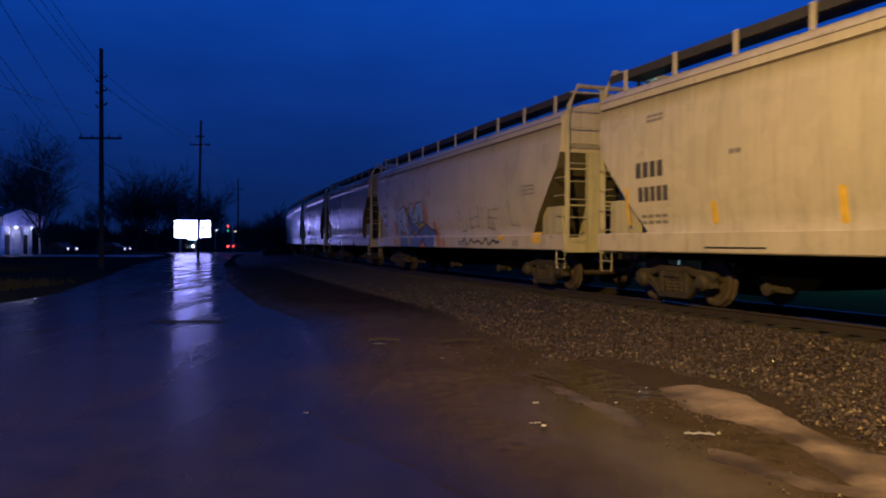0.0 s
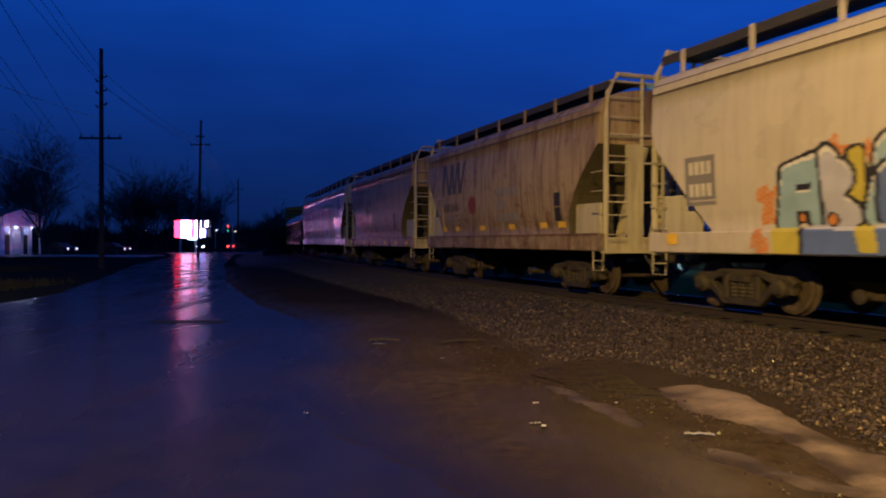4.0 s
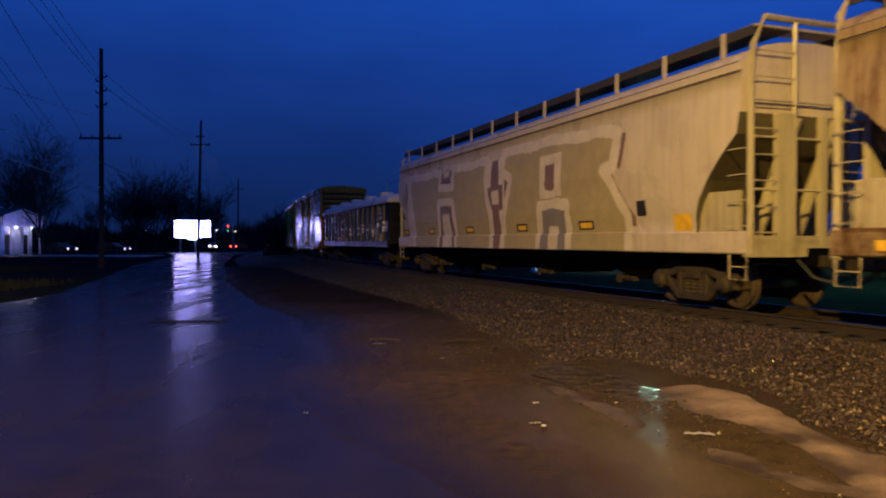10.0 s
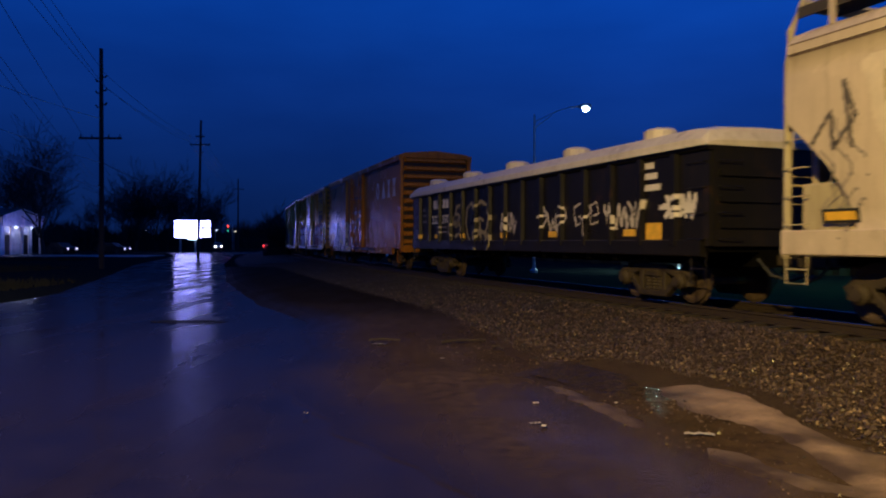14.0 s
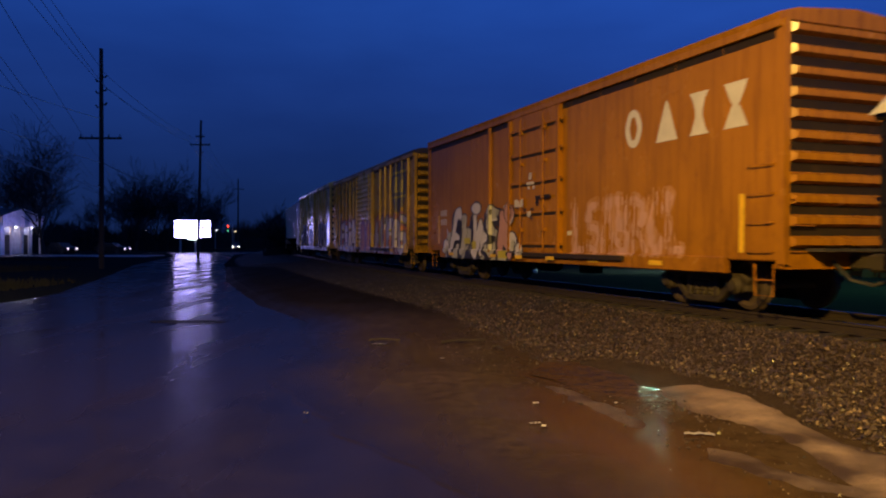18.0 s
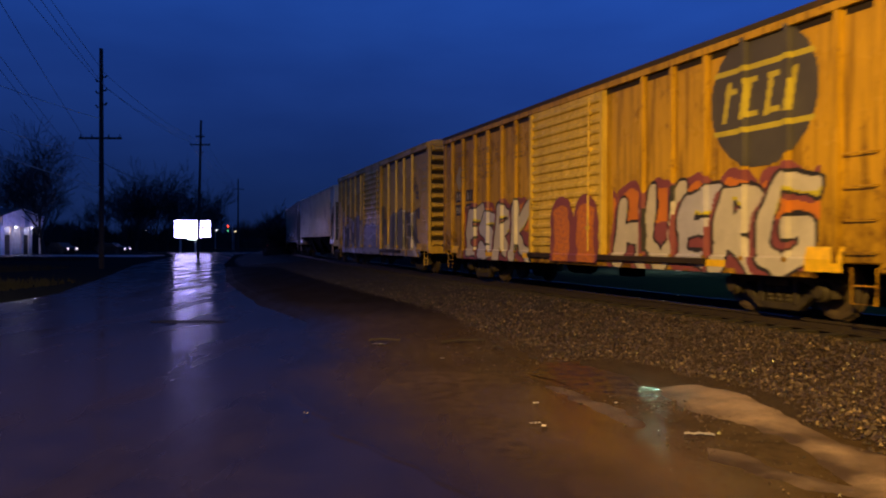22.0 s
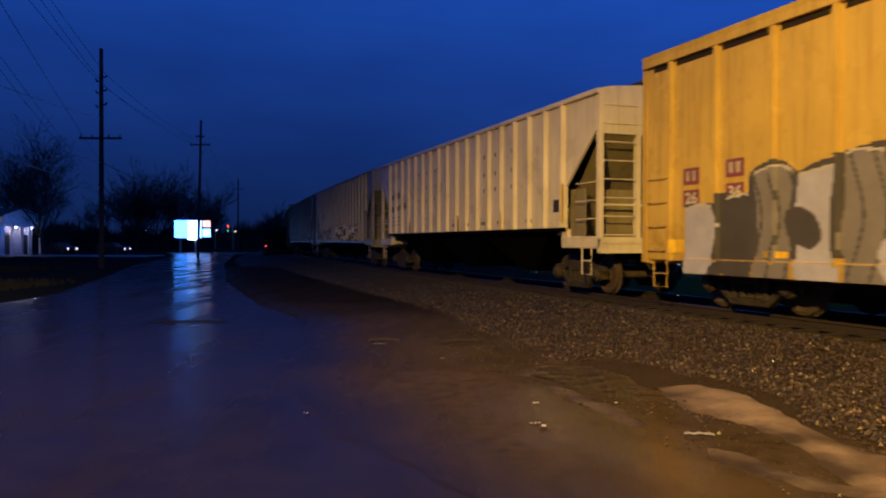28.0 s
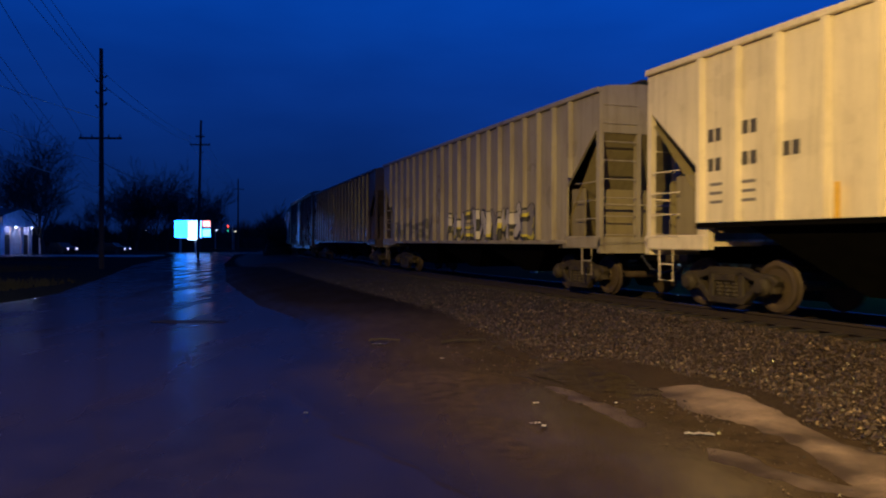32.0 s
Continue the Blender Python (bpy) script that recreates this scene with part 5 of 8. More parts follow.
sprayed(c, smooth_side, a(78.2), a(61.9), 1.02, 3.8, (inks("pale", "khaki", "maroon", "slate"), giant), "giant khaki letters with thick pale and maroon outlines", 0.035)
sprayed(c, smooth_side, a(77.9), a(77.0), 2.2, 3.5, (inks("char"), lambda X, Z: (strokes_dist(X, Z, [(a(77.8), 2.6), (a(77.5), 3.0), (a(77.45), 2.5), (a(77.1), 2.9), (a(77.3), 3.4), (a(77.15), 2.5)]) < 0.03) * 1), "thin black tag")
bars(c, smooth_side, a(63.85), 1.92, 4, 0.11, 0.07, 0.04, INK["slate"])
bars(c, smooth_side, a(63.85), 1.79, 4, 0.11, 0.07, 0.04, INK["slate"])
for x in (64.2, 67.4, 71.0, 74.5, 77.4):
    plate("reflector_back", c, smooth_side, at(R, L, x), 1.56, 0.62, 0.2, M["black"], "", 0.009)
    marker(c, smooth_side, at(R, L, x), 1.56, 0.5, 0.12)
marker(c, smooth_side, at(R, L, 60.9), 1.55, 0.5, 0.3)
plate("stencil_panel", c, smooth_side, at(R, L, 62.1), 1.85, 0.3, 0.3, INK["black"])

# black gondola under a white lid
R, L = 80.0, 96.57
c, h, surf = gondola("black gondola car with a dirty white lid and tags", R, L, P["coal"], P["lid"])
a = lambda s: -at(R, L, s)
for n, x, z, w, hh in ((2, 94.2, 2.62, 0.22, 0.3), (2, 93.3, 2.62, 0.25, 0.3), ):
    bars(c, surf, a(x), z, n, w, hh, 0.06, INK["white"])
lettered(c, surf, "322", a(94.36), 1.82, 0.28, INK["white"], 1.15)
lettered(c, surf, "370", a(93.34), 1.82, 0.28, INK["white"], 1.15)
for z in (1.72, 1.55):
    bars(c, surf, a(93.9), z, 5, 0.14, 0.06, 0.06, INK["slate"])
for z, w in ((2.72, 0.3), (2.52, 0.4), (2.3, 0.5)):
    bars(c, surf, a(81.9), z, 1, w, 0.12, 0, INK["white"])
    bars(c, surf, a(95.4), z - 0.35, 2, w * 0.4, 0.08, 0.04, INK["slate"])
for k, (x, w) in enumerate(((88.6, 0.9), (86.4, 1.4), (84.6, 1.0), (83.3, 1.3))):
    W = [[(a(x) + w * (i + 1.2 * p_) / 3, 1.45 + 0.55 * q_ + 0.1 * math.sin(3 * i + k)) for p_, q_ in ZIG[(k + 3 * i) % 6]] for i in range(3)]
    sprayed(c, surf, a(x) - 0.2, a(x) + w + 0.2, 0.85, 2.7, (inks("silver", "white"), (lambda W, k: lambda X, Z: np.where(np.minimum.reduce([strokes_dist(X + wobble(X, Z, 3, 0.04), Z, q) for q in W]) < (0.02 if k % 2 == 0 else 0.03), 1, 0))(W, k)), "pale sprayed tag")
def loops(strokes, r):
    return lambda X, Z: (np.minimum.reduce([strokes_dist(X, Z, [(a(p), q) for p, q in w]) for w in strokes]) < r + 0.012 * np.sin(9 * X + 7 * Z)) * 1


BIG = [[(90.46, 2.22), (90.76, 2.37), (91.09, 2.22), (91.2, 1.82), (91.05, 1.41), (90.68, 1.06), (90.16, 0.9), (89.8, 0.92), (89.57, 1.18), (89.75, 1.47), (90.3, 1.53), (90.6, 1.41), (90.38, 1.3), (90.1, 1.47)],
       [(90.46, 2.22), (90.02, 2.4), (89.57, 2.28), (89.24, 1.93), (89.35, 1.64), (89.72, 1.5), (89.28, 1.35), (89.2, 1.12), (89.64, 0.86), (90.0, 0.84)], [(90.28, 1.84), (90.05, 1.9), (89.83, 1.82)], [(90.1, 1.75), (90.02, 1.3)]]
SMALL = [[(92.12, 2.1), (91.96, 2.31), (91.73, 2.37), (91.5, 2.25)], [(92.28, 1.99), (92.32, 1.75), (92.5, 1.72), (92.55, 1.52), (92.35, 1.38)], [(92.16, 2.05), (91.89, 2.08), (91.62, 1.93), (91.58, 1.73), (91.45, 1.64), (91.58, 1.47), (91.89, 1.44), (92.12, 1.35)],
         [(92.12, 1.87), (92.1, 1.67)], [(91.96, 1.9), (91.95, 1.67)], [(91.8, 1.99), (91.77, 1.7)]]
sprayed(c, surf, a(91.5), a(88.9), 0.95, 2.6, (inks("tarnish"), loops(BIG, 0.05)), "dull silver sprayed double loop")
sprayed(c, surf, a(92.8), a(91.2), 1.2, 2.6, (inks("tarnish"), loops(SMALL, 0.04)), "dull silver sprayed figure")
sprayed(c, surf, a(81.5), a(80.3), 1.5, 2.3, (inks("white"), lambda X, Z: (np.minimum.reduce([strokes_dist(X, Z, q) for q in [[(a(81.4) + 0.33 * (i + p_), 1.65 + 0.4 * q_) for p_, q_ in ZIG[i + 1]] for i in range(3)]]) < 0.05) * 1), "pale sprayed tag")
for x in (95.6, 93.9, 91.5, 88.4, 85.6, 82.4):
    marker(c, surf, at(R, L, x), 1.38, 0.42, 0.14)
marker(c, surf, at(R, L, 81.6), 1.4, 0.5, 0.32)

# orange-brown box car with a plug door
R, L = 98.15, 114.3
door = (at(R, L, 104.85), at(R, L, 107.6))
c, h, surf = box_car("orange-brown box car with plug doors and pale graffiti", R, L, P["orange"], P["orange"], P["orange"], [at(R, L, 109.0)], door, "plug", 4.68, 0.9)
a = lambda s: -at(R, L, s)
for i, x in enumerate((102.0, 100.95, 100.05, 99.15)):   # a company's mark as four plain forms
    q = a(x)

    def form(X, Z, q=q, i=i):
        U, V = X - q, (Z - 3.45) / 0.38
        if i == 0:
            k = (np.hypot(U / 0.27, V) < 1) & (np.hypot(U / 0.12, V / 0.6) > 1)
        elif i == 1:
            k = (np.abs(U) < 0.29 * (1 - V) / 2 + 0.03) & (np.abs(V) < 1)
        elif i == 2:
            k = (np.abs(U) < 0.1 + 0.16 * np.abs(V) ** 2) & (np.abs(V) < 1)
        else:
            k = (np.abs(U) < 0.08 + 0.2 * np.abs(V)) & (np.abs(V) < 1)
        return k * 1
    sprayed(c, surf, q - 0.35, q + 0.35, 3.0, 3.9, (inks("white"), form), "", 0.025, "company_mark")
piece = burner("AHWSK", a(112.1), a(107.5), 0.92, 1.98, 0.155, [1, 3, 1, 3, 4], 2, 2, 1, (0, 0), 0.14, 2)


def pale_piece(X, Z):
    ids = piece(X, Z)
    body = (X > a(112.5)) & (X < a(107.5)) & (Z < 1.55 + wobble(X, Z, 2.2, 0.2)) & (ids == 0)
    ids[body] = np.where(np.sin(X * 4.1 + np.sin(Z * 3.0)) > 0.55, 2, 3)[body]   # fill behind the letters
    for bx, bz, br in ((112.6, 1.05, 0.24), (107.35, 1.2, 0.28), (106.95, 0.98, 0.2), (107.75, 2.0, 0.3)):
        knob = np.hypot(X - a(bx), (Z - bz) / 0.9)
        ids[knob < br + 0.05] = 2
        ids[knob < br] = 4 if bz > 1.5 else 1
        ids[np.hypot(X - a(bx) - 0.08, Z - bz + 0.1) < br * 0.55] = 3
    ids[(np.abs(np.sin(X * 7.7 + 1.5 * np.sin(Z * 2.0))) < 0.13) & (ids == 3) & (Z > 0.95)] = 2
    ids[(np.abs(X - a(110.15) + 0.1 * np.sin(Z * 4)) < 0.22) & np.isin(ids, [3])] = 5   # rose streak down the middle
    ids[np.hypot((X - a(111.45)) / 0.2, (Z - 1.66) / 0.27) < 1] = 7
    ids[(np.abs(X - a(110.75)) < 0.26) & (np.abs(Z - 1.22) < 0.10)] = 6
    ids[np.hypot((X - a(110.2)) / 0.16, (Z - 1.1) / 0.14) < 1] = 6
    ids[(np.abs(X - a(108.05)) < 0.32) & (np.abs(Z - 0.84) < 0.11)] = 6
    crown = np.hypot((X - a(110.05)) / 0.34, (Z - 2.2) / 0.17)
    ids[crown < 1.25] = 2
    ids[crown < 1] = 1
    return ids


sprayed(c, surf, a(112.9), a(106.6), 0.68, 2.5, (inks("white", "black", "jade", "pinkish", "rose", "acid", "black"), pale_piece), "pale green and pink bubble graffiti with black outlines")
W = word(7, a(104.3), a(100.4), 0.92, 2.12, 3, 0.08)


def rolled(X, Z):
    """Loose letters from a half-dry roller: thin upright streaks with firmer cores."""
    d = np.minimum.reduce([strokes_dist(X + wobble(X, Z, 4, 0.05), Z, w) for w in W])
    dry = np.sin(X * 43 + 2.2 * np.sin(Z * 1.7)) + np.sin(X * 71 + 1.3 * np.sin(Z * 2.3 + 1)) + 1.2 * np.sin(X * 6.3 + Z * 2.1)
    ids = np.zeros(X.shape)
    ids[(d < 0.17) & (dry > -0.3)] = 2
    ids[(d < 0.075) & (dry > -1.0)] = 1
    return ids


sprayed(c, surf, a(104.7), a(100.0), 0.9, 2.25, (inks("rose", "worn_rose"), rolled), "faint pink roller scrawl", 0.022)
for x, z, w, hh in ((106.3, 2.86, 0.15, 0.17), (106.3, 2.68, 0.42, 0.07), (106.38, 2.57, 0.12, 0.08), (106.12, 2.57, 0.12, 0.08), (106.35, 1.9, 0.2, 0.14), (104.5, 1.4, 0.22, 0.1)):
    plate("stencil", c, surf, at(R, L, x), z, w, hh, INK["pale"])
for x, z, w, hh in ((105.5, 2.3, 0.62, 0.09), (105.9, 2.24, 0.16, 0.2), (106.55, 2.02, 0.16, 0.05), (106.15, 2.02, 0.16, 0.05), (106.2, 1.82, 0.1, 0.1)):
    plate("lock_lever", c, surf, at(R, L, x), z, w, hh, P["shade_black"], "black lock lever", 0.03)
for z in (2.25, 1.95):
    bars(c, surf, a(113.1), z, 3, 0.13, 0.2, 0.07, INK["pale"])
bars(c, surf, a(108.1), 2.2, 3, 0.2, 0.1, 0.03, INK["pale"])
plate("warning_label", c, lambda x, z: 1.6, at(R, L, 106.9), 2.2, 0.5, 0.2, INK["pale"])
for x, z, hh in ((113.3, 1.6, 0.95), (99.0, 1.5, 0.95)):
    plate("reflector", c, surf, at(R, L, x), z, 0.12, hh, M["yellow"])
for x in (112.0, 108.7, 106.9, 105.2, 103.4, 101.2):
    marker(c, surf, at(R, L, x), 0.8, 0.42, 0.09)

# yellow box car, outside posts, dark disc
R, L = 116.0, 132.35
door = (at(R, L, 122.6), at(R, L, 125.95))
ribs = [at(R, L, s) for s in (126.93, 127.8, 128.78, 129.73, 130.68, 131.6, 121.3, 120.4, 119.5, 118.6, 117.7, 116.8)]
c, h, surf = box_car("yellow box car with a dark disc and silver graffiti", R, L, P["yellow"], P["yellow_door"], P["roof_dark"], ribs, door, "corrugated", 4.64, 0.9)
a = lambda s: -at(R, L, s)


def disc(X, Z):
    d = np.hypot(X - a(118.25), Z - 3.5)
    ids = (d < 1.12) * 1.0
    tilt = Z - 3.5
    ids[(d < 1.15) & (np.abs(np.abs(tilt) - 0.5) < 0.045)] = 2
    for i in range(4):
        q = a(118.25) - 0.88 + i * 0.46
        ids[(np.abs(X - q - 0.14 + 0.2 * tilt * -1) < 0.055) & (np.abs(tilt) < 0.33)] = 2
        if i < 3:
            ids[(X > q + 0.1) & (X < q + 0.36) & (np.abs(np.abs(tilt + (0.0 if i else 0.1)) - 0.27) < 0.045) & (np.abs(tilt) < 0.33)] = 2
    ids[(d > 1.17)] = 0
    return ids


sprayed(c, surf, a(119.6), a(116.95), 2.3, 4.5, (inks("char", "yellow"), disc), "dark round company disc", 0.03, "company_disc")
SILVERY = inks("flame", "plum", "black", "silver", "lilac", "acid", "white")
sprayed(c, surf, a(122.7), a(115.9), 0.68, 2.95, (SILVERY, burner("HUERG", a(122.2), a(117.3), 0.82, 2.05, 0.165, [4, 4, 5], 3, 2, 6, (1, 2), 0.16, 5, 5)), "silver bubble graffiti with plum outlines and an orange cloud")
sprayed(c, surf, a(131.3), a(125.4), 0.68, 2.8, (SILVERY, burner("ESRK", a(130.4), a(126.2), 0.82, 2.02, 0.19, [4, 5, 4], 3, 2, 6, (1, 2), 0.16, 2, 4)), "silver bubble graffiti with plum outlines and an orange cloud")
arch = a(123.8)


def arch_rule(X, Z):
    U, V = (X - arch) / 1.05 + wobble(X, Z, 3.0, 0.03), (Z - 0.75) / 1.5
    hump = np.sqrt(np.clip(1 - (2 * np.abs(U) - 1) ** 2, 0, 1))
    d = 0.62 + 0.38 * hump - V
    ids = np.where((d > 0) & (np.abs(U) < 1), 1, 0)
    ids[(d > 0.14) & (np.abs(np.abs(U) - 0.5) < 0.34) & (np.sin(X * 71 + Z * 43) * np.sin(X * 29 - Z * 67) < 0.6)] = 2
    return ids


sprayed(c, surf, arch - 1.15, arch + 1.15, 0.75, 2.6, (inks("plum", "flame"), arch_rule), "plum and orange sprayed double arch")


def faint_rows(X, Z):
    """Three rows of worn, hollow characters in pairs: a company's mark as plain open forms."""
    ids = np.zeros(X.shape)
    for row, (z, n) in enumerate(((3.9, 9), (3.56, 9), (3.2, 5))):
        for i in range(2 * n):
            if (i // 2) in (2, 6):
                continue
            U, V = X - (a(131.4) + 0.62 * (i // 2) + 0.29 * (i % 2)) - 0.12, Z - z
            k, p = (np.abs(U) < 0.10) & (np.abs(V) < 0.135), (5 * row + 3 * i + i // 3) % 4
            line_ = U < -0.065
            for on, edge_ in ((p in (0, 2), V > 0.095), (p in (0, 1, 3), V < -0.095), (p in (0, 2, 3), np.abs(V) < 0.02), (p in (1, 2), U > 0.065)):
                if on:
                    line_ = line_ | edge_
            ids[k & line_ & (np.sin(X * 9.0 + Z * 5.0) > -0.8)] = 1
    patch_ = np.hypot((X - a(131.0)) / 0.3, (Z - 3.2) / 0.42) + wobble(X, Z, 3.1, 0.1)
    ids[patch_ < 0.8] = 2
    return ids


sprayed(c, surf, a(131.6), a(125.7), 2.75, 4.1, (inks("faded", "khaki"), faint_rows), "", 0.025, "worn_lettering")
for z in (2.72, 2.3):
    plate("number_panel", c, surf, at(R, L, 131.02), z - 0.1, 0.62, 0.34, INK["black"], "black number panel")
    bars(c, surf, a(131.25), z, 2, 0.13, 0.22, 0.08, INK["pale"])
    plate("number_panel", c, surf, at(R, L, 130.2), z - 0.1, 0.5, 0.34, INK["black"], "black number panel")
    bars(c, surf, a(130.38), z, 2, 0.13, 0.22, 0.08, INK["pale"])
marker(c, surf, at(R, L, 131.3), 0.95, 0.6, 0.22)
marker(c, surf, at(R, L, 117.0), 0.95, 0.65, 0.36)
for x in (128.6, 126.2, 122.3, 120.9, 119.2):
    marker(c, surf, at(R, L, x), 0.84, 0.5, 0.12)

# pale yellow box car with the grey piece
R, L = 134.0, 150.5
door = (at(R, L, 140.6), at(R, L, 143.95))
ribs = [at(R, L, s) for s in (144.85, 146.1, 147.25, 148.5, 149.7, 139.5, 138.25, 137.1, 135.95)]
c, h, surf = box_car("pale yellow box car with grey block graffiti", R, L, P["yellow_b"], P["yellow_door"], P["yellow_b"], ribs, door, "corrugated", 4.74, 0.85)
a = lambda s: -at(R, L, s)


SLABS = ((149.5, 148.5, 1.85, 4), (148.3, 147.75, 2.0, 1), (147.6, 146.9, 2.35, 2), (146.8, 146.1, 2.3, 4), (146.0, 145.2, 2.45, 2), (145.1, 144.3, 2.3, 4), (144.0, 140.7, 1.95, 2), (140.3, 139.6, 2.15, 2), (139.45, 138.9, 2.3, 4), (138.8, 138.3, 2.3, 1), (138.1, 136.9, 2.45, 2), (136.5, 135.5, 2.3, 4))


def blocks(X, Z):
    """Grey upright slabs under black caps, smeared and overlapping."""
    ids = np.zeros(X.shape)
    Xw, Zw = X + wobble(X, Z, 2.0, 0.05), Z + wobble(Z, X, 1.6, 0.04)
    low_cut = 0.35 * np.clip((X - a(136.0)) * 1.2, 0, 2)
    for k, (l_, r_, top, fill) in enumerate(SLABS):
        l_, r_ = a(l_), a(r_)
        t_ = top - 0.18 * ((Xw - (l_ + r_) / 2) / (r_ - l_)) ** 2
        ids[(Xw > l_ - 0.13) & (Xw < r_ + 0.13) & (Zw < t_ + 0.06 + 0.05 * np.sin(X * 5 + k)) & (Z > 0.62) & (Zw > t_ - 1.3)] = 1
        ids[(Xw > l_) & (Xw < r_) & (Zw < t_) & (Zw > 0.6)] = fill
        ids[(Xw > l_) & (Xw < r_) & (np.abs(Zw - t_ + 0.02) < 0.022)] = 3
    drag = np.sin(X * 1.9 + 0.6) * np.cos(Z * 2.2 + X * 0.7)
    ids[(ids == 2) & (drag > 0.72)] = 4
    ids[(ids > 0) & (drag < -0.8)] = 1
    slant = (X - a(137.0)) * 0.8 + Z
    ids[(X > a(137.2)) & (np.abs(slant - 2.5) < 0.2) & (Z < 2.3)] = 1
    ids[(X > a(136.4)) & (np.abs(slant - 2.0) < 0.16) & (Z < 1.9)] = 3
    ids[(np.sin(X * 17.3 + 2 * np.sin(Z * 3)) > 0.93) & (ids == 2)] = 1
    over = (X > a(144.0)) & (X < a(140.6)) & (ids > 0)
    ids[over & (np.sin(Z * 21.0 + 0.8 * np.sin(X * 2.0)) > 0.3) & (np.sin(X * 2.7) > -0.4)] = 1
    ids[over & (np.abs(Z - 1.45 - 0.12 * np.sin(X * 2.6)) < 0.025)] = 3
    ids[(X > a(140.75)) & (X < a(140.2)) & (Z < 2.75) & (Z > 1.5)] = 1
    ids[(np.abs(X - a(139.42)) < 0.09) & (Z > 1.1) & (Z < 2.3)] = 0
    box_d = np.maximum(np.abs(X - a(136.45)) - 0.2, np.abs(Z - 1.62) - 0.22)
    ids[box_d < 0.06] = 3
    ids[box_d < 0.0] = 1
    ids[Z > 2.75 - low_cut] = 0
    drip = (np.sin(X * 6.1 + 2.0 * np.sin(X * 1.7)) > 0.93) & (Z > 1.9) & (Z < 2.5 + 0.2 * np.sin(X * 3.0)) & (X > a(144.5)) & (X < a(139))
    ids[drip] = 1
    return ids


sprayed(c, surf, a(149.3), a(145.0), 0.64, 2.7, (inks("char", "slate", "silver", "lilac", "rose"), blocks), "grey and black block graffiti")
sprayed(c, surf, a(145.0), a(134.75), 0.64, 2.75, (inks("char", "slate", "silver", "slate", "plum"), blocks), "grey and black block graffiti")
for x, z in ((149.15, 2.44), (148.08, 2.5), (149.15, 2.05), (148.08, 2.1)):
    plate("number_panel", c, surf, at(R, L, x), z - 0.08, 0.42, 0.3, INK["plum"], "dark red number panel")
    if z > 2.3:
        bars(c, surf, a(x) - 0.14, z + 0.02, 2, 0.1, 0.18, 0.06, INK["pale"])
    else:
        lettered(c, surf, "26" if x > 149 else "36", a(x) - 0.16, z - 0.17, 0.2, INK["pale"], 1.15)
plate("stencil_panel", c, surf, at(R, L, 135.18), 2.25, 0.32, 0.42, INK["char"])
plate("stencil_panel", c, surf, at(R, L, 138.55), 3.4, 0.1, 0.4, INK["char"])
for z in (4.1, 3.85, 3.6, 3.35, 3.12):
    bars(c, surf, a(134.7), z, 3, 0.1, 0.08, 0.05, INK["khaki"])
sprayed(c, surf, a(136.0), a(134.9), 2.5, 3.7, (inks("char"), lambda X, Z: (strokes_dist(X + wobble(X, Z, 5, 0.03), Z, [(a(135.75), 3.2), (a(135.8), 3.5), (a(135.6), 3.62), (a(135.52), 3.35), (a(135.7), 3.12), (a(135.45), 3.3), (a(135.25), 3.25), (a(135.5), 3.0), (a(135.2), 3.05), (a(135.45), 2.85), (a(135.15), 2.8)]) < 0.035) * 1), "small black tag")
marker(c, surf, at(R, L, 149.5), 1.12, 0.36, 0.24)
marker(c, surf, at(R, L, 135.05), 0.98, 0.6, 0.3)
for x in (147.2, 144.7, 142.5, 139.9, 138.2):
    marker(c, surf, at(R, L, x), 1.0, 0.5, 0.1)

# buff hoppers with side posts
R, L = 152.0, 169.85
c, h, surf = post_hopper("clean buff covered hopper car with vertical side posts", R, L, P["buff"], P["buff_end_shaded"], 18)
a = lambda s: -at(R, L, s)
for n, x, z in ((2, 168.1, 3.12), (2, 167.3, 3.16), (2, 168.1, 2.62), (2, 167.3, 2.66), (2, 166.45, 2.72)):
    bars(c, surf, a(x), z, n, 0.13, 0.22, 0.05, INK["char"])
for z in (2.2, 2.05, 1.9):
    bars(c, surf, a(168.05), z, 1, 0.3, 0.05, 0, INK["slate"])
    bars(c, surf, a(167.3), z, 1, 0.3, 0.05, 0, INK["slate"])
for x in (164.6, 163.7, 162.8, 158.4, 157.6, 156.5):
    for z in (3.72, 3.2, 2.75):
        bars(c, surf, a(x), z, 1, 0.11, 0.12, 0, INK["slate"])
for x in (161.0, 159.9, 158.6, 157.4, 155.6):
    bars(c, surf, a(x), 1.78, 1, 0.36, 0.1, 0, INK["slate"])
plate("stencil_panel", c, surf, at(R, L, 153.95), 2.05, 0.3, 0.3, INK["black"])
for x in (165.4, 160.3, 157.0):
    plate("reflector", c, rib_side([]), at(R, L, x), 1.78, 0.1, 0.5, M["yellow"], "", 0.1)
plate("reflector", c, rib_side([]), at(R, L, 153.5), 2.1, 0.1, 0.9, M["yellow"], "", 0.1)

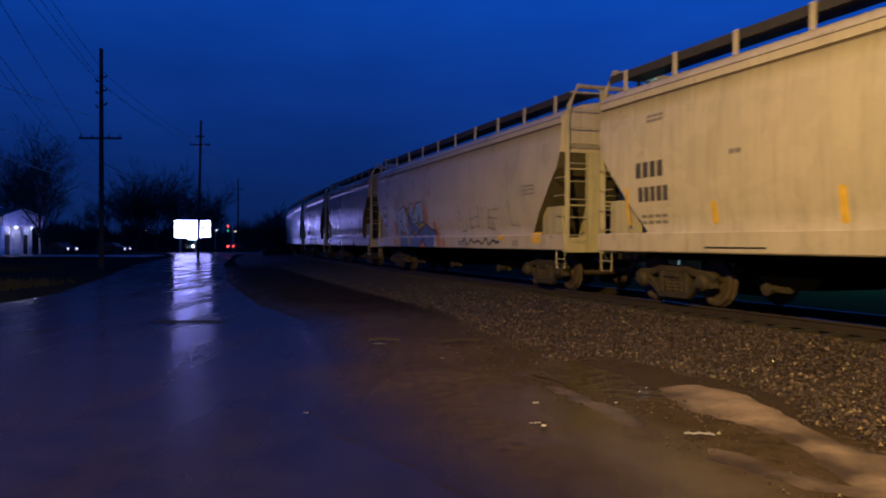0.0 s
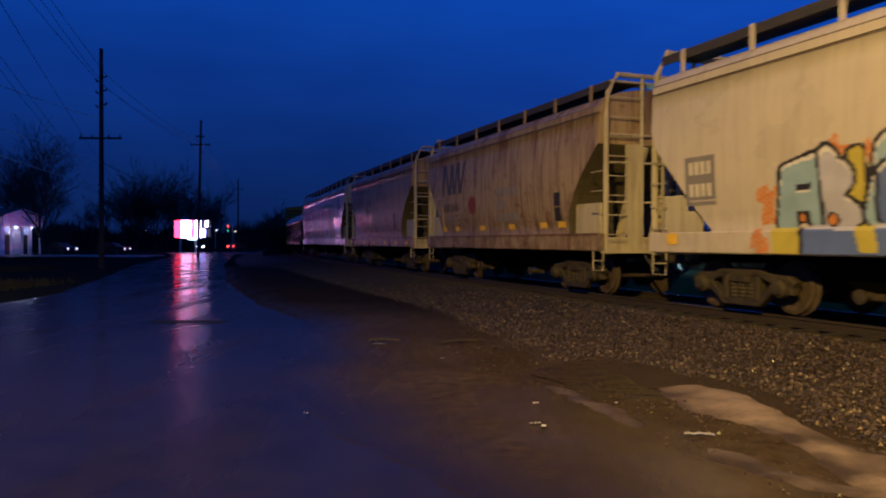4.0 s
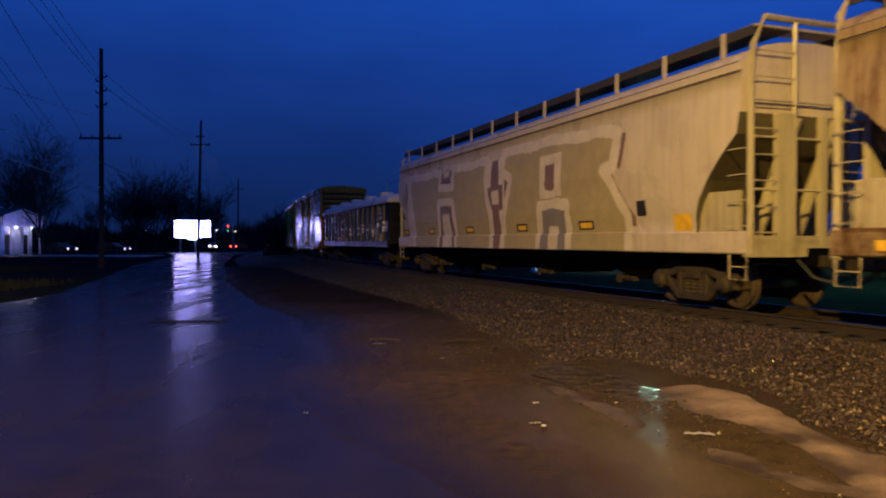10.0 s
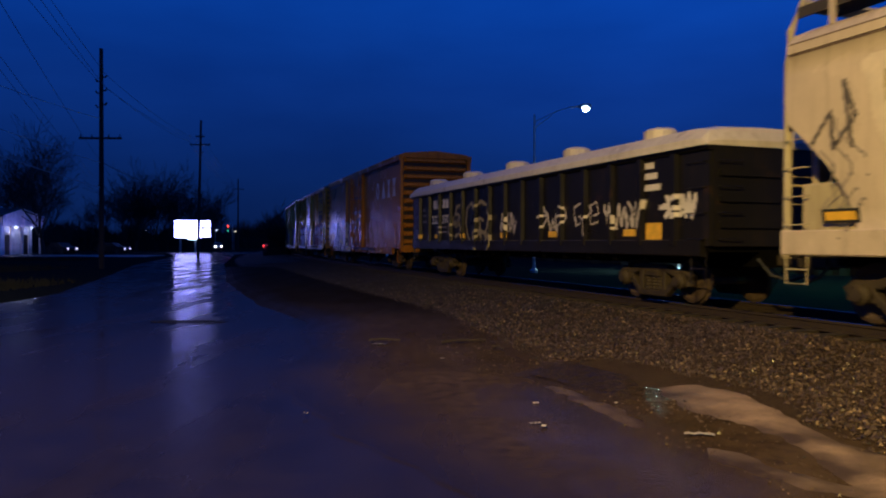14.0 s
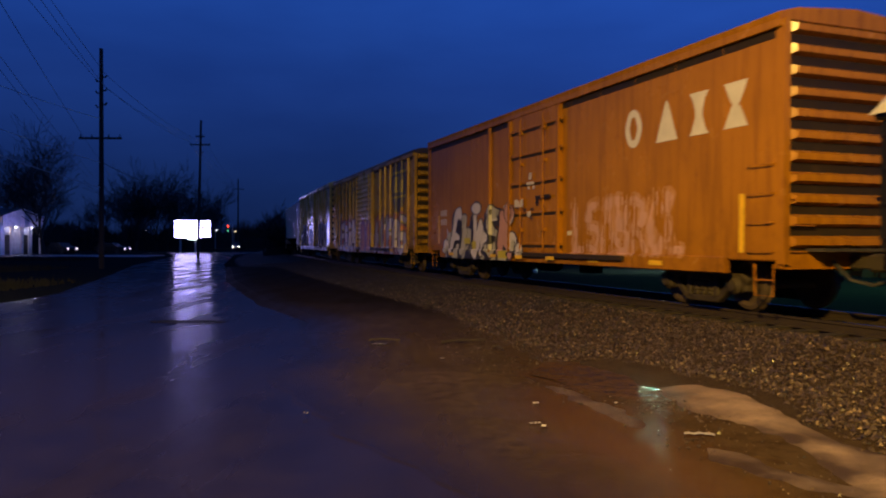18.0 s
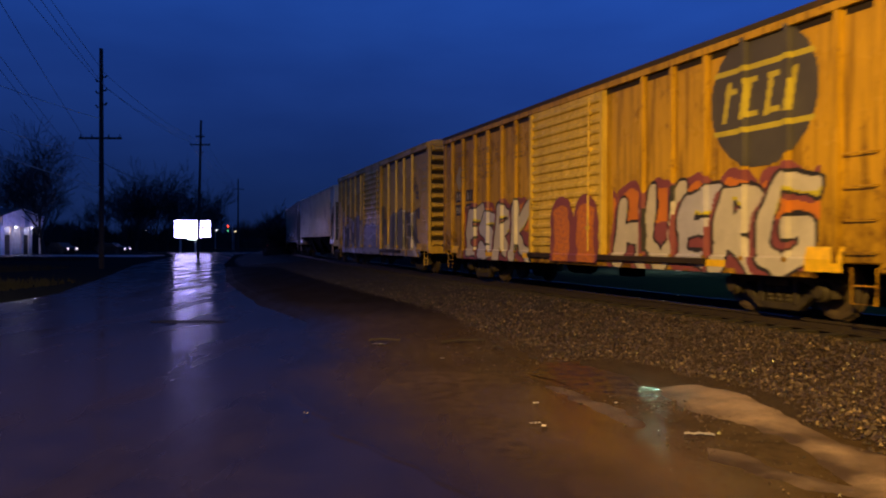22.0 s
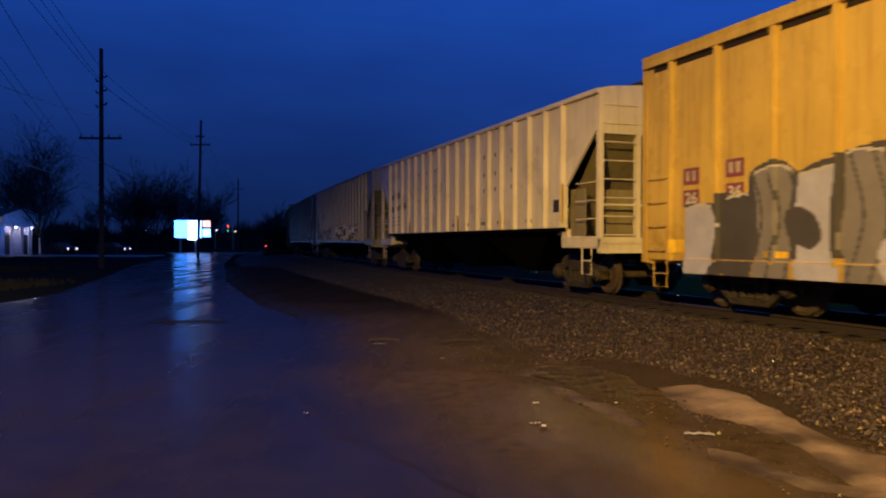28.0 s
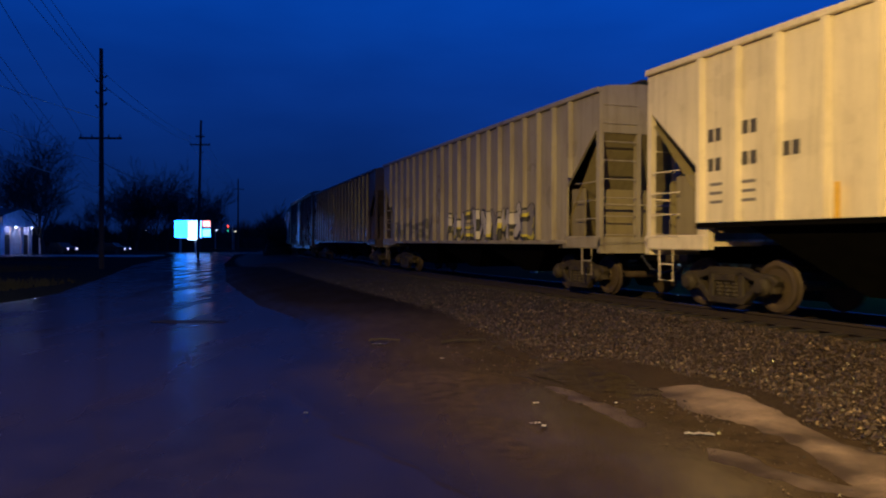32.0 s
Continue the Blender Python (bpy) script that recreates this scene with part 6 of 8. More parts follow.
R, L = 171.4, 188.8
c, h, surf = post_hopper("dull grey-buff hopper car with graffiti along the bottom", R, L, P["grey"], P["buff_end_shaded"], 20, 1.2, 4.52, 1.4, 3.75, 2.47, True, 3, 1.2)
a = lambda s: -at(R, L, s)
sprayed(c, surf, a(181), a(174.2), 1.24, 2.5, (inks("black", "slate", "acid", "char", "silver"), wild(a(180.6), a(174.6), 1.35, 2.1, 9, 4, 0.1, [5, 5, 2], 1, (0, 0), 1, 3)), "silver and yellow graffiti with black outlines")
sprayed(c, surf, a(187), a(182), 1.24, 2.3, (inks("slate", "char"), wild(a(186.8), a(182.6), 1.35, 2.0, 7, 1, 0.07, [2, 2], 1, (0, 0), 1, 2)), "faded grey graffiti")
R, L = 190.2, 209.0
post_hopper("dark brown hopper car with side posts", R, L, P["dark"], P["dark"], 18, 1.2, 4.5, 1.4, 3.75, 2.47, True)
R, L = 210.5, 227.5
box_car("dark box car near the end of the view", R, L, P["dark"], P["dark"], P["roof_dark"], [at(R, L, 211.5 + i * 1.1) for i in range(6)] + [at(R, L, 221.5 + i * 1.1) for i in range(6)], (at(R, L, 217.8), at(R, L, 220.6)), "corrugated", 4.7, 0.9)
R, L = 229.2, 246.6
smooth_hopper("grey covered hopper car far up the line", R, L, P["grey"], P["end"], 3, 1.6)
R, L = 248.2, 265.6
smooth_hopper("cream covered hopper car far up the line", R, L, P["cream"], P["end"], 3, 1.6)


# ---- street lamps ----
def street_lamp(label, foot, top, arm, colour, power, lens_glow, z0=-0.03, group="street lamps", r=0.15, cutoff=0, fade=0.2):
    """A pole at foot with an arm by the vector arm, and a cobra head at height top."""
    x, y = foot
    lamp = thing("street_lamp", label, "street lamp", group, at=pose(x, y, z0))
    h = top - z0
    bm = B()
    tube(bm, [(0, 0, 0), (0, 0, h * 0.5), (0, 0, h - 0.35)], 0.09, 10, 0.05)
    lathe(bm, [(0.2, 0), (0.2, 0.12), (0.12, 0.25), (0.1, 0.26)], "z", 10)
    part("pole", bm, M["galv"], lamp)
    ax, ay = arm
    bm = B()
    tube(bm, [(0, 0, h - 0.75), (ax * 0.5, ay * 0.5, h - 0.22), (ax * 0.8, ay * 0.8, h - 0.02), (ax, ay, h)], 0.03, 6)
    tube(bm, [(0, 0, h - 1.1), (ax * 0.4, ay * 0.4, h - 0.4)], 0.02, 5)
    part("arm", bm, M["galv"], lamp)
    n = Vector((ax, ay, 0)).normalized()
    bm = B()
    lathe(bm, [(0.04, -0.1), (0.10, 0.0), (0.14, 0.2), (0.14, 0.5), (0.06, 0.64)], "x", 12)
    hd = part("head", bm, M["galv"], lamp)
    hd.matrix_basis = Matrix.Translation((ax, ay, h)) @ pose(0, 0, 0, 0, 0, math.degrees(math.atan2(ay, ax)))
    bm = B()
    lathe(bm, [(0.02, -r), (r * 0.7, -r * 0.8), (r, -r * 0.3), (r, 0.0), (r * 0.6, r * 0.3)], "z", 16)
    ln = part("lens", bm, glow("lamp_lens", colour, lens_glow), lamp, "glowing lens")
    p = Vector((ax, ay, h - 0.1)) + n * 0.35
    ln.location = p
    ld = bpy.data.lights.new("lamp_light", "SPOT" if cutoff else "POINT")
    if cutoff:   # the reflector throws little light near the horizontal
        ld.spot_size, ld.spot_blend = math.radians(cutoff), fade
    ld.energy, ld.color, ld.shadow_soft_size = power, colour, 0.18
    lo = new("lamp_light", ld)
    lo.parent = lamp
    lo.location = p - Vector((0, 0, r + 0.2))
    return lamp


SODIUM, MERCURY = (1.0, 0.65, 0.155), (0.26, 1.0, 0.44)
street_lamp("tall sodium street lamp by the road, lit orange", (-6.9, -8.1), 11.5, (1.8, 1.0), SODIUM, 30000, 60, group="", cutoff=171, fade=0.3)
street_lamp("mercury street lamp behind the tracks, lit greenish white", (5.0, 41.0), 9.0, (2.35, -0.6), (0.75, 1.0, 0.9), 60, 25, r=0.2, cutoff=130)
street_lamp("far mercury street lamp behind the tracks, lit greenish white", (-6.3, 84.0), 9.0, (2.9, -0.7), (0.75, 1.0, 0.9), 60, 25, r=0.24, cutoff=130)
street_lamp("mercury street lamp beside the line, lit greenish white", (20.5, 1.0), 9.0, (-2.4, -0.7), MERCURY, 2400, 30, cutoff=140)
street_lamp("low mercury yard lamp behind the tracks, lit greenish white", (13.9, 43.9), 3.6, (-1.2, -1.0), (0.6, 1.0, 0.82), 500, 350, r=0.22, cutoff=140)
# unseen lamp, added and placed for glints on rails and puddle
street_lamp("unseen far low lamp added behind the tracks for greenish glints", (22.8, 76.5), 4.6, (-1.2, -1.0), (0.6, 1.0, 0.82), 500, 350, r=0.25, cutoff=140)
# unseen lamp, added to green the ground that shows under the cars
street_lamp("unseen mercury lamp added across the tracks to light the ground green", (22.0, 26.0), 8.0, (-2.2, -0.7), MERCURY, 2300, 30, cutoff=140)


# ---- the digital sign; turning prisms are made up for its page changes ----
PRISMS = []
SIGN_AT = pose(-38.3, 112.0, 0.0, 0, 0, 4)
sign = thing("billboard", "bright digital billboard on two posts, its page changes made by turning prisms", "billboard", at=SIGN_AT)
for x in (-1.2, 1.0):
    bm = B()
    box(bm, x - 0.12, x + 0.12, 0.25, 0.5, -0.04, 2.3, 0.02)
    part("post", bm, M["galv"], sign)
bm = B()
for x0, x1, z0, z1 in ((-2.05, 2.02, 2.12, 2.2), (-2.05, 2.02, 4.80, 4.88), (-2.05, -1.98, 2.2, 4.80), (1.96, 2.02, 2.2, 4.80), (2.1, 3.36, 4.78, 4.86), (2.1, 3.36, 2.28, 2.36), (3.29, 3.36, 2.36, 4.78), (2.1, 2.15, 2.36, 4.78), (2.15, 3.29, 3.52, 3.86)):
    box(bm, x0, x1, 0.0, 0.5, z0, z1, 0.01)
box(bm, -2.05, 3.36, 0.52, 0.58, 2.2, 4.80)
part("frame", bm, M["black"], sign)
PAGES = {"white": (0.36, 0.34, 1.0), "rose": (1.0, 0.025, 0.07), "blush": (1.0, 0.45, 0.8), "cyan": (0.03, 0.22, 1.0), "ice": (0.12, 0.32, 1.0), "blue": (0.08, 0.35, 1.0), "dim": (0.18, 0.16, 0.28), "red": (1.0, 0.32, 0.3)}
SHINE = {"white": 26, "rose": 10, "blush": 20, "cyan": 13, "ice": 14, "blue": 12, "dim": 0.4, "red": 4}
GLOW = {k: glow("page_" + k, c, SHINE[k]) for k, c in PAGES.items()}


def prism(x, w, z0, z1, pages):
    """A three-sided upright prism whose sides carry the three pages."""
    bm = B()
    ap, hw = w / (2 * math.sqrt(3)), w / 2
    tri = [Vector((hw, -ap, 0)), Vector((0, 2 * ap, 0)), Vector((-hw, -ap, 0))]
    lo = [bm.verts.new(v + Vector((0, 0, z0))) for v in tri]
    hi = [bm.verts.new(v + Vector((0, 0, z1))) for v in tri]
    for k, (i, j) in enumerate(((2, 0), (0, 1), (1, 2))):
        bm.faces.new((lo[i], lo[j], hi[j], hi[i])).material_index = k
    bm.faces.new(lo[::-1])
    bm.faces.new(hi)
    bmesh.ops.recalc_face_normals(bm, faces=bm.faces)
    p = part("page_prism", bm, [GLOW[k] for k in pages], sign)
    p.location = (x, 0.18, 0)
    PRISMS.append((p, x))


for i, (b, d) in enumerate((("rose", "cyan"), ("rose", "cyan"), ("blush", "cyan"), ("blush", "cyan"), ("blush", "ice"), ("rose", "ice"), ("blush", "ice"), ("white", "ice"))):
    prism(-1.98 + 0.4925 * (i + 0.5), 0.48, 2.22, 4.78, ("white", b, d))
for i in range(3):
    prism(2.15 + 0.38 * (i + 0.5), 0.37, 3.88, 4.76, ("white", "blush" if i == 1 else "dim", "red"))
    prism(2.15 + 0.38 * (i + 0.5), 0.37, 2.38, 3.50, ("white", "white" if i == 0 else "dim", "blue"))
bm = B()
box(bm, -0.1, 1.5, 0.02, 0.4, 1.9, 2.1, 0.02)
part("lower_panel", bm, glow("small_panel", (0.7, 0.9, 1.0), 5), sign, "small lit panel")


def billboard_pages():
    """The pages turn three times in the clip; the corners of a prism stay inside the frame."""
    for p, x in PRISMS:
        rows = [(0.0, 0), (0.2, 0), (0.25, -60), (0.3, -120), (8.1, -120), (8.2, -60), (8.3, 0), (24.1, 0), (24.2, 60), (24.3, 120), (32.0, 120)]
        walk(p, [(t, pose(x, 0.18, 0, 0, 0, a)) for t, a in rows])


# ---- wet shoulder, silt, puddles and gravel beside the road ----
def lie(px, py):
    """A place on the ground from its bearing and dip as the standing eye sees it, in thousandths."""
    d = 1.63 / (py / 1000.0)
    return (px / 1000.0 * d, d)


def patch(name, rim, z, mat, rough_edge=0.06, seed=1, step=0.12):
    """A flat, ragged-edged sheet inside a rim of places."""
    rng = random.Random(seed)
    pts = []
    for (x0, y0), (x1, y1) in zip(rim, rim[1:] + rim[:1]):
        n = max(1, int(math.hypot(x1 - x0, y1 - y0) / step))
        for i in range(n):
            t = i / n
            pts.append((x0 + (x1 - x0) * t + rng.gauss(0, rough_edge), y0 + (y1 - y0) * t + rng.gauss(0, rough_edge)))
    bm = B()
    f = bm.faces.new([bm.verts.new((x, y, z)) for x, y in pts])
    bmesh.ops.triangulate(bm, faces=[f])
    for f in bm.faces:
        if f.normal.z < 0:
            f.normal_flip()
    return part(name, bm, mat)


WATER = [lie(106, 182), lie(140, 165), lie(209, 163), lie(262, 171), lie(300, 180), lie(330, 197), lie(312, 213), lie(262, 214), lie(202, 206), lie(145, 194)]
# where a film of water stands on the mud
FILM = [lie(80, 205), lie(125, 196), lie(180, 208), lie(225, 226), lie(262, 246), lie(330, 275), lie(391, 305), lie(450, 345), lie(420, 372), lie(304, 372), lie(230, 320), lie(150, 275), lie(105, 238)]


def inside(px, py, rim):
    """How far places lie inside a rim (negative: outside)."""
    d, odd = np.full(px.shape, 1e9), np.zeros(px.shape, bool)
    for (x0, y0), (x1, y1) in zip(rim, rim[1:] + rim[:1]):
        vx, vy = x1 - x0, y1 - y0
        t = np.clip(((px - x0) * vx + (py - y0) * vy) / (vx * vx + vy * vy + 1e-9), 0, 1)
        d = np.minimum(d, np.hypot(px - x0 - t * vx, py - y0 - t * vy))
        odd ^= ((y0 > py) != (y1 > py)) & (px < vx * (py - y0) / (vy + 1e-12) + x0)
    return np.where(odd, d, -d)


def rolling(x, y):
    """Low lumps of the mud."""
    return 0.010 * noise.noise((x * 0.9, y * 0.6, 0.0)) + 0.006 * noise.noise((x * 3.1, y * 2.2, 4.0)) + 0.003 * noise.noise((x * 11, y * 8, 7.0))


rows_y = np.concatenate([np.arange(2.0, 14.0, 0.075), np.arange(14.0, 46.1, 0.4)])
COLS = 88
grid_x, grid_y = [], []
for y in rows_y:
    b = float(np.interp(y, RIGHT_Y, RIGHT_X))
    best = min(np.arange(-2, 60, 0.5), key=lambda s: abs(line(s, -4.6)[1] - y))
    toe = line(best, -4.6)[0] + 0.6
    over = float(np.interp(y, [9, 15], [2.4, 0.25]))   # how far the mud has washed over the asphalt
    k = (0.30 * noise.noise((y * 0.5, 3.0, 1.0)) + 0.12 * noise.noise((y * 2.3, 8.0, 1.0))) * min(1.0, over)
    grid_x.append([b - over + k + (toe - b + over - k) * i / COLS for i in range(COLS + 1)])
    grid_y.append([y] * (COLS + 1))
GX, GY = np.array(grid_x), np.array(grid_y)
ragged = np.array([[0.10 * noise.noise((x * 2.1, y * 1.5, 3.0)) + 0.05 * noise.noise((x * 6.1, y * 4.5, 5.0)) for x, y in zip(a_, b_)] for a_, b_ in zip(grid_x, grid_y)])
basin = np.clip((inside(GX, GY, WATER) + ragged) / 0.25, -1, 1)
filmed = np.clip((inside(GX, GY, FILM) + 2.5 * ragged) / 0.9 + 0.45, 0, 1)


def road_top(x, y):
    return 0.012 * noise.noise((x * 0.25, y * 0.25, 1.0)) + 0.004 * noise.noise((x * 1.3, y * 1.3, 4.0))


POOL = 0.030   # level of the standing water
bm, prev = B(), None
washed = bm.verts.layers.float.new("washed")   # how much mud lies on the asphalt
film = bm.verts.layers.float.new("film")       # how much water stands on it
bank = bm.verts.layers.float.new("bank")       # the dark bank up the line, lamp falloff put into its colour
for j in range(len(rows_y)):
    row = []
    for i in range(COLS + 1):
        x, y = GX[j, i], GY[j, i]
        u = i / COLS * 44
        far = min(1.0, max(0.0, (y - 11.0) / 5.0))
        edge = min(1.0, max(0.0, (u - 4 * (1 - far)) / (18.0 - 14 * far))) ** 1.3
        z = (road_top(x, y) + 0.007) * (1 - edge) + (0.034 + 0.6 * rolling(x, y) * (1 - 0.85 * filmed[j, i]) + 0.05 * far) * edge
        wet = max(0.0, min(1.0, basin[j, i] + 0.5))
        z = z * (1 - wet) + (POOL - 0.008 * basin[j, i]) * wet
        v = bm.verts.new((x, y, z if i else z - 0.03))
        v[washed] = min(1.0, max(0.0, (u - 1.0) / 16.0 + 0.10 * noise.noise((x * 1.2, y * 0.8, 9.0)))) if i else 0.0
        v[film] = max(filmed[j, i], 0.7 * wet)
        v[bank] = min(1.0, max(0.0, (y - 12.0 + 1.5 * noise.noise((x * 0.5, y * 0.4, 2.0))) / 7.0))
        row.append(v)
    if prev:
        for i in range(COLS):
            bm.faces.new((prev[i], prev[i + 1], row[i + 1], row[i]))
    prev = row


def washed_mud():
    """Mud that thins out over the wet asphalt, filmed with water in places, darkened up the line for lamp falloff."""
    m = M["mud"]
    n, l = m.node_tree.nodes, m.node_tree.links
    b = n["Principled BSDF"]
    brown = b.inputs["Base Color"].links[0].from_socket

    def layer(k):
        q = n.new("ShaderNodeAttribute")
        q.attribute_name = k
        return q.outputs["Fac"]
    wash, wet, falloff_dark = layer("washed"), layer("film"), layer("bank")
    c = blend(n, l, between(n, l, wet, 0.0, 1.0, 0.0, 0.55), brown, (0.022, 0.013, 0.0055))
    c = blend(n, l, between(n, l, wash, 0.02, 0.95), (0.0135, 0.009, 0.0085), c)
    c = blend(n, l, between(n, l, falloff_dark, 0.0, 1.0, 0.0, 0.9), c, (0.012, 0.0095, 0.007))
    l.new(c, b.inputs["Base Color"])
    l.new(blend(n, l, wet, (0.64, 0.57, 0.55), (1.0, 0.98, 0.95)), b.inputs["Specular Tint"])

    def times(p, q):
        t = n.new("ShaderNodeMath")
        t.operation = "MULTIPLY"
        l.new(p, t.inputs[0])
        l.new(q, t.inputs[1])
        return t.outputs[0]

    def plus(p, q):
        t = n.new("ShaderNodeMath")
        l.new(p, t.inputs[0])
        l.new(q, t.inputs[1])
        return t.outputs[0]
    dry_land = between(n, l, falloff_dark, 0.0, 1.0, 1.0, 0.1)
    l.new(times(plus(between(n, l, wash, 0.1, 0.7, 0.34, 0.14), between(n, l, wet, 0.1, 1.0, 0.0, 1.1)), dry_land), b.inputs["Specular IOR Level"])
    grain = between(n, l, noise_fac(n, l, 0.8, 4, (1.6, 0.35, 1)), 0.35, 0.65, 0.15, 0.33)
    l.new(plus(times(grain, between(n, l, wet, 0.1, 1.0, 1.0, 0.32)), between(n, l, falloff_dark, 0.0, 1.0, 0.0, 0.4)), b.inputs["Roughness"])
    dull, mixed = n.new("ShaderNodeBsdfDiffuse"), n.new("ShaderNodeMixShader")
    l.new(c, dull.inputs["Color"])
    l.new(times(between(n, l, wash, 0.1, 0.7, 0.25, 0.6), between(n, l, wet, 0.0, 0.8, 1.0, 0.08)), mixed.inputs[0])
    l.new(b.outputs[0], mixed.inputs[1])
    l.new(dull.outputs[0], mixed.inputs[2])
    l.new(mixed.outputs[0], n["Material Output"].inputs["Surface"])


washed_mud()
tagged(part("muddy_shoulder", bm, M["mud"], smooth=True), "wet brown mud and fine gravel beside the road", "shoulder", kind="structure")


def mound(name, rim, mat, rise, base, cell=0.07, slope=0.09):
    """A low drift of fine stuff: thin at its rim, uneven on top."""
    xs_, ys_ = [p[0] for p in rim], [p[1] for p in rim]
    gx = np.arange(min(xs_) - 0.2, max(xs_) + 0.2, cell)
    gy = np.arange(min(ys_) - 0.2, max(ys_) + 0.2, cell)
    X, Y = np.meshgrid(gx, gy)
    D = inside(X, Y, rim)
    bm, vs = B(), {}
    thick = bm.verts.layers.float.new("thick")

    def v(j, i):
        if (j, i) not in vs:
            x, y = float(X[j, i]), float(Y[j, i])
            d = float(D[j, i]) + 0.08 * noise.noise((x * 5, y * 4, 2.0)) + 0.14 * noise.noise((x * 1.6, y * 1.2, 5.0))
            vs[j, i] = bm.verts.new((x, y, base + max(-0.02, min(rise, d * slope)) + 0.004 * noise.noise((x * 4, y * 3, 1.0))))
            vs[j, i][thick] = d
        return vs[j, i]
    for j in range(len(gy) - 1):
        for i in range(len(gx) - 1):
            if D[j, i] > -0.15:
                bm.faces.new((v(j, i), v(j, i + 1), v(j + 1, i + 1), v(j + 1, i)))
    return part(name, bm, mat, smooth=True)


def thinning(m, under, lo, hi):
    """Fine stuff that lies thinner towards its rim, so that the wet ground shows through."""
    n, l = m.node_tree.nodes, m.node_tree.links
    b = n["Principled BSDF"]
    q = n.new("ShaderNodeAttribute")
    q.attribute_name = "thick"
    k = n.new("ShaderNodeMath")
    l.new(q.outputs["Fac"], k.inputs[0])
    l.new(between(n, l, noise_fac(n, l, 2.2, 7, (0.8, 1.0, 1), 0.6), 0.3, 0.7, -0.3, 0.3), k.inputs[1])
    l.new(blend(n, l, between(n, l, k.outputs[0], lo, hi), under, b.inputs["Base Color"].links[0].from_socket), b.inputs["Base Color"])


thinning(M["silt"], (0.05, 0.032, 0.016), -0.12, 0.42)


def water_mat(name, colour, rough=0.04, ripple=0.25):
    m, n, l, b = material(name)
    b.inputs["Base Color"].default_value = (*colour, 1)
    b.inputs["Roughness"].default_value = rough
    b.inputs["IOR"].default_value = 1.33
    b.inputs["Specular IOR Level"].default_value = 0.3
    f = noise_fac(n, l, 5.0, 3)
    bumped(n, l, b, f, ripple, 0.03)
    return m


M["water"] = water_mat("muddy_water", (0.034, 0.022, 0.011), 0.06, 1.0)
M["ice"] = water_mat("standing_water", (0.05, 0.045, 0.045), 0.08, 0.1)
tagged(patch("puddle", [(x * 1.03, y + (0.3 if y > 8.4 else -0.25)) for x, y in WATER], POOL, M["water"], 0.03, 4, 0.3), "small dark puddle glinting beside the pale silt", "puddle")
SILT = [lie(292, 183), lie(347, 187), lie(391, 199), lie(439, 210), lie(470, 221), lie(494, 234), lie(481, 241), lie(501, 256), lie(536, 276), lie(566, 285), lie(610, 296), lie(640, 310), lie(640, 378), lie(590, 352), lie(535, 322), lie(479, 278), lie(413, 254), lie(369, 239), lie(330, 226), lie(310, 206)]
tagged(mound("silt_patch", SILT, M["silt"], 0.03, 0.038, 0.06, 0.07), "pale tongue of washed silt along the gravel", "silt")
SILT2 = [lie(130, 193), lie(175, 203), lie(230, 226), lie(270, 245), lie(262, 251), lie(215, 236), lie(165, 212)]
SILT3 = [lie(355, 280), lie(405, 290), lie(461, 310), lie(523, 326), lie(600, 340), lie(600, 352), lie(523, 342), lie(435, 322), lie(378, 298)]
M["silt_wet"] = earth("wet_silt", (0.14, 0.098, 0.066), (0.17, 0.12, 0.083), (0.10, 0.07, 0.046), 0.5, 1.6, 0.3, 0.02, 0.2)
thinning(M["silt_wet"], (0.036, 0.023, 0.0115), -0.08, 0.35)
for rim in (SILT2, SILT3):
    tagged(mound("silt_bar", rim, M["silt_wet"], 0.008, 0.032, 0.05), "wet silt bar at the edge of the puddle", "silt", "silt bars")
for i, (x, y, w, d) in enumerate(((72, 132, 0.75, 0.5), (-124, 66.7, 0.9, 0.5), (-196, 62, 1.3, 0.8), (-184, 67, 0.8, 0.4), (-86, 106, 0.35, 0.2))):
    cx, cy = lie(x, y)
    rim = [(cx + w * math.cos(k * 0.7) * (0.8 + 0.25 * math.sin(3 * k + i)), cy + d * math.sin(k * 0.7)) for k in range(9)]
    tagged(patch("small_puddle", rim, 0.045, M["ice"] if i else M["silt"], 0.04, 10 + i), "small pale puddle on the gravel", "puddle", "small puddles")

# loose stones of the bed
rng = np.random.default_rng(5)
N = 105000
ss = 0.5 + 53 * rng.random(N) ** 1.45
oo = rng.choice([0, 1], N, p=[0.86, 0.14])
off = np.where(oo == 0, -1.1 - (4.15 + 0.35 * np.sin(ss * 1.1) + 0.2 * np.sin(ss * 3.7)) * rng.random(N) ** 1.15 - 0.22 * np.abs(rng.normal(0, 1, N)), -0.6 + 1.2 * rng.random(N))
few = rng.random(N) < 0.035   # strays on the mud
off = np.where(few, -5.2 - 1.4 * rng.random(N) ** 1.5, off)
aa = np.interp(ss, _s, _h)
cx = np.interp(ss, _s, _x) + off * np.cos(aa)
cy = np.interp(ss, _s, _y) - off * np.sin(aa)
cz = np.interp(np.maximum(off, -5.2), [o for o, z in BED], [z for o, z in BED])
dry = (inside(cx, cy, WATER) < -0.06) & ((inside(cx, cy, SILT) < 0.03) | (rng.random(N) < 0.06))   # none in the puddle, few on the silt
cx, cy, cz, few = cx[dry], cy[dry], cz[dry], few[dry]
N = len(cx)
r = (0.009 + 0.023 * rng.random(N) ** 1.9) * np.where(few, 0.6, 1.0)
octa = np.array([(1, 0, 0), (0, 1, 0), (-1, 0, 0), (0, -1, 0), (0, 0, 1), (0, 0, -1)], float)
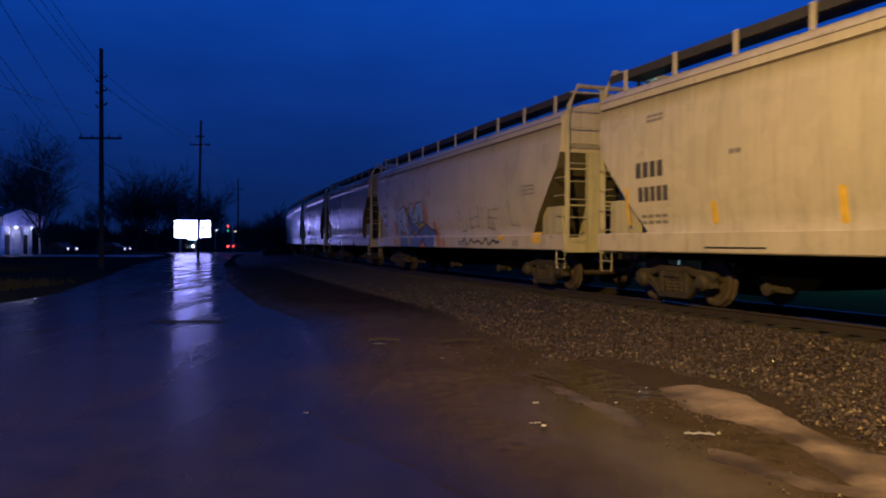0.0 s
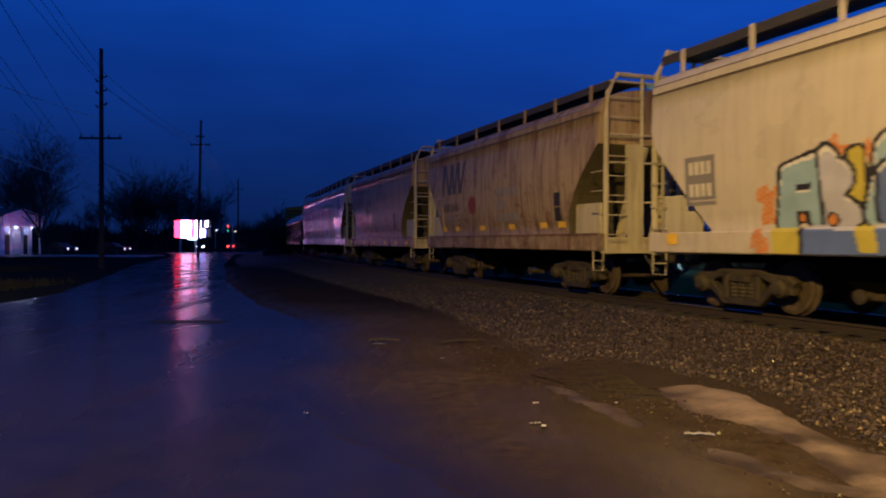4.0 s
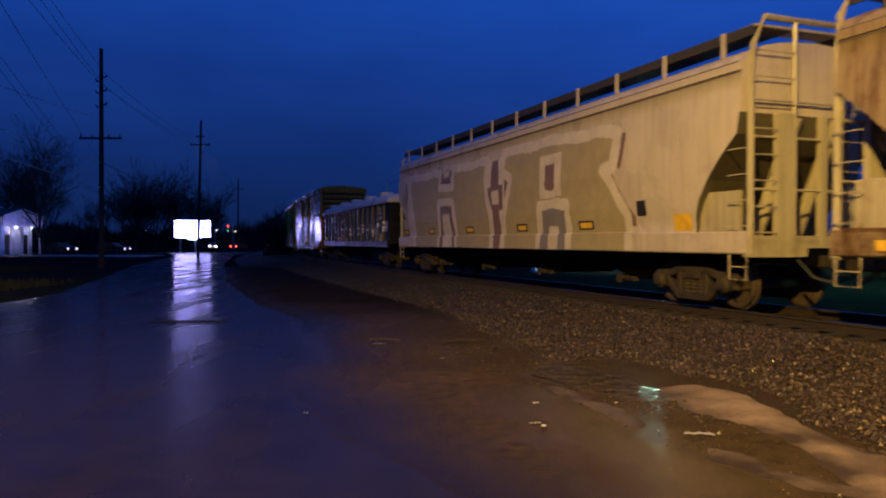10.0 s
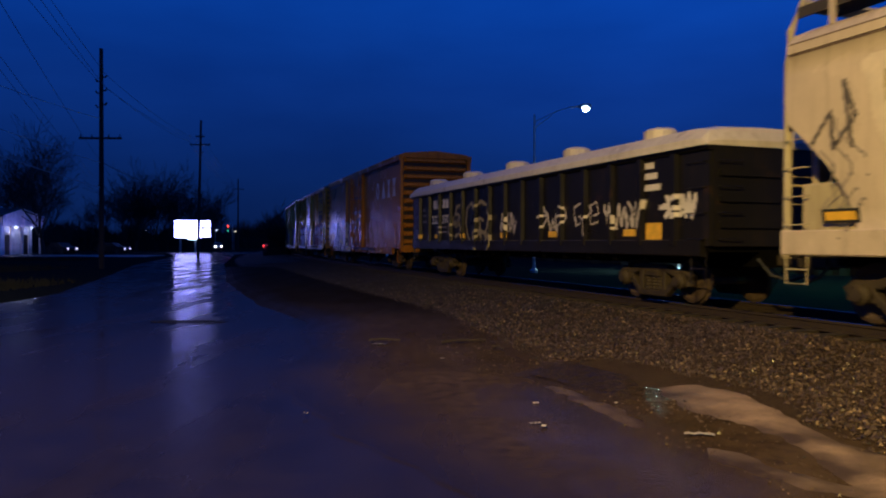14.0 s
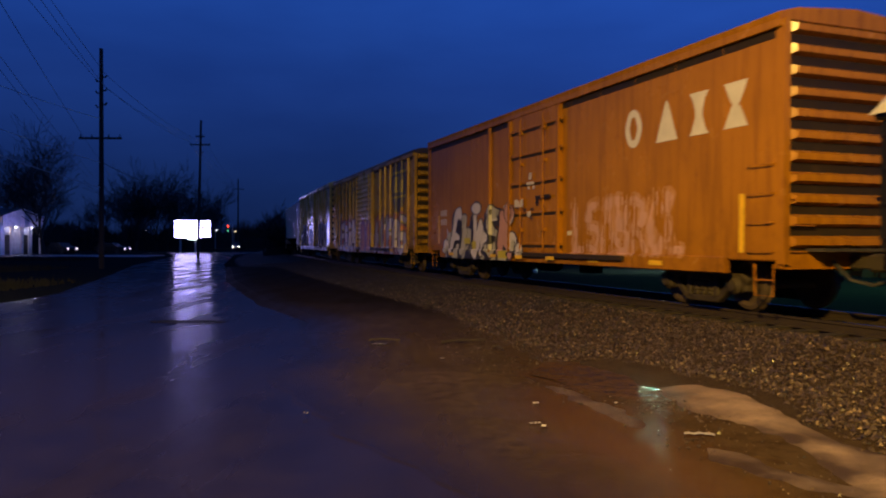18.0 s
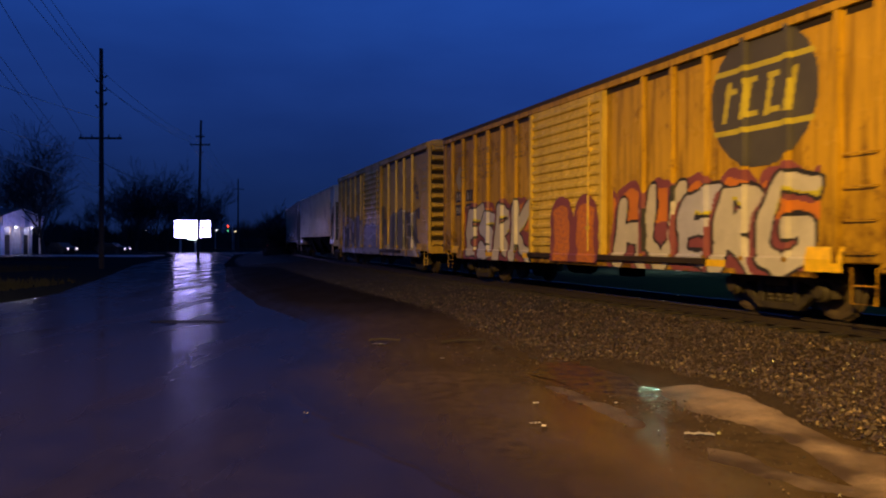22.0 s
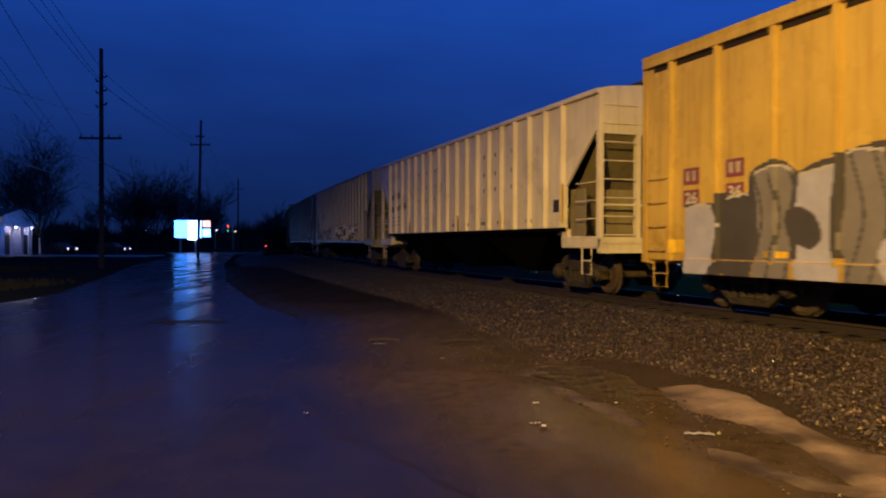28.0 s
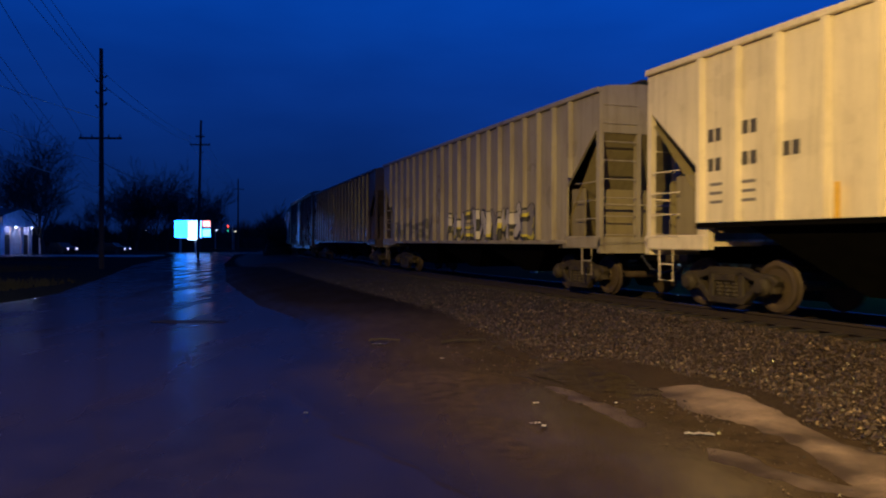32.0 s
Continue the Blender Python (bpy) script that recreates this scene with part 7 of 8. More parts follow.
V3 = octa[None] * (0.65 + 0.7 * rng.random((N, 6, 1))) + 0.25 * (rng.random((N, 6, 3)) - 0.5)
th = rng.random(N) * 6.28
c_, s_ = np.cos(th), np.sin(th)
VX, VY = V3[:, :, 0] * c_[:, None] - V3[:, :, 1] * s_[:, None], V3[:, :, 0] * s_[:, None] + V3[:, :, 1] * c_[:, None]
verts = np.stack([VX * r[:, None] + cx[:, None], VY * r[:, None] + cy[:, None], V3[:, :, 2] * r[:, None] * 0.75 + cz[:, None] + 0.006], -1).reshape(-1, 3)
tri = np.array([(0, 1, 4), (1, 2, 4), (2, 3, 4), (3, 0, 4), (1, 0, 5), (2, 1, 5), (3, 2, 5), (0, 3, 5)])
faces = (tri[None] + 6 * np.arange(N)[:, None, None]).reshape(-1, 3)
me = bpy.data.meshes.new("ballast_stones")
me.from_pydata(verts.tolist(), [], faces.tolist())
m, n, l, b = material("ballast_stone")
g = n.new("ShaderNodeNewGeometry")
rp = n.new("ShaderNodeValToRGB")
rp.color_ramp.elements[0].color, rp.color_ramp.elements[1].color = (0.026, 0.018, 0.0085, 1), (0.26, 0.185, 0.10, 1)
e = rp.color_ramp.elements.new(0.6)
e.color = (0.066, 0.045, 0.0215, 1)
e = rp.color_ramp.elements.new(0.92)
e.color = (0.10, 0.069, 0.034, 1)
l.new(g.outputs["Random Per Island"], rp.inputs[0])
l.new(rp.outputs[0], b.inputs["Base Color"])
b.inputs["Roughness"].default_value = 0.32
b.inputs["Specular IOR Level"].default_value = 0.45
me.materials.append(m)
me.materials.append(plain("falloff_dark", (0.016, 0.0125, 0.009), 0.8, 0.0, 0.35, 12))
# more stones take the dark colour with distance, for the lamp's falloff
falloff_stone = rng.random(N) < np.interp(cy, [9, 25], [0.05, 0.95])
me.polygons.foreach_set("material_index", np.repeat(falloff_stone.astype(np.int32), 8))
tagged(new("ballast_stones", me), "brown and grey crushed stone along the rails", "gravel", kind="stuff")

# scraps on the shoulder
M["paper"] = plain("soiled_paper", (0.62, 0.58, 0.52), 0.7, 0.0, 0.15)
for i, (px, py, w, d, rz) in enumerate(((345, 265, 0.24, 0.07, -12), (124, 249, 0.10, 0.03, 10), (136, 253, 0.08, 0.04, 60), (126, 221, 0.06, 0.04, 20), (-84, 140, 0.22, 0.05, 5), (-30, 131, 0.2, 0.05, 15), (-184, 235, 0.05, 0.035, 0), (232, 221, 0.04, 0.03, 30), (-1, 160, 0.06, 0.04, 10))):
    x, y = lie(px, py)
    bm = B()
    n_ = 6
    top = []
    for k in range(n_ + 1):
        u = -w / 2 + w * k / n_
        top.append([bm.verts.new((u, v + 0.01 * math.sin(5 * k + i), 0.006 + 0.012 * abs(math.sin(1.7 * k + i)))) for v in (-d / 2, d / 2)])
    for p_, q_ in zip(top, top[1:]):
        bm.faces.new((p_[0], q_[0], q_[1], p_[1]))
    bmesh.ops.solidify(bm, geom=bm.faces[:], thickness=0.004)
    ob = tagged(part("paper_scrap", bm, M["paper"]), "crumpled white paper scrap lying on wet ground", "litter", "scraps of litter")
    ob.matrix_basis = pose(x, y, 0.03 if i else 0.042, 0, 0, rz)
for px, py, w, rz in ((28, 139, 0.75, 22), (75, 148, 0.3, -60), (-78, 138, 0.5, 4)):
    x, y = lie(px, py)
    bm = B()
    tube(bm, [(-w / 2, 0, 0.02), (-w * 0.1, 0.02, 0.035), (w / 2, -0.01, 0.02)], 0.022, 6, 0.012)
    ob = tagged(part("stick", bm, M["tie"]), "dark broken stick on the gravel", "stick", "sticks")
    ob.matrix_basis = pose(x, y, 0.055, 0, 0, rz)

# the dark patched strip across the road
bm = B()


for i in range(16):
    for j in range(4):
        q = []
        for u, w in ((0, 0), (1, 0), (1, 1), (0, 1)):
            x = -5.95 + (i + u) * 0.1
            k = (j + w) / 4
            mid, half_w = 15.1 + 0.06 * noise.noise((x * 2.0, 0, 0)), 0.26 * math.sin(math.pi * min(1.0, max(0.0, (x + 5.95) / 1.6))) ** 0.4 + 0.01
            y = mid + half_w * (2 * k - 1)
            q.append(bm.verts.new((x, y, road_top(x, y) + 0.006)))
        bm.faces.new(q)
bmesh.ops.remove_doubles(bm, verts=bm.verts, dist=0.001)
M["patch"] = plain("rough_asphalt_patch", (0.009, 0.0085, 0.009), 0.75, 0.0, 0.3, 10, 0.5)
M["patch"].node_tree.nodes["Principled BSDF"].inputs["Specular IOR Level"].default_value = 0.2
tagged(part("asphalt_patch", bm, M["patch"]), "rough dark patch laid across the road", "road patch", kind="structure")


M["concrete"] = plain("wet_concrete", (0.07, 0.07, 0.075), 0.5, 0.0, 0.2, 1.5)
tagged(patch("driveway", [(-58, 79), (-44, 78), (-31.5, 79), (-33.0, 90), (-45, 91), (-58, 91)], -0.012, M["concrete"], 0.15, 31, 1.0), "wet concrete driveway turning off the road", "driveway", kind="structure")


# ---- poles and wires ----
M["wire"] = plain("dark_cable", (0.05, 0.05, 0.055), 0.45)


def utility_pole(x, y, h, arms, stubs, lean=0.0):
    p = thing("utility_pole", "weathered wooden utility pole with crossarms and wires", "utility pole", "utility poles", at=pose(x, y, -0.03, 0, lean, 0))
    bm = B()
    tube(bm, [(0, 0, 0), (0, 0, h * 0.5), (0, 0, h)], 0.17, 10, 0.11)
    part("pole", bm, M["wood"], p)
    for z, w in arms:
        bm = B()
        box(bm, -w / 2, w / 2, -0.2, -0.08, z - 0.06, z + 0.06, 0.01)
        arm = part("crossarm", bm, M["wood"], p)
        for k in (-0.46, -0.2, 0.2, 0.46):
            bm = B()
            lathe(bm, [(0.03, z + 0.06), (0.06, z + 0.1), (0.05, z + 0.17), (0.065, z + 0.2), (0.02, z + 0.24)], "z", 8, (k * w, -0.14, 0))
            part("insulator", bm, M["galv"], arm)
    for z, s in stubs:
        bm = B()
        tube(bm, [(0, 0, z), (s * 0.25, 0, z - 0.02), (s * 0.34, 0, z + 0.12)], 0.05, 6)
        part("insulator_bracket", bm, M["black"], p)
    return p


def wire(a, b, sag, r=0.012, label="dark overhead wire between poles", mat="wire"):
    bm = B()
    a, b = Vector(a), Vector(b)
    tube(bm, [a.lerp(b, t / 24) - Vector((0, 0, sag * 4 * (t / 24) * (1 - t / 24))) for t in range(25)], r, 4)
    return tagged(part("overhead_wire", bm, M[mat]), label, "wire", "overhead wires")


utility_pole(-20.6, 45.0, 13.25, ((7.85, 2.55),), ((11.55, 1), (11.3, -1), (10.75, 1), (10.6, -1), (9.9, 1), (9.75, -1)))
utility_pole(-25.6, 78.0, 14.3, ((11.75, 2.1), (12.6, 0.9)), ((11.0, 1),), 1.2)
utility_pole(-41.2, 150.0, 14.3, ((12.2, 2.4),), ())
utility_pole(-6.0, -6.0, 13.5, ((12.4, 2.4),), ())
utility_pole(-17.4, -4.0, 12.5, ((11.6, 2.4),), ())
for z, s in ((11.65, 0.3), (11.4, -0.3), (10.85, 0.3)):
    wire((-20.6 + s, 45, z), (-6.0 + s * 2, -6, 12.7), 0.5)
    wire((-20.6 + s, 45, z), (-25.6 + s * 2, 78, 12.0), 0.5)
for s in (-1.0, -0.6, 0.6):
    wire((-4.6 + s, -6, 12.4), (-47 + s * 2, 103, 10.5), 0.6, 0.014)
# pale colour holds the lamplight that falls on these wires
M["lit_wire"] = plain("lamplit_wire_tone", (0.6, 0.58, 0.58), 0.5)
utility_pole(-24.0, 8.0, 12.5, ((10.6, 2.4),), ())
for z, h_ in ((4.85, 11.4), (6.35, 12.0), (9.0, 12.3)):
    wire((-20.6, 45, z), (-24.0, 8, h_), 0.9, 0.02, "wire between poles, lamplight on it put into a pale colour", "lit_wire")
wire((-20.6, 45, 6.4), (-25.6, 78, 6.6), 0.5, 0.02)
for s in (-0.9, -0.35, 0.35, 0.9):
    wire((-25.6 + s, 78, 11.95), (-41.2 + s, 150, 12.4), 0.9)


# ---- bare winter trees ----
def bare_tree(x, y, h, spread, seed, levels=7, lean=0.0, label="tall bare winter tree against the dusk"):
    rng = random.Random(seed)
    t = thing("tree", label, "tree", "bare trees", at=pose(x, y, -0.05))
    trunk, crown = B(), B()

    def grow(p, d, length, r, lev):
        bend = [p]
        q, dd = Vector(p), Vector(d)
        for i in range(3):
            dd = (dd + Vector((rng.gauss(0, 0.09), rng.gauss(0, 0.09), rng.gauss(0.03, 0.05)))).normalized()
            q = q + dd * length / 3
            bend.append(Vector(q))
        tube(trunk if lev < 2 else crown, bend, r, 6 if lev < 2 else 3, r * 0.6)
        if lev >= levels:
            return
        k = 6 if lev == 0 else 3 if lev < 5 else 2
        for i in range(k):
            f = 1.0 if i == 0 else rng.uniform(0.7, 1.0) if lev == 0 else rng.uniform(0.35, 1.0)
            j = min(2, int(f * 3))
            b = bend[j].lerp(bend[j + 1], f * 3 - j)
            side = Vector((rng.gauss(0, 1), rng.gauss(0, 1), 0)).normalized()
            w = (0.2 if i == 0 else rng.uniform(0.45, 0.95)) * spread
            nd = (dd + side * w + Vector((0, 0, 0.16 if lev < 3 else -0.02))).normalized()
            ln = h * rng.uniform(0.26, 0.33) if lev == 0 else length * (rng.uniform(0.72, 0.86) if i == 0 else rng.uniform(0.55, 0.8))
            grow(b, nd, ln, max(0.024, r * (0.66 if i == 0 else 0.48)), lev + 1)
    grow(Vector((0, 0, 0)), Vector((lean, 0, 1)).normalized(), h * 0.17, h * 0.021, 0)
    part("trunk", trunk, M["bark"], t)
    part("crown", crown, M["bark"], t, "fine bare twigs")
    return t


bare_tree(-50.9, 95, 14.2, 1.35, 11, 7)
bare_tree(-60.5, 104, 13.0, 1.3, 8, 7)
for i, (x, y, h) in enumerate(((-57.5, 136, 12.0), (-53.5, 130, 13.5), (-51.5, 134, 13.5), (-48.0, 130, 11.5), (-44.5, 136, 11.0), (-41.5, 128, 8.0), (-75, 140, 12), (-67, 146, 11), (-62, 150, 10))):
    bare_tree(x, y, h, 1.2, 20 + i, 6 if i > 5 else 7)
for i, (x, y, h) in enumerate(((-45.5, 172, 6.2), (-43, 175, 5.6), (-40.2, 176, 6.0), (-48.5, 175, 6.0))):
    bare_tree(x, y, h, 0.95, 40 + i, 6, 0, "low bare tree far behind the crossing")
for i, (x, y, h) in enumerate(((-17.0, 78, 4.2), (-18.9, 86, 4.8), (-20.6, 94, 5.0), (-17.7, 82, 3.8))):
    bare_tree(x, y, h, 0.95, 60 + i, 6, -0.05, "scrubby bare tree beside the line")


def scrub(name, label, rows, seed, wid=0.05, mat="bark"):
    """Tangled far brush: many thin leaning stems, one object."""
    rng = np.random.default_rng(seed)
    vs, fs = [], []
    for x0, x1, y, h, n in rows:
        for k in range(n):
            u = rng.random()
            x, yy = x0 + (x1 - x0) * u, y + rng.normal(0, 2.0)
            hh = h * (0.55 + 0.45 * rng.random()) * (0.8 + 0.2 * math.sin(u * 37 + seed))
            lx, w = rng.normal(0, 0.25) * hh, wid * (1 + rng.random())
            b = len(vs)
            vs += [(x - w, yy, -0.05), (x + w, yy + 0.05, -0.05), (x + w * 0.3 + lx, yy, hh), (x, yy + w * 1.5, -0.05)]
            fs += [(b, b + 1, b + 2), (b + 1, b + 3, b + 2), (b + 3, b, b + 2)]
    me = bpy.data.meshes.new(name)
    me.from_pydata(vs, [], fs)
    me.materials.append(M[mat])
    return tagged(new(name, me), label, "brush", kind="stuff")


scrub("far_brush", "dark tangled brush and hedges along the far roadside", ((-100, -53, 150, 5.6, 5600), (-64, -43, 190, 6.0, 2200), (-75, -60, 118, 3.6, 900), (-120, -62, 125, 6.0, 4000), (-55, -30, 195, 5.5, 2600), (-34, -24, 150, 4.5, 700)), 3, 0.16)
scrub("lineside_brush", "dark weeds and brush beside the line", ((-19.2, -17.2, 84, 2.7, 350), (-21.8, -19.6, 97, 3.4, 350)), 4, 0.06)
# mostly hidden brush, added to keep low sky out of the rails' reflection
scrub("sky_screen_brush", "dark brush added behind the tracks to screen the low sky from the rails", [(line(s_, 24)[0] - 2.5, line(s_, 24)[0] + 2.5, line(s_, 24)[1], 3.6, 130) for s_ in range(-20, 150, 5)], 9, 0.16)
M["grass"] = plain("dark_wet_grass", (0.003, 0.005, 0.005), 0.9)
scrub("rough_grass", "dark rough grass on the road verge", ((-30, -14.5, 26, 0.3, 2600), (-44, -22.5, 42, 0.35, 3000), (-56, -31, 66, 0.4, 3000)), 6, 0.02, "grass")


# ---- the building, parked cars and far lights ----
M["white_wall"] = plain("white_siding", (0.74, 0.74, 0.76), 0.28, 0.0, 0.08, 2.0)
M["shingle"] = plain("dark_shingle", (0.06, 0.06, 0.065), 0.85)
M["window"] = glass("window_glass", (0.5, 0.55, 0.6))
hx0, hx1, hy0, hy1 = -60.5, -52.5, 89.0, 98.0
EAVE, RIDGE, mid_y = 4.75, 5.55, 92.9
house = thing("porch_building", "small white gabled building with a lit porch", "building", at=pose(0, 0, -0.03))
bm = B()
box(bm, hx0, hx1 - 1.5, hy0, hy1, 0, EAVE - 0.1)
part("wall", bm, M["white_wall"], house)
bm = B()   # roof slabs falling to both sides of the ridge
pr = [(hy0 - 0.4, EAVE - 0.15), (mid_y, RIDGE), (hy1 + 0.4, EAVE - 0.2), (hy1 + 0.4, EAVE - 0.02), (mid_y, RIDGE + 0.18), (hy0 - 0.4, EAVE + 0.03)]
bar(bm, pr, hx0 - 0.4, hx1 + 0.25)
part("roof", bm, M["shingle"], house)
bm = B()   # gable sheet over the porch
bar(bm, [(hy0, 3.45), (hy1, 3.45), (hy1, EAVE - 0.15), (mid_y, RIDGE - 0.06), (hy0, EAVE - 0.1)], hx1 - 0.12, hx1)
part("gable", bm, M["white_wall"], house)
bm = B()
bar(bm, [(hy0 - 0.3, EAVE - 0.12), (mid_y, RIDGE + 0.02), (hy1 + 0.3, EAVE - 0.17), (hy1 + 0.3, EAVE - 0.05), (mid_y, RIDGE + 0.15), (hy0 - 0.3, EAVE)], hx1 + 0.26, hx1 + 0.3)
part("barge_board", bm, M["white_wall"], house, "pale edge board")
for y, w in ((89.2, 0.35), (91.1, 0.16), (93.4, 0.2), (95.0, 0.16), (97.7, 0.3)):
    bm = B()
    box(bm, hx1 - 0.3, hx1 - 0.13, y - w, y + w, 0, 3.95, 0.03)
    part("column", bm, M["white_wall"], house)
for y, z0_, z1_ in ((90.1, 1.9, 3.2), (92.3, 2.7, 3.4), (96.4, 2.6, 3.4)):
    bm = B()
    box(bm, hx1 - 1.5, hx1 - 1.45, y - 0.5, y + 0.5, z0_, z1_)
    w_ = part("window", bm, glow("lit_window", (0.42, 0.45, 1.0), 0.55), house, "window lit pale blue")
for y in (92.2, 96.3):
    bm = B()
    box(bm, hx1 - 1.5, hx1 - 1.44, y - 0.65, y + 0.65, 0.0, 2.45)
    part("door", bm, M["black"], house)
# orange porch lamp; the two cool ones are added for the sign's light
for i, y in enumerate((90.2, 93.4, 96.9)):
    bm = B()
    lathe(bm, [(0.02, 3.3), (0.13, 3.34), (0.15, 3.46), (0.05, 3.5)], "z", 10, (hx1 - 0.9, y, 0))
    part("porch_and_fill_light", bm, glow("porch_and_fill_glow", (0.72, 0.74, 1.0) if i else (1.0, 0.6, 0.3), 6 if i else 5), house, "glowing porch lamp, the two cool ones added as fill")
    ld = bpy.data.lights.new("porch_and_fill_lamp", "POINT")
    ld.energy, ld.color, ld.shadow_soft_size = (40 if i else 24), ((0.6, 0.62, 1.0) if i else (1.0, 0.6, 0.35)), 0.12
    lo = new("porch_and_fill_lamp", ld)
    lo.parent = house
    lo.location = (hx1 - 0.9, y, 3.15)


def motor_car(label, colour, at_, lights="head", strength=30.0, group="cars by the road", tint=(1.0, 0.93, 0.75)):
    c = thing("car", label, "car", group, at=at_)
    body = plain("car_paint", colour, 0.45, 0.2, 0.1)
    bm = B()
    prof = [(-2.2, 0.35), (-2.25, 0.65), (-2.1, 0.9), (-1.2, 0.98), (1.9, 1.0), (2.2, 0.85), (2.25, 0.4), (2.0, 0.28), (-2.0, 0.28)]
    bar(bm, [(y, z) for y, z in prof], -0.86, 0.86)
    part("body", bm, body, c)
    bm = B()
    bar(bm, [(-1.15, 0.97), (-0.45, 1.42), (1.1, 1.44), (1.85, 0.99)], -0.74, 0.74)
    part("cabin", bm, M["black"], c)
    bm = B()
    bar(bm, [(-0.5, 1.42), (-0.4, 1.47), (1.05, 1.48), (1.15, 1.43)], -0.72, 0.72)
    part("roof", bm, body, c)
    for x in (-0.82, 0.82):
        for y in (-1.35, 1.35):
            bm = B()
            lathe(bm, [(0.2, x - 0.1), (0.32, x - 0.1), (0.34, x), (0.32, x + 0.1), (0.2, x + 0.1)], "x", 14, (0, y, 0.34))
            part("wheel", bm, M["black"], c)
    for x in (-0.62, 0.62):
        bm = B()
        lathe(bm, [(0.13, -2.28), (0.11, -2.33), (0.02, -2.35)], "y", 10, (x, 0, 0.68))
        part("headlight", bm, glow("headlight_glow", tint, strength if lights == "head" else 0.6), c)
        bm = B()
        box(bm, x - 0.14, x + 0.14, 2.2, 2.29, 0.66, 0.82, 0.02)
        part("tail_light", bm, glow("tail_glow", (1.0, 0.05, 0.04), strength if lights == "tail" else 0.5), c)
    return c


motor_car("grey parked car with a light on by the building", (0.006, 0.006, 0.007), pose(-50.6, 99, -0.03, 0, 0, 60), "head", 2.2, tint=(0.72, 0.62, 1.0))
motor_car("dark parked car beside the road", (0.006, 0.006, 0.007), pose(-44.8, 101, -0.03, 0, 0, 80), "head", 2.0, tint=(0.72, 0.62, 1.0))
TRAFFIC = [motor_car("distant car waiting at the crossing, red lights on", (0.2, 0.05, 0.05), pose(-43.4, 156.2, -0.03, 0, 0, 170), "tail", 16, "far traffic"),
           motor_car("distant car driving with bright headlights", (0.4, 0.4, 0.4), pose(-36.6, 161.5, -0.03, 0, 0, 0), "head", 30, "far traffic"),
           motor_car("distant red-lit car near the crossing", (0.1, 0.1, 0.12), pose(-35.8, 158.5, -0.03, 0, 0, 165), "tail", 16, "far traffic")]


def far_lamp(label, x, y, h, colour, strength, r=0.25):
    f = thing("far_street_lamp", label, "street lamp", "far street lamps", at=pose(x, y, -0.03))
    bm = B()
    tube(bm, [(0, 0, 0), (0, 0, h), (0.3, 0, h + 0.1)], 0.07, 6)
    part("pole", bm, M["galv"], f)
    bm = B()
    lathe(bm, [(0.02, h - r), (r * 0.8, h - r * 0.5), (r, h), (r * 0.5, h + r * 0.6), (0.02, h + r * 0.7)], "z", 10, (0.3, 0, 0))
    part("lens", bm, glow("far_lens", colour, strength), f, "glowing lens")


far_lamp("distant amber street lamp on a pole", -38.6, 166.1, 4.35, (1.0, 0.62, 0.12), 14, 0.42)
far_lamp("distant white street lamp on a pole", -49.1, 160.8, 4.12, (0.8, 0.85, 1.0), 4, 0.22)
far_lamp("distant pale street lamp on a pole", -37.0, 167.6, 4.81, (0.8, 0.85, 1.0), 2.5, 0.22)
far_lamp("distant dim lamp among the trees", -61.3, 152.4, 3.89, (0.8, 0.85, 1.0), 1.2, 0.18)
far_lamp("distant dim lamp among the trees", -59.1, 152.4, 3.89, (1.0, 0.8, 0.5), 1.5, 0.18)
far_lamp("distant dim lamp by the crossing", -42.7, 152.4, 3.74, (1.0, 0.85, 0.6), 1.5, 0.18)

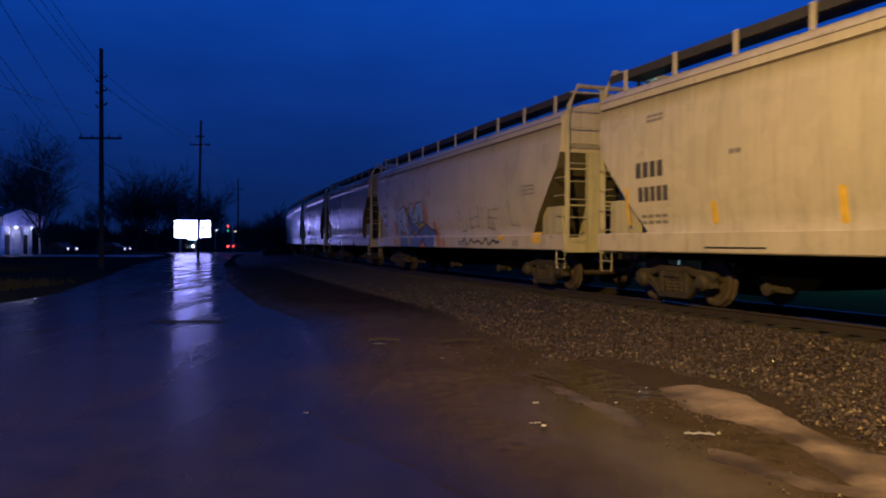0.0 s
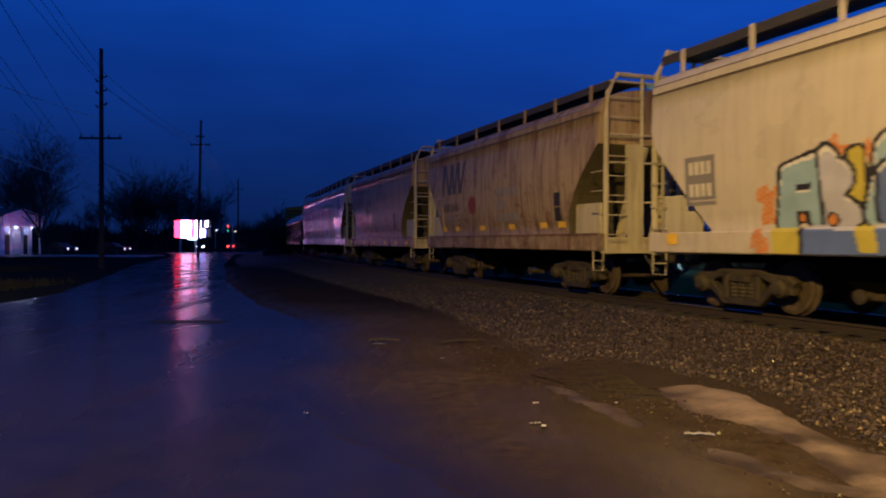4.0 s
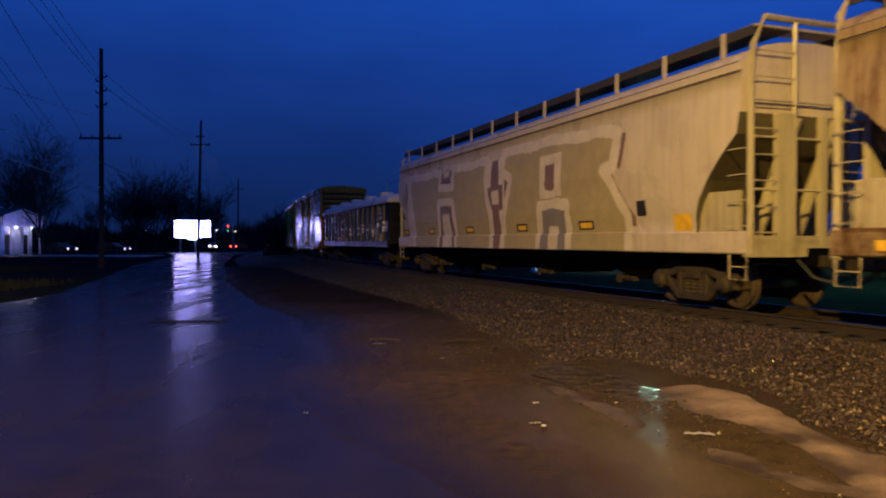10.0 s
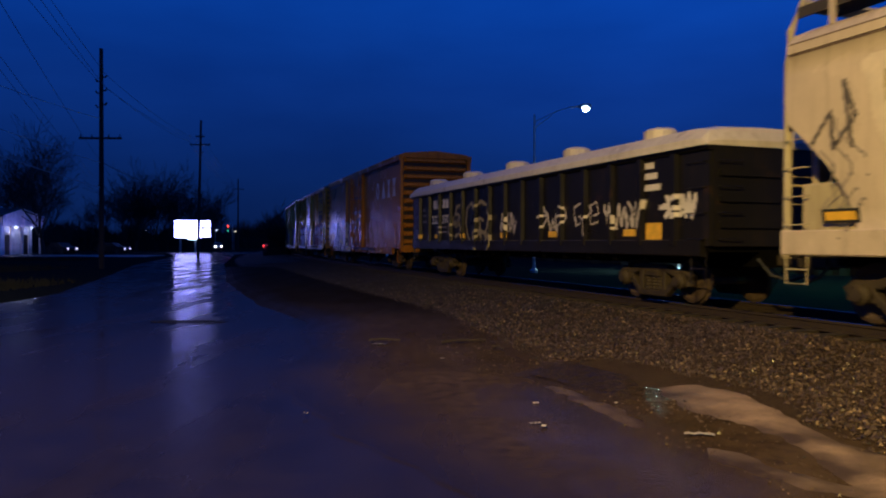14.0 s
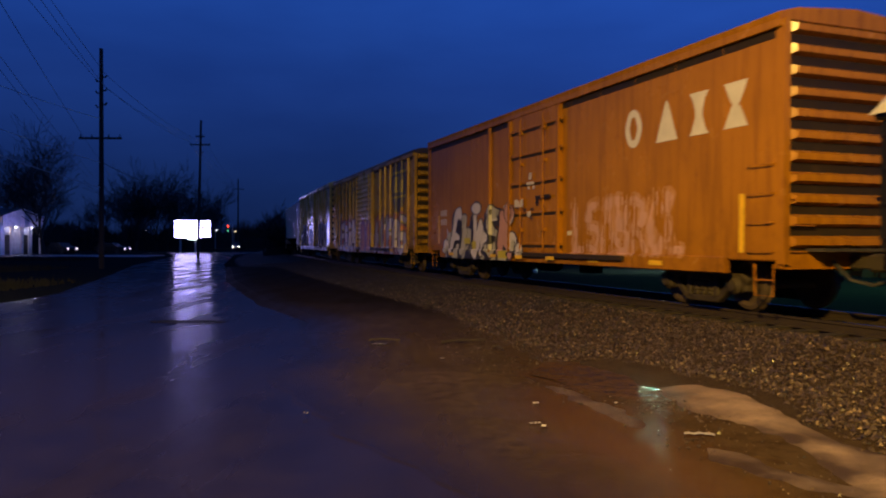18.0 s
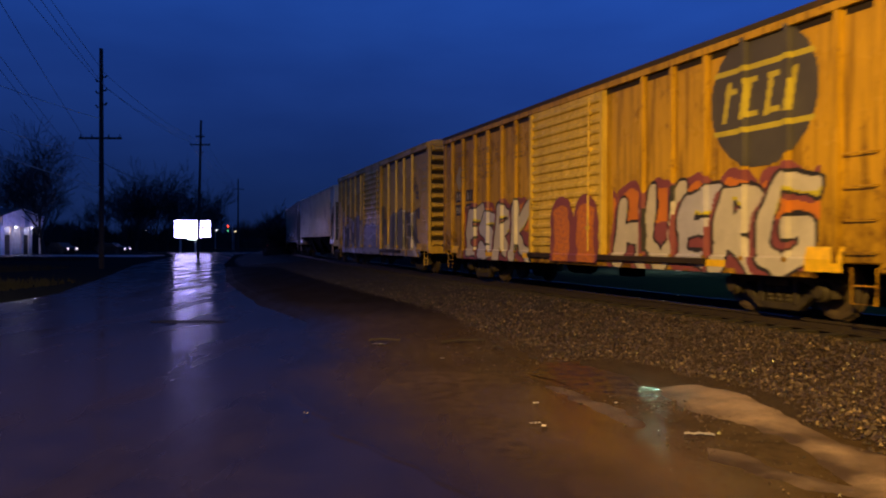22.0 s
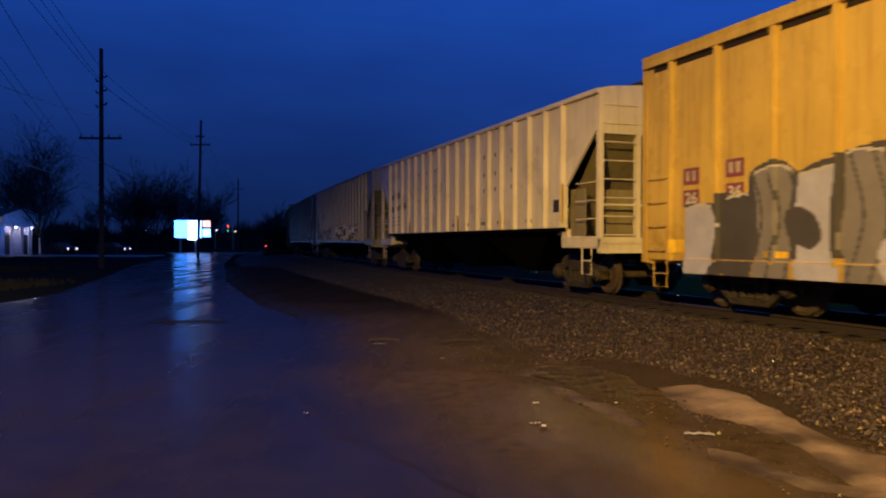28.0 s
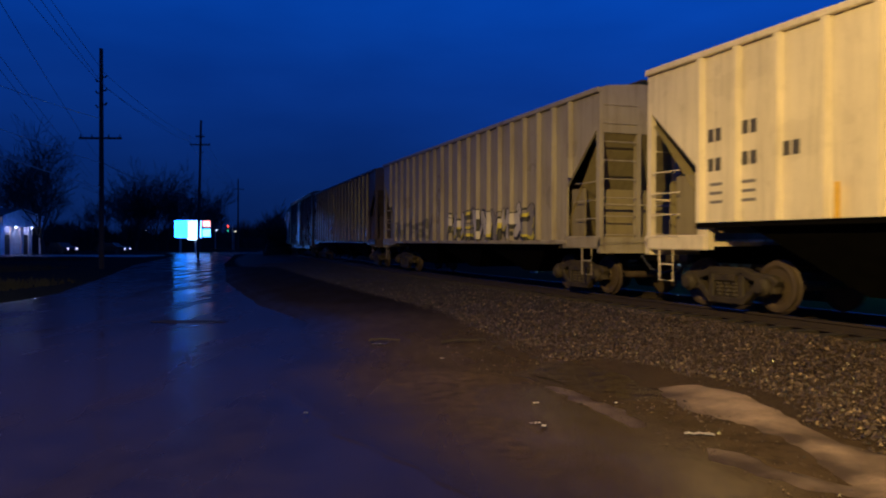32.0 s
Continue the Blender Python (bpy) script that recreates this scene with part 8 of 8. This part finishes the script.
sig = thing("traffic_light", "distant traffic light on a mast, its red lens lit", "traffic light", at=pose(-43.9, 152.4, -0.03))
bm = B()
tube(bm, [(0.9, 0, 0), (0.9, 0, 5.2), (0, 0, 5.2)], 0.08, 6)
part("mast", bm, M["galv"], sig)
bm = B()
box(bm, -0.2, 0.2, -0.15, 0.15, 3.6, 5.0, 0.03)
part("housing", bm, M["black"], sig)
for z, k, s in ((4.75, (1.0, 0.04, 0.03), 10), (4.3, (1.0, 0.6, 0.05), 0.05), (3.85, (0.1, 1.0, 0.6), 1.0)):
    bm = B()
    lathe(bm, [(0.15, -0.15), (0.12, -0.2), (0.02, -0.22)], "y", 10, (0, 0, z))
    part("signal_lens", bm, glow("signal_glow", k, s), sig)


def traffic():
    """Far cars creeping over the crossing."""
    walk(TRAFFIC[0], [(0.0, pose(-43.4, 156.2, -0.03, 0, 0, 170)), (9.0, pose(-43.4, 156.2, -0.03, 0, 0, 170)), (12.0, pose(-39.6, 157.7, -0.03, 0, 0, 150)), (20.0, pose(-29.0, 163.1, -0.03, 0, 0, 140)), (32.0, pose(-22.9, 167.6, -0.03, 0, 0, 140))])
    walk(TRAFFIC[1], [(0.0, pose(-53.3, 157.0, -0.03, 0, 0, 20)), (15.0, pose(-47.2, 157.0, -0.03, 0, 0, 20)), (18.5, pose(-41.9, 157.7, -0.03, 0, 0, 15)), (20.0, pose(-36.6, 158.5, -0.03, 0, 0, 15)), (32.0, pose(-35.8, 159.3, -0.03, 0, 0, 15))])
    walk(TRAFFIC[2], [(0.0, pose(-35.8, 158.5, -0.03, 0, 0, 165)), (20.0, pose(-35.4, 159.3, -0.03, 0, 0, 165)), (24.0, pose(-36.6, 161.5, -0.03, 0, 0, 165)), (32.0, pose(-37.3, 164.6, -0.03, 0, 0, 165))])


# ---- what moves ----
def motions():
    for car, mid, base in CARS:
        rows = []
        for i in range(33):
            s = mid - SPEED * i - SLOWING * i * i
            x0, y0, _ = line(s - base)
            x1, y1, _ = line(s + base)
            rows.append((float(i), pose((x0 + x1) / 2, (y0 + y1) / 2, RAIL, 0, 0, math.degrees(math.atan2(y1 - y0, x1 - x0)))))
        walk(car, rows)
    for side, sets in WHEELS.items():
        rows = []
        for i in range(321):
            t = i / 10
            turn = -(SPEED * t + SLOWING * t * t) / 0.455
            rows.append((t, pose(side * 0.89, 0, 0.455, 0, math.degrees(turn), 0)))
        walk(sets[0], rows)
        lead = sets[0].animation_data
        for w in sets[1:]:
            w.rotation_mode = "QUATERNION"
            keys = w.animation_data_create()
            keys.action, keys.action_slot = lead.action, lead.action_slot
    billboard_pages()
    traffic()


motions()
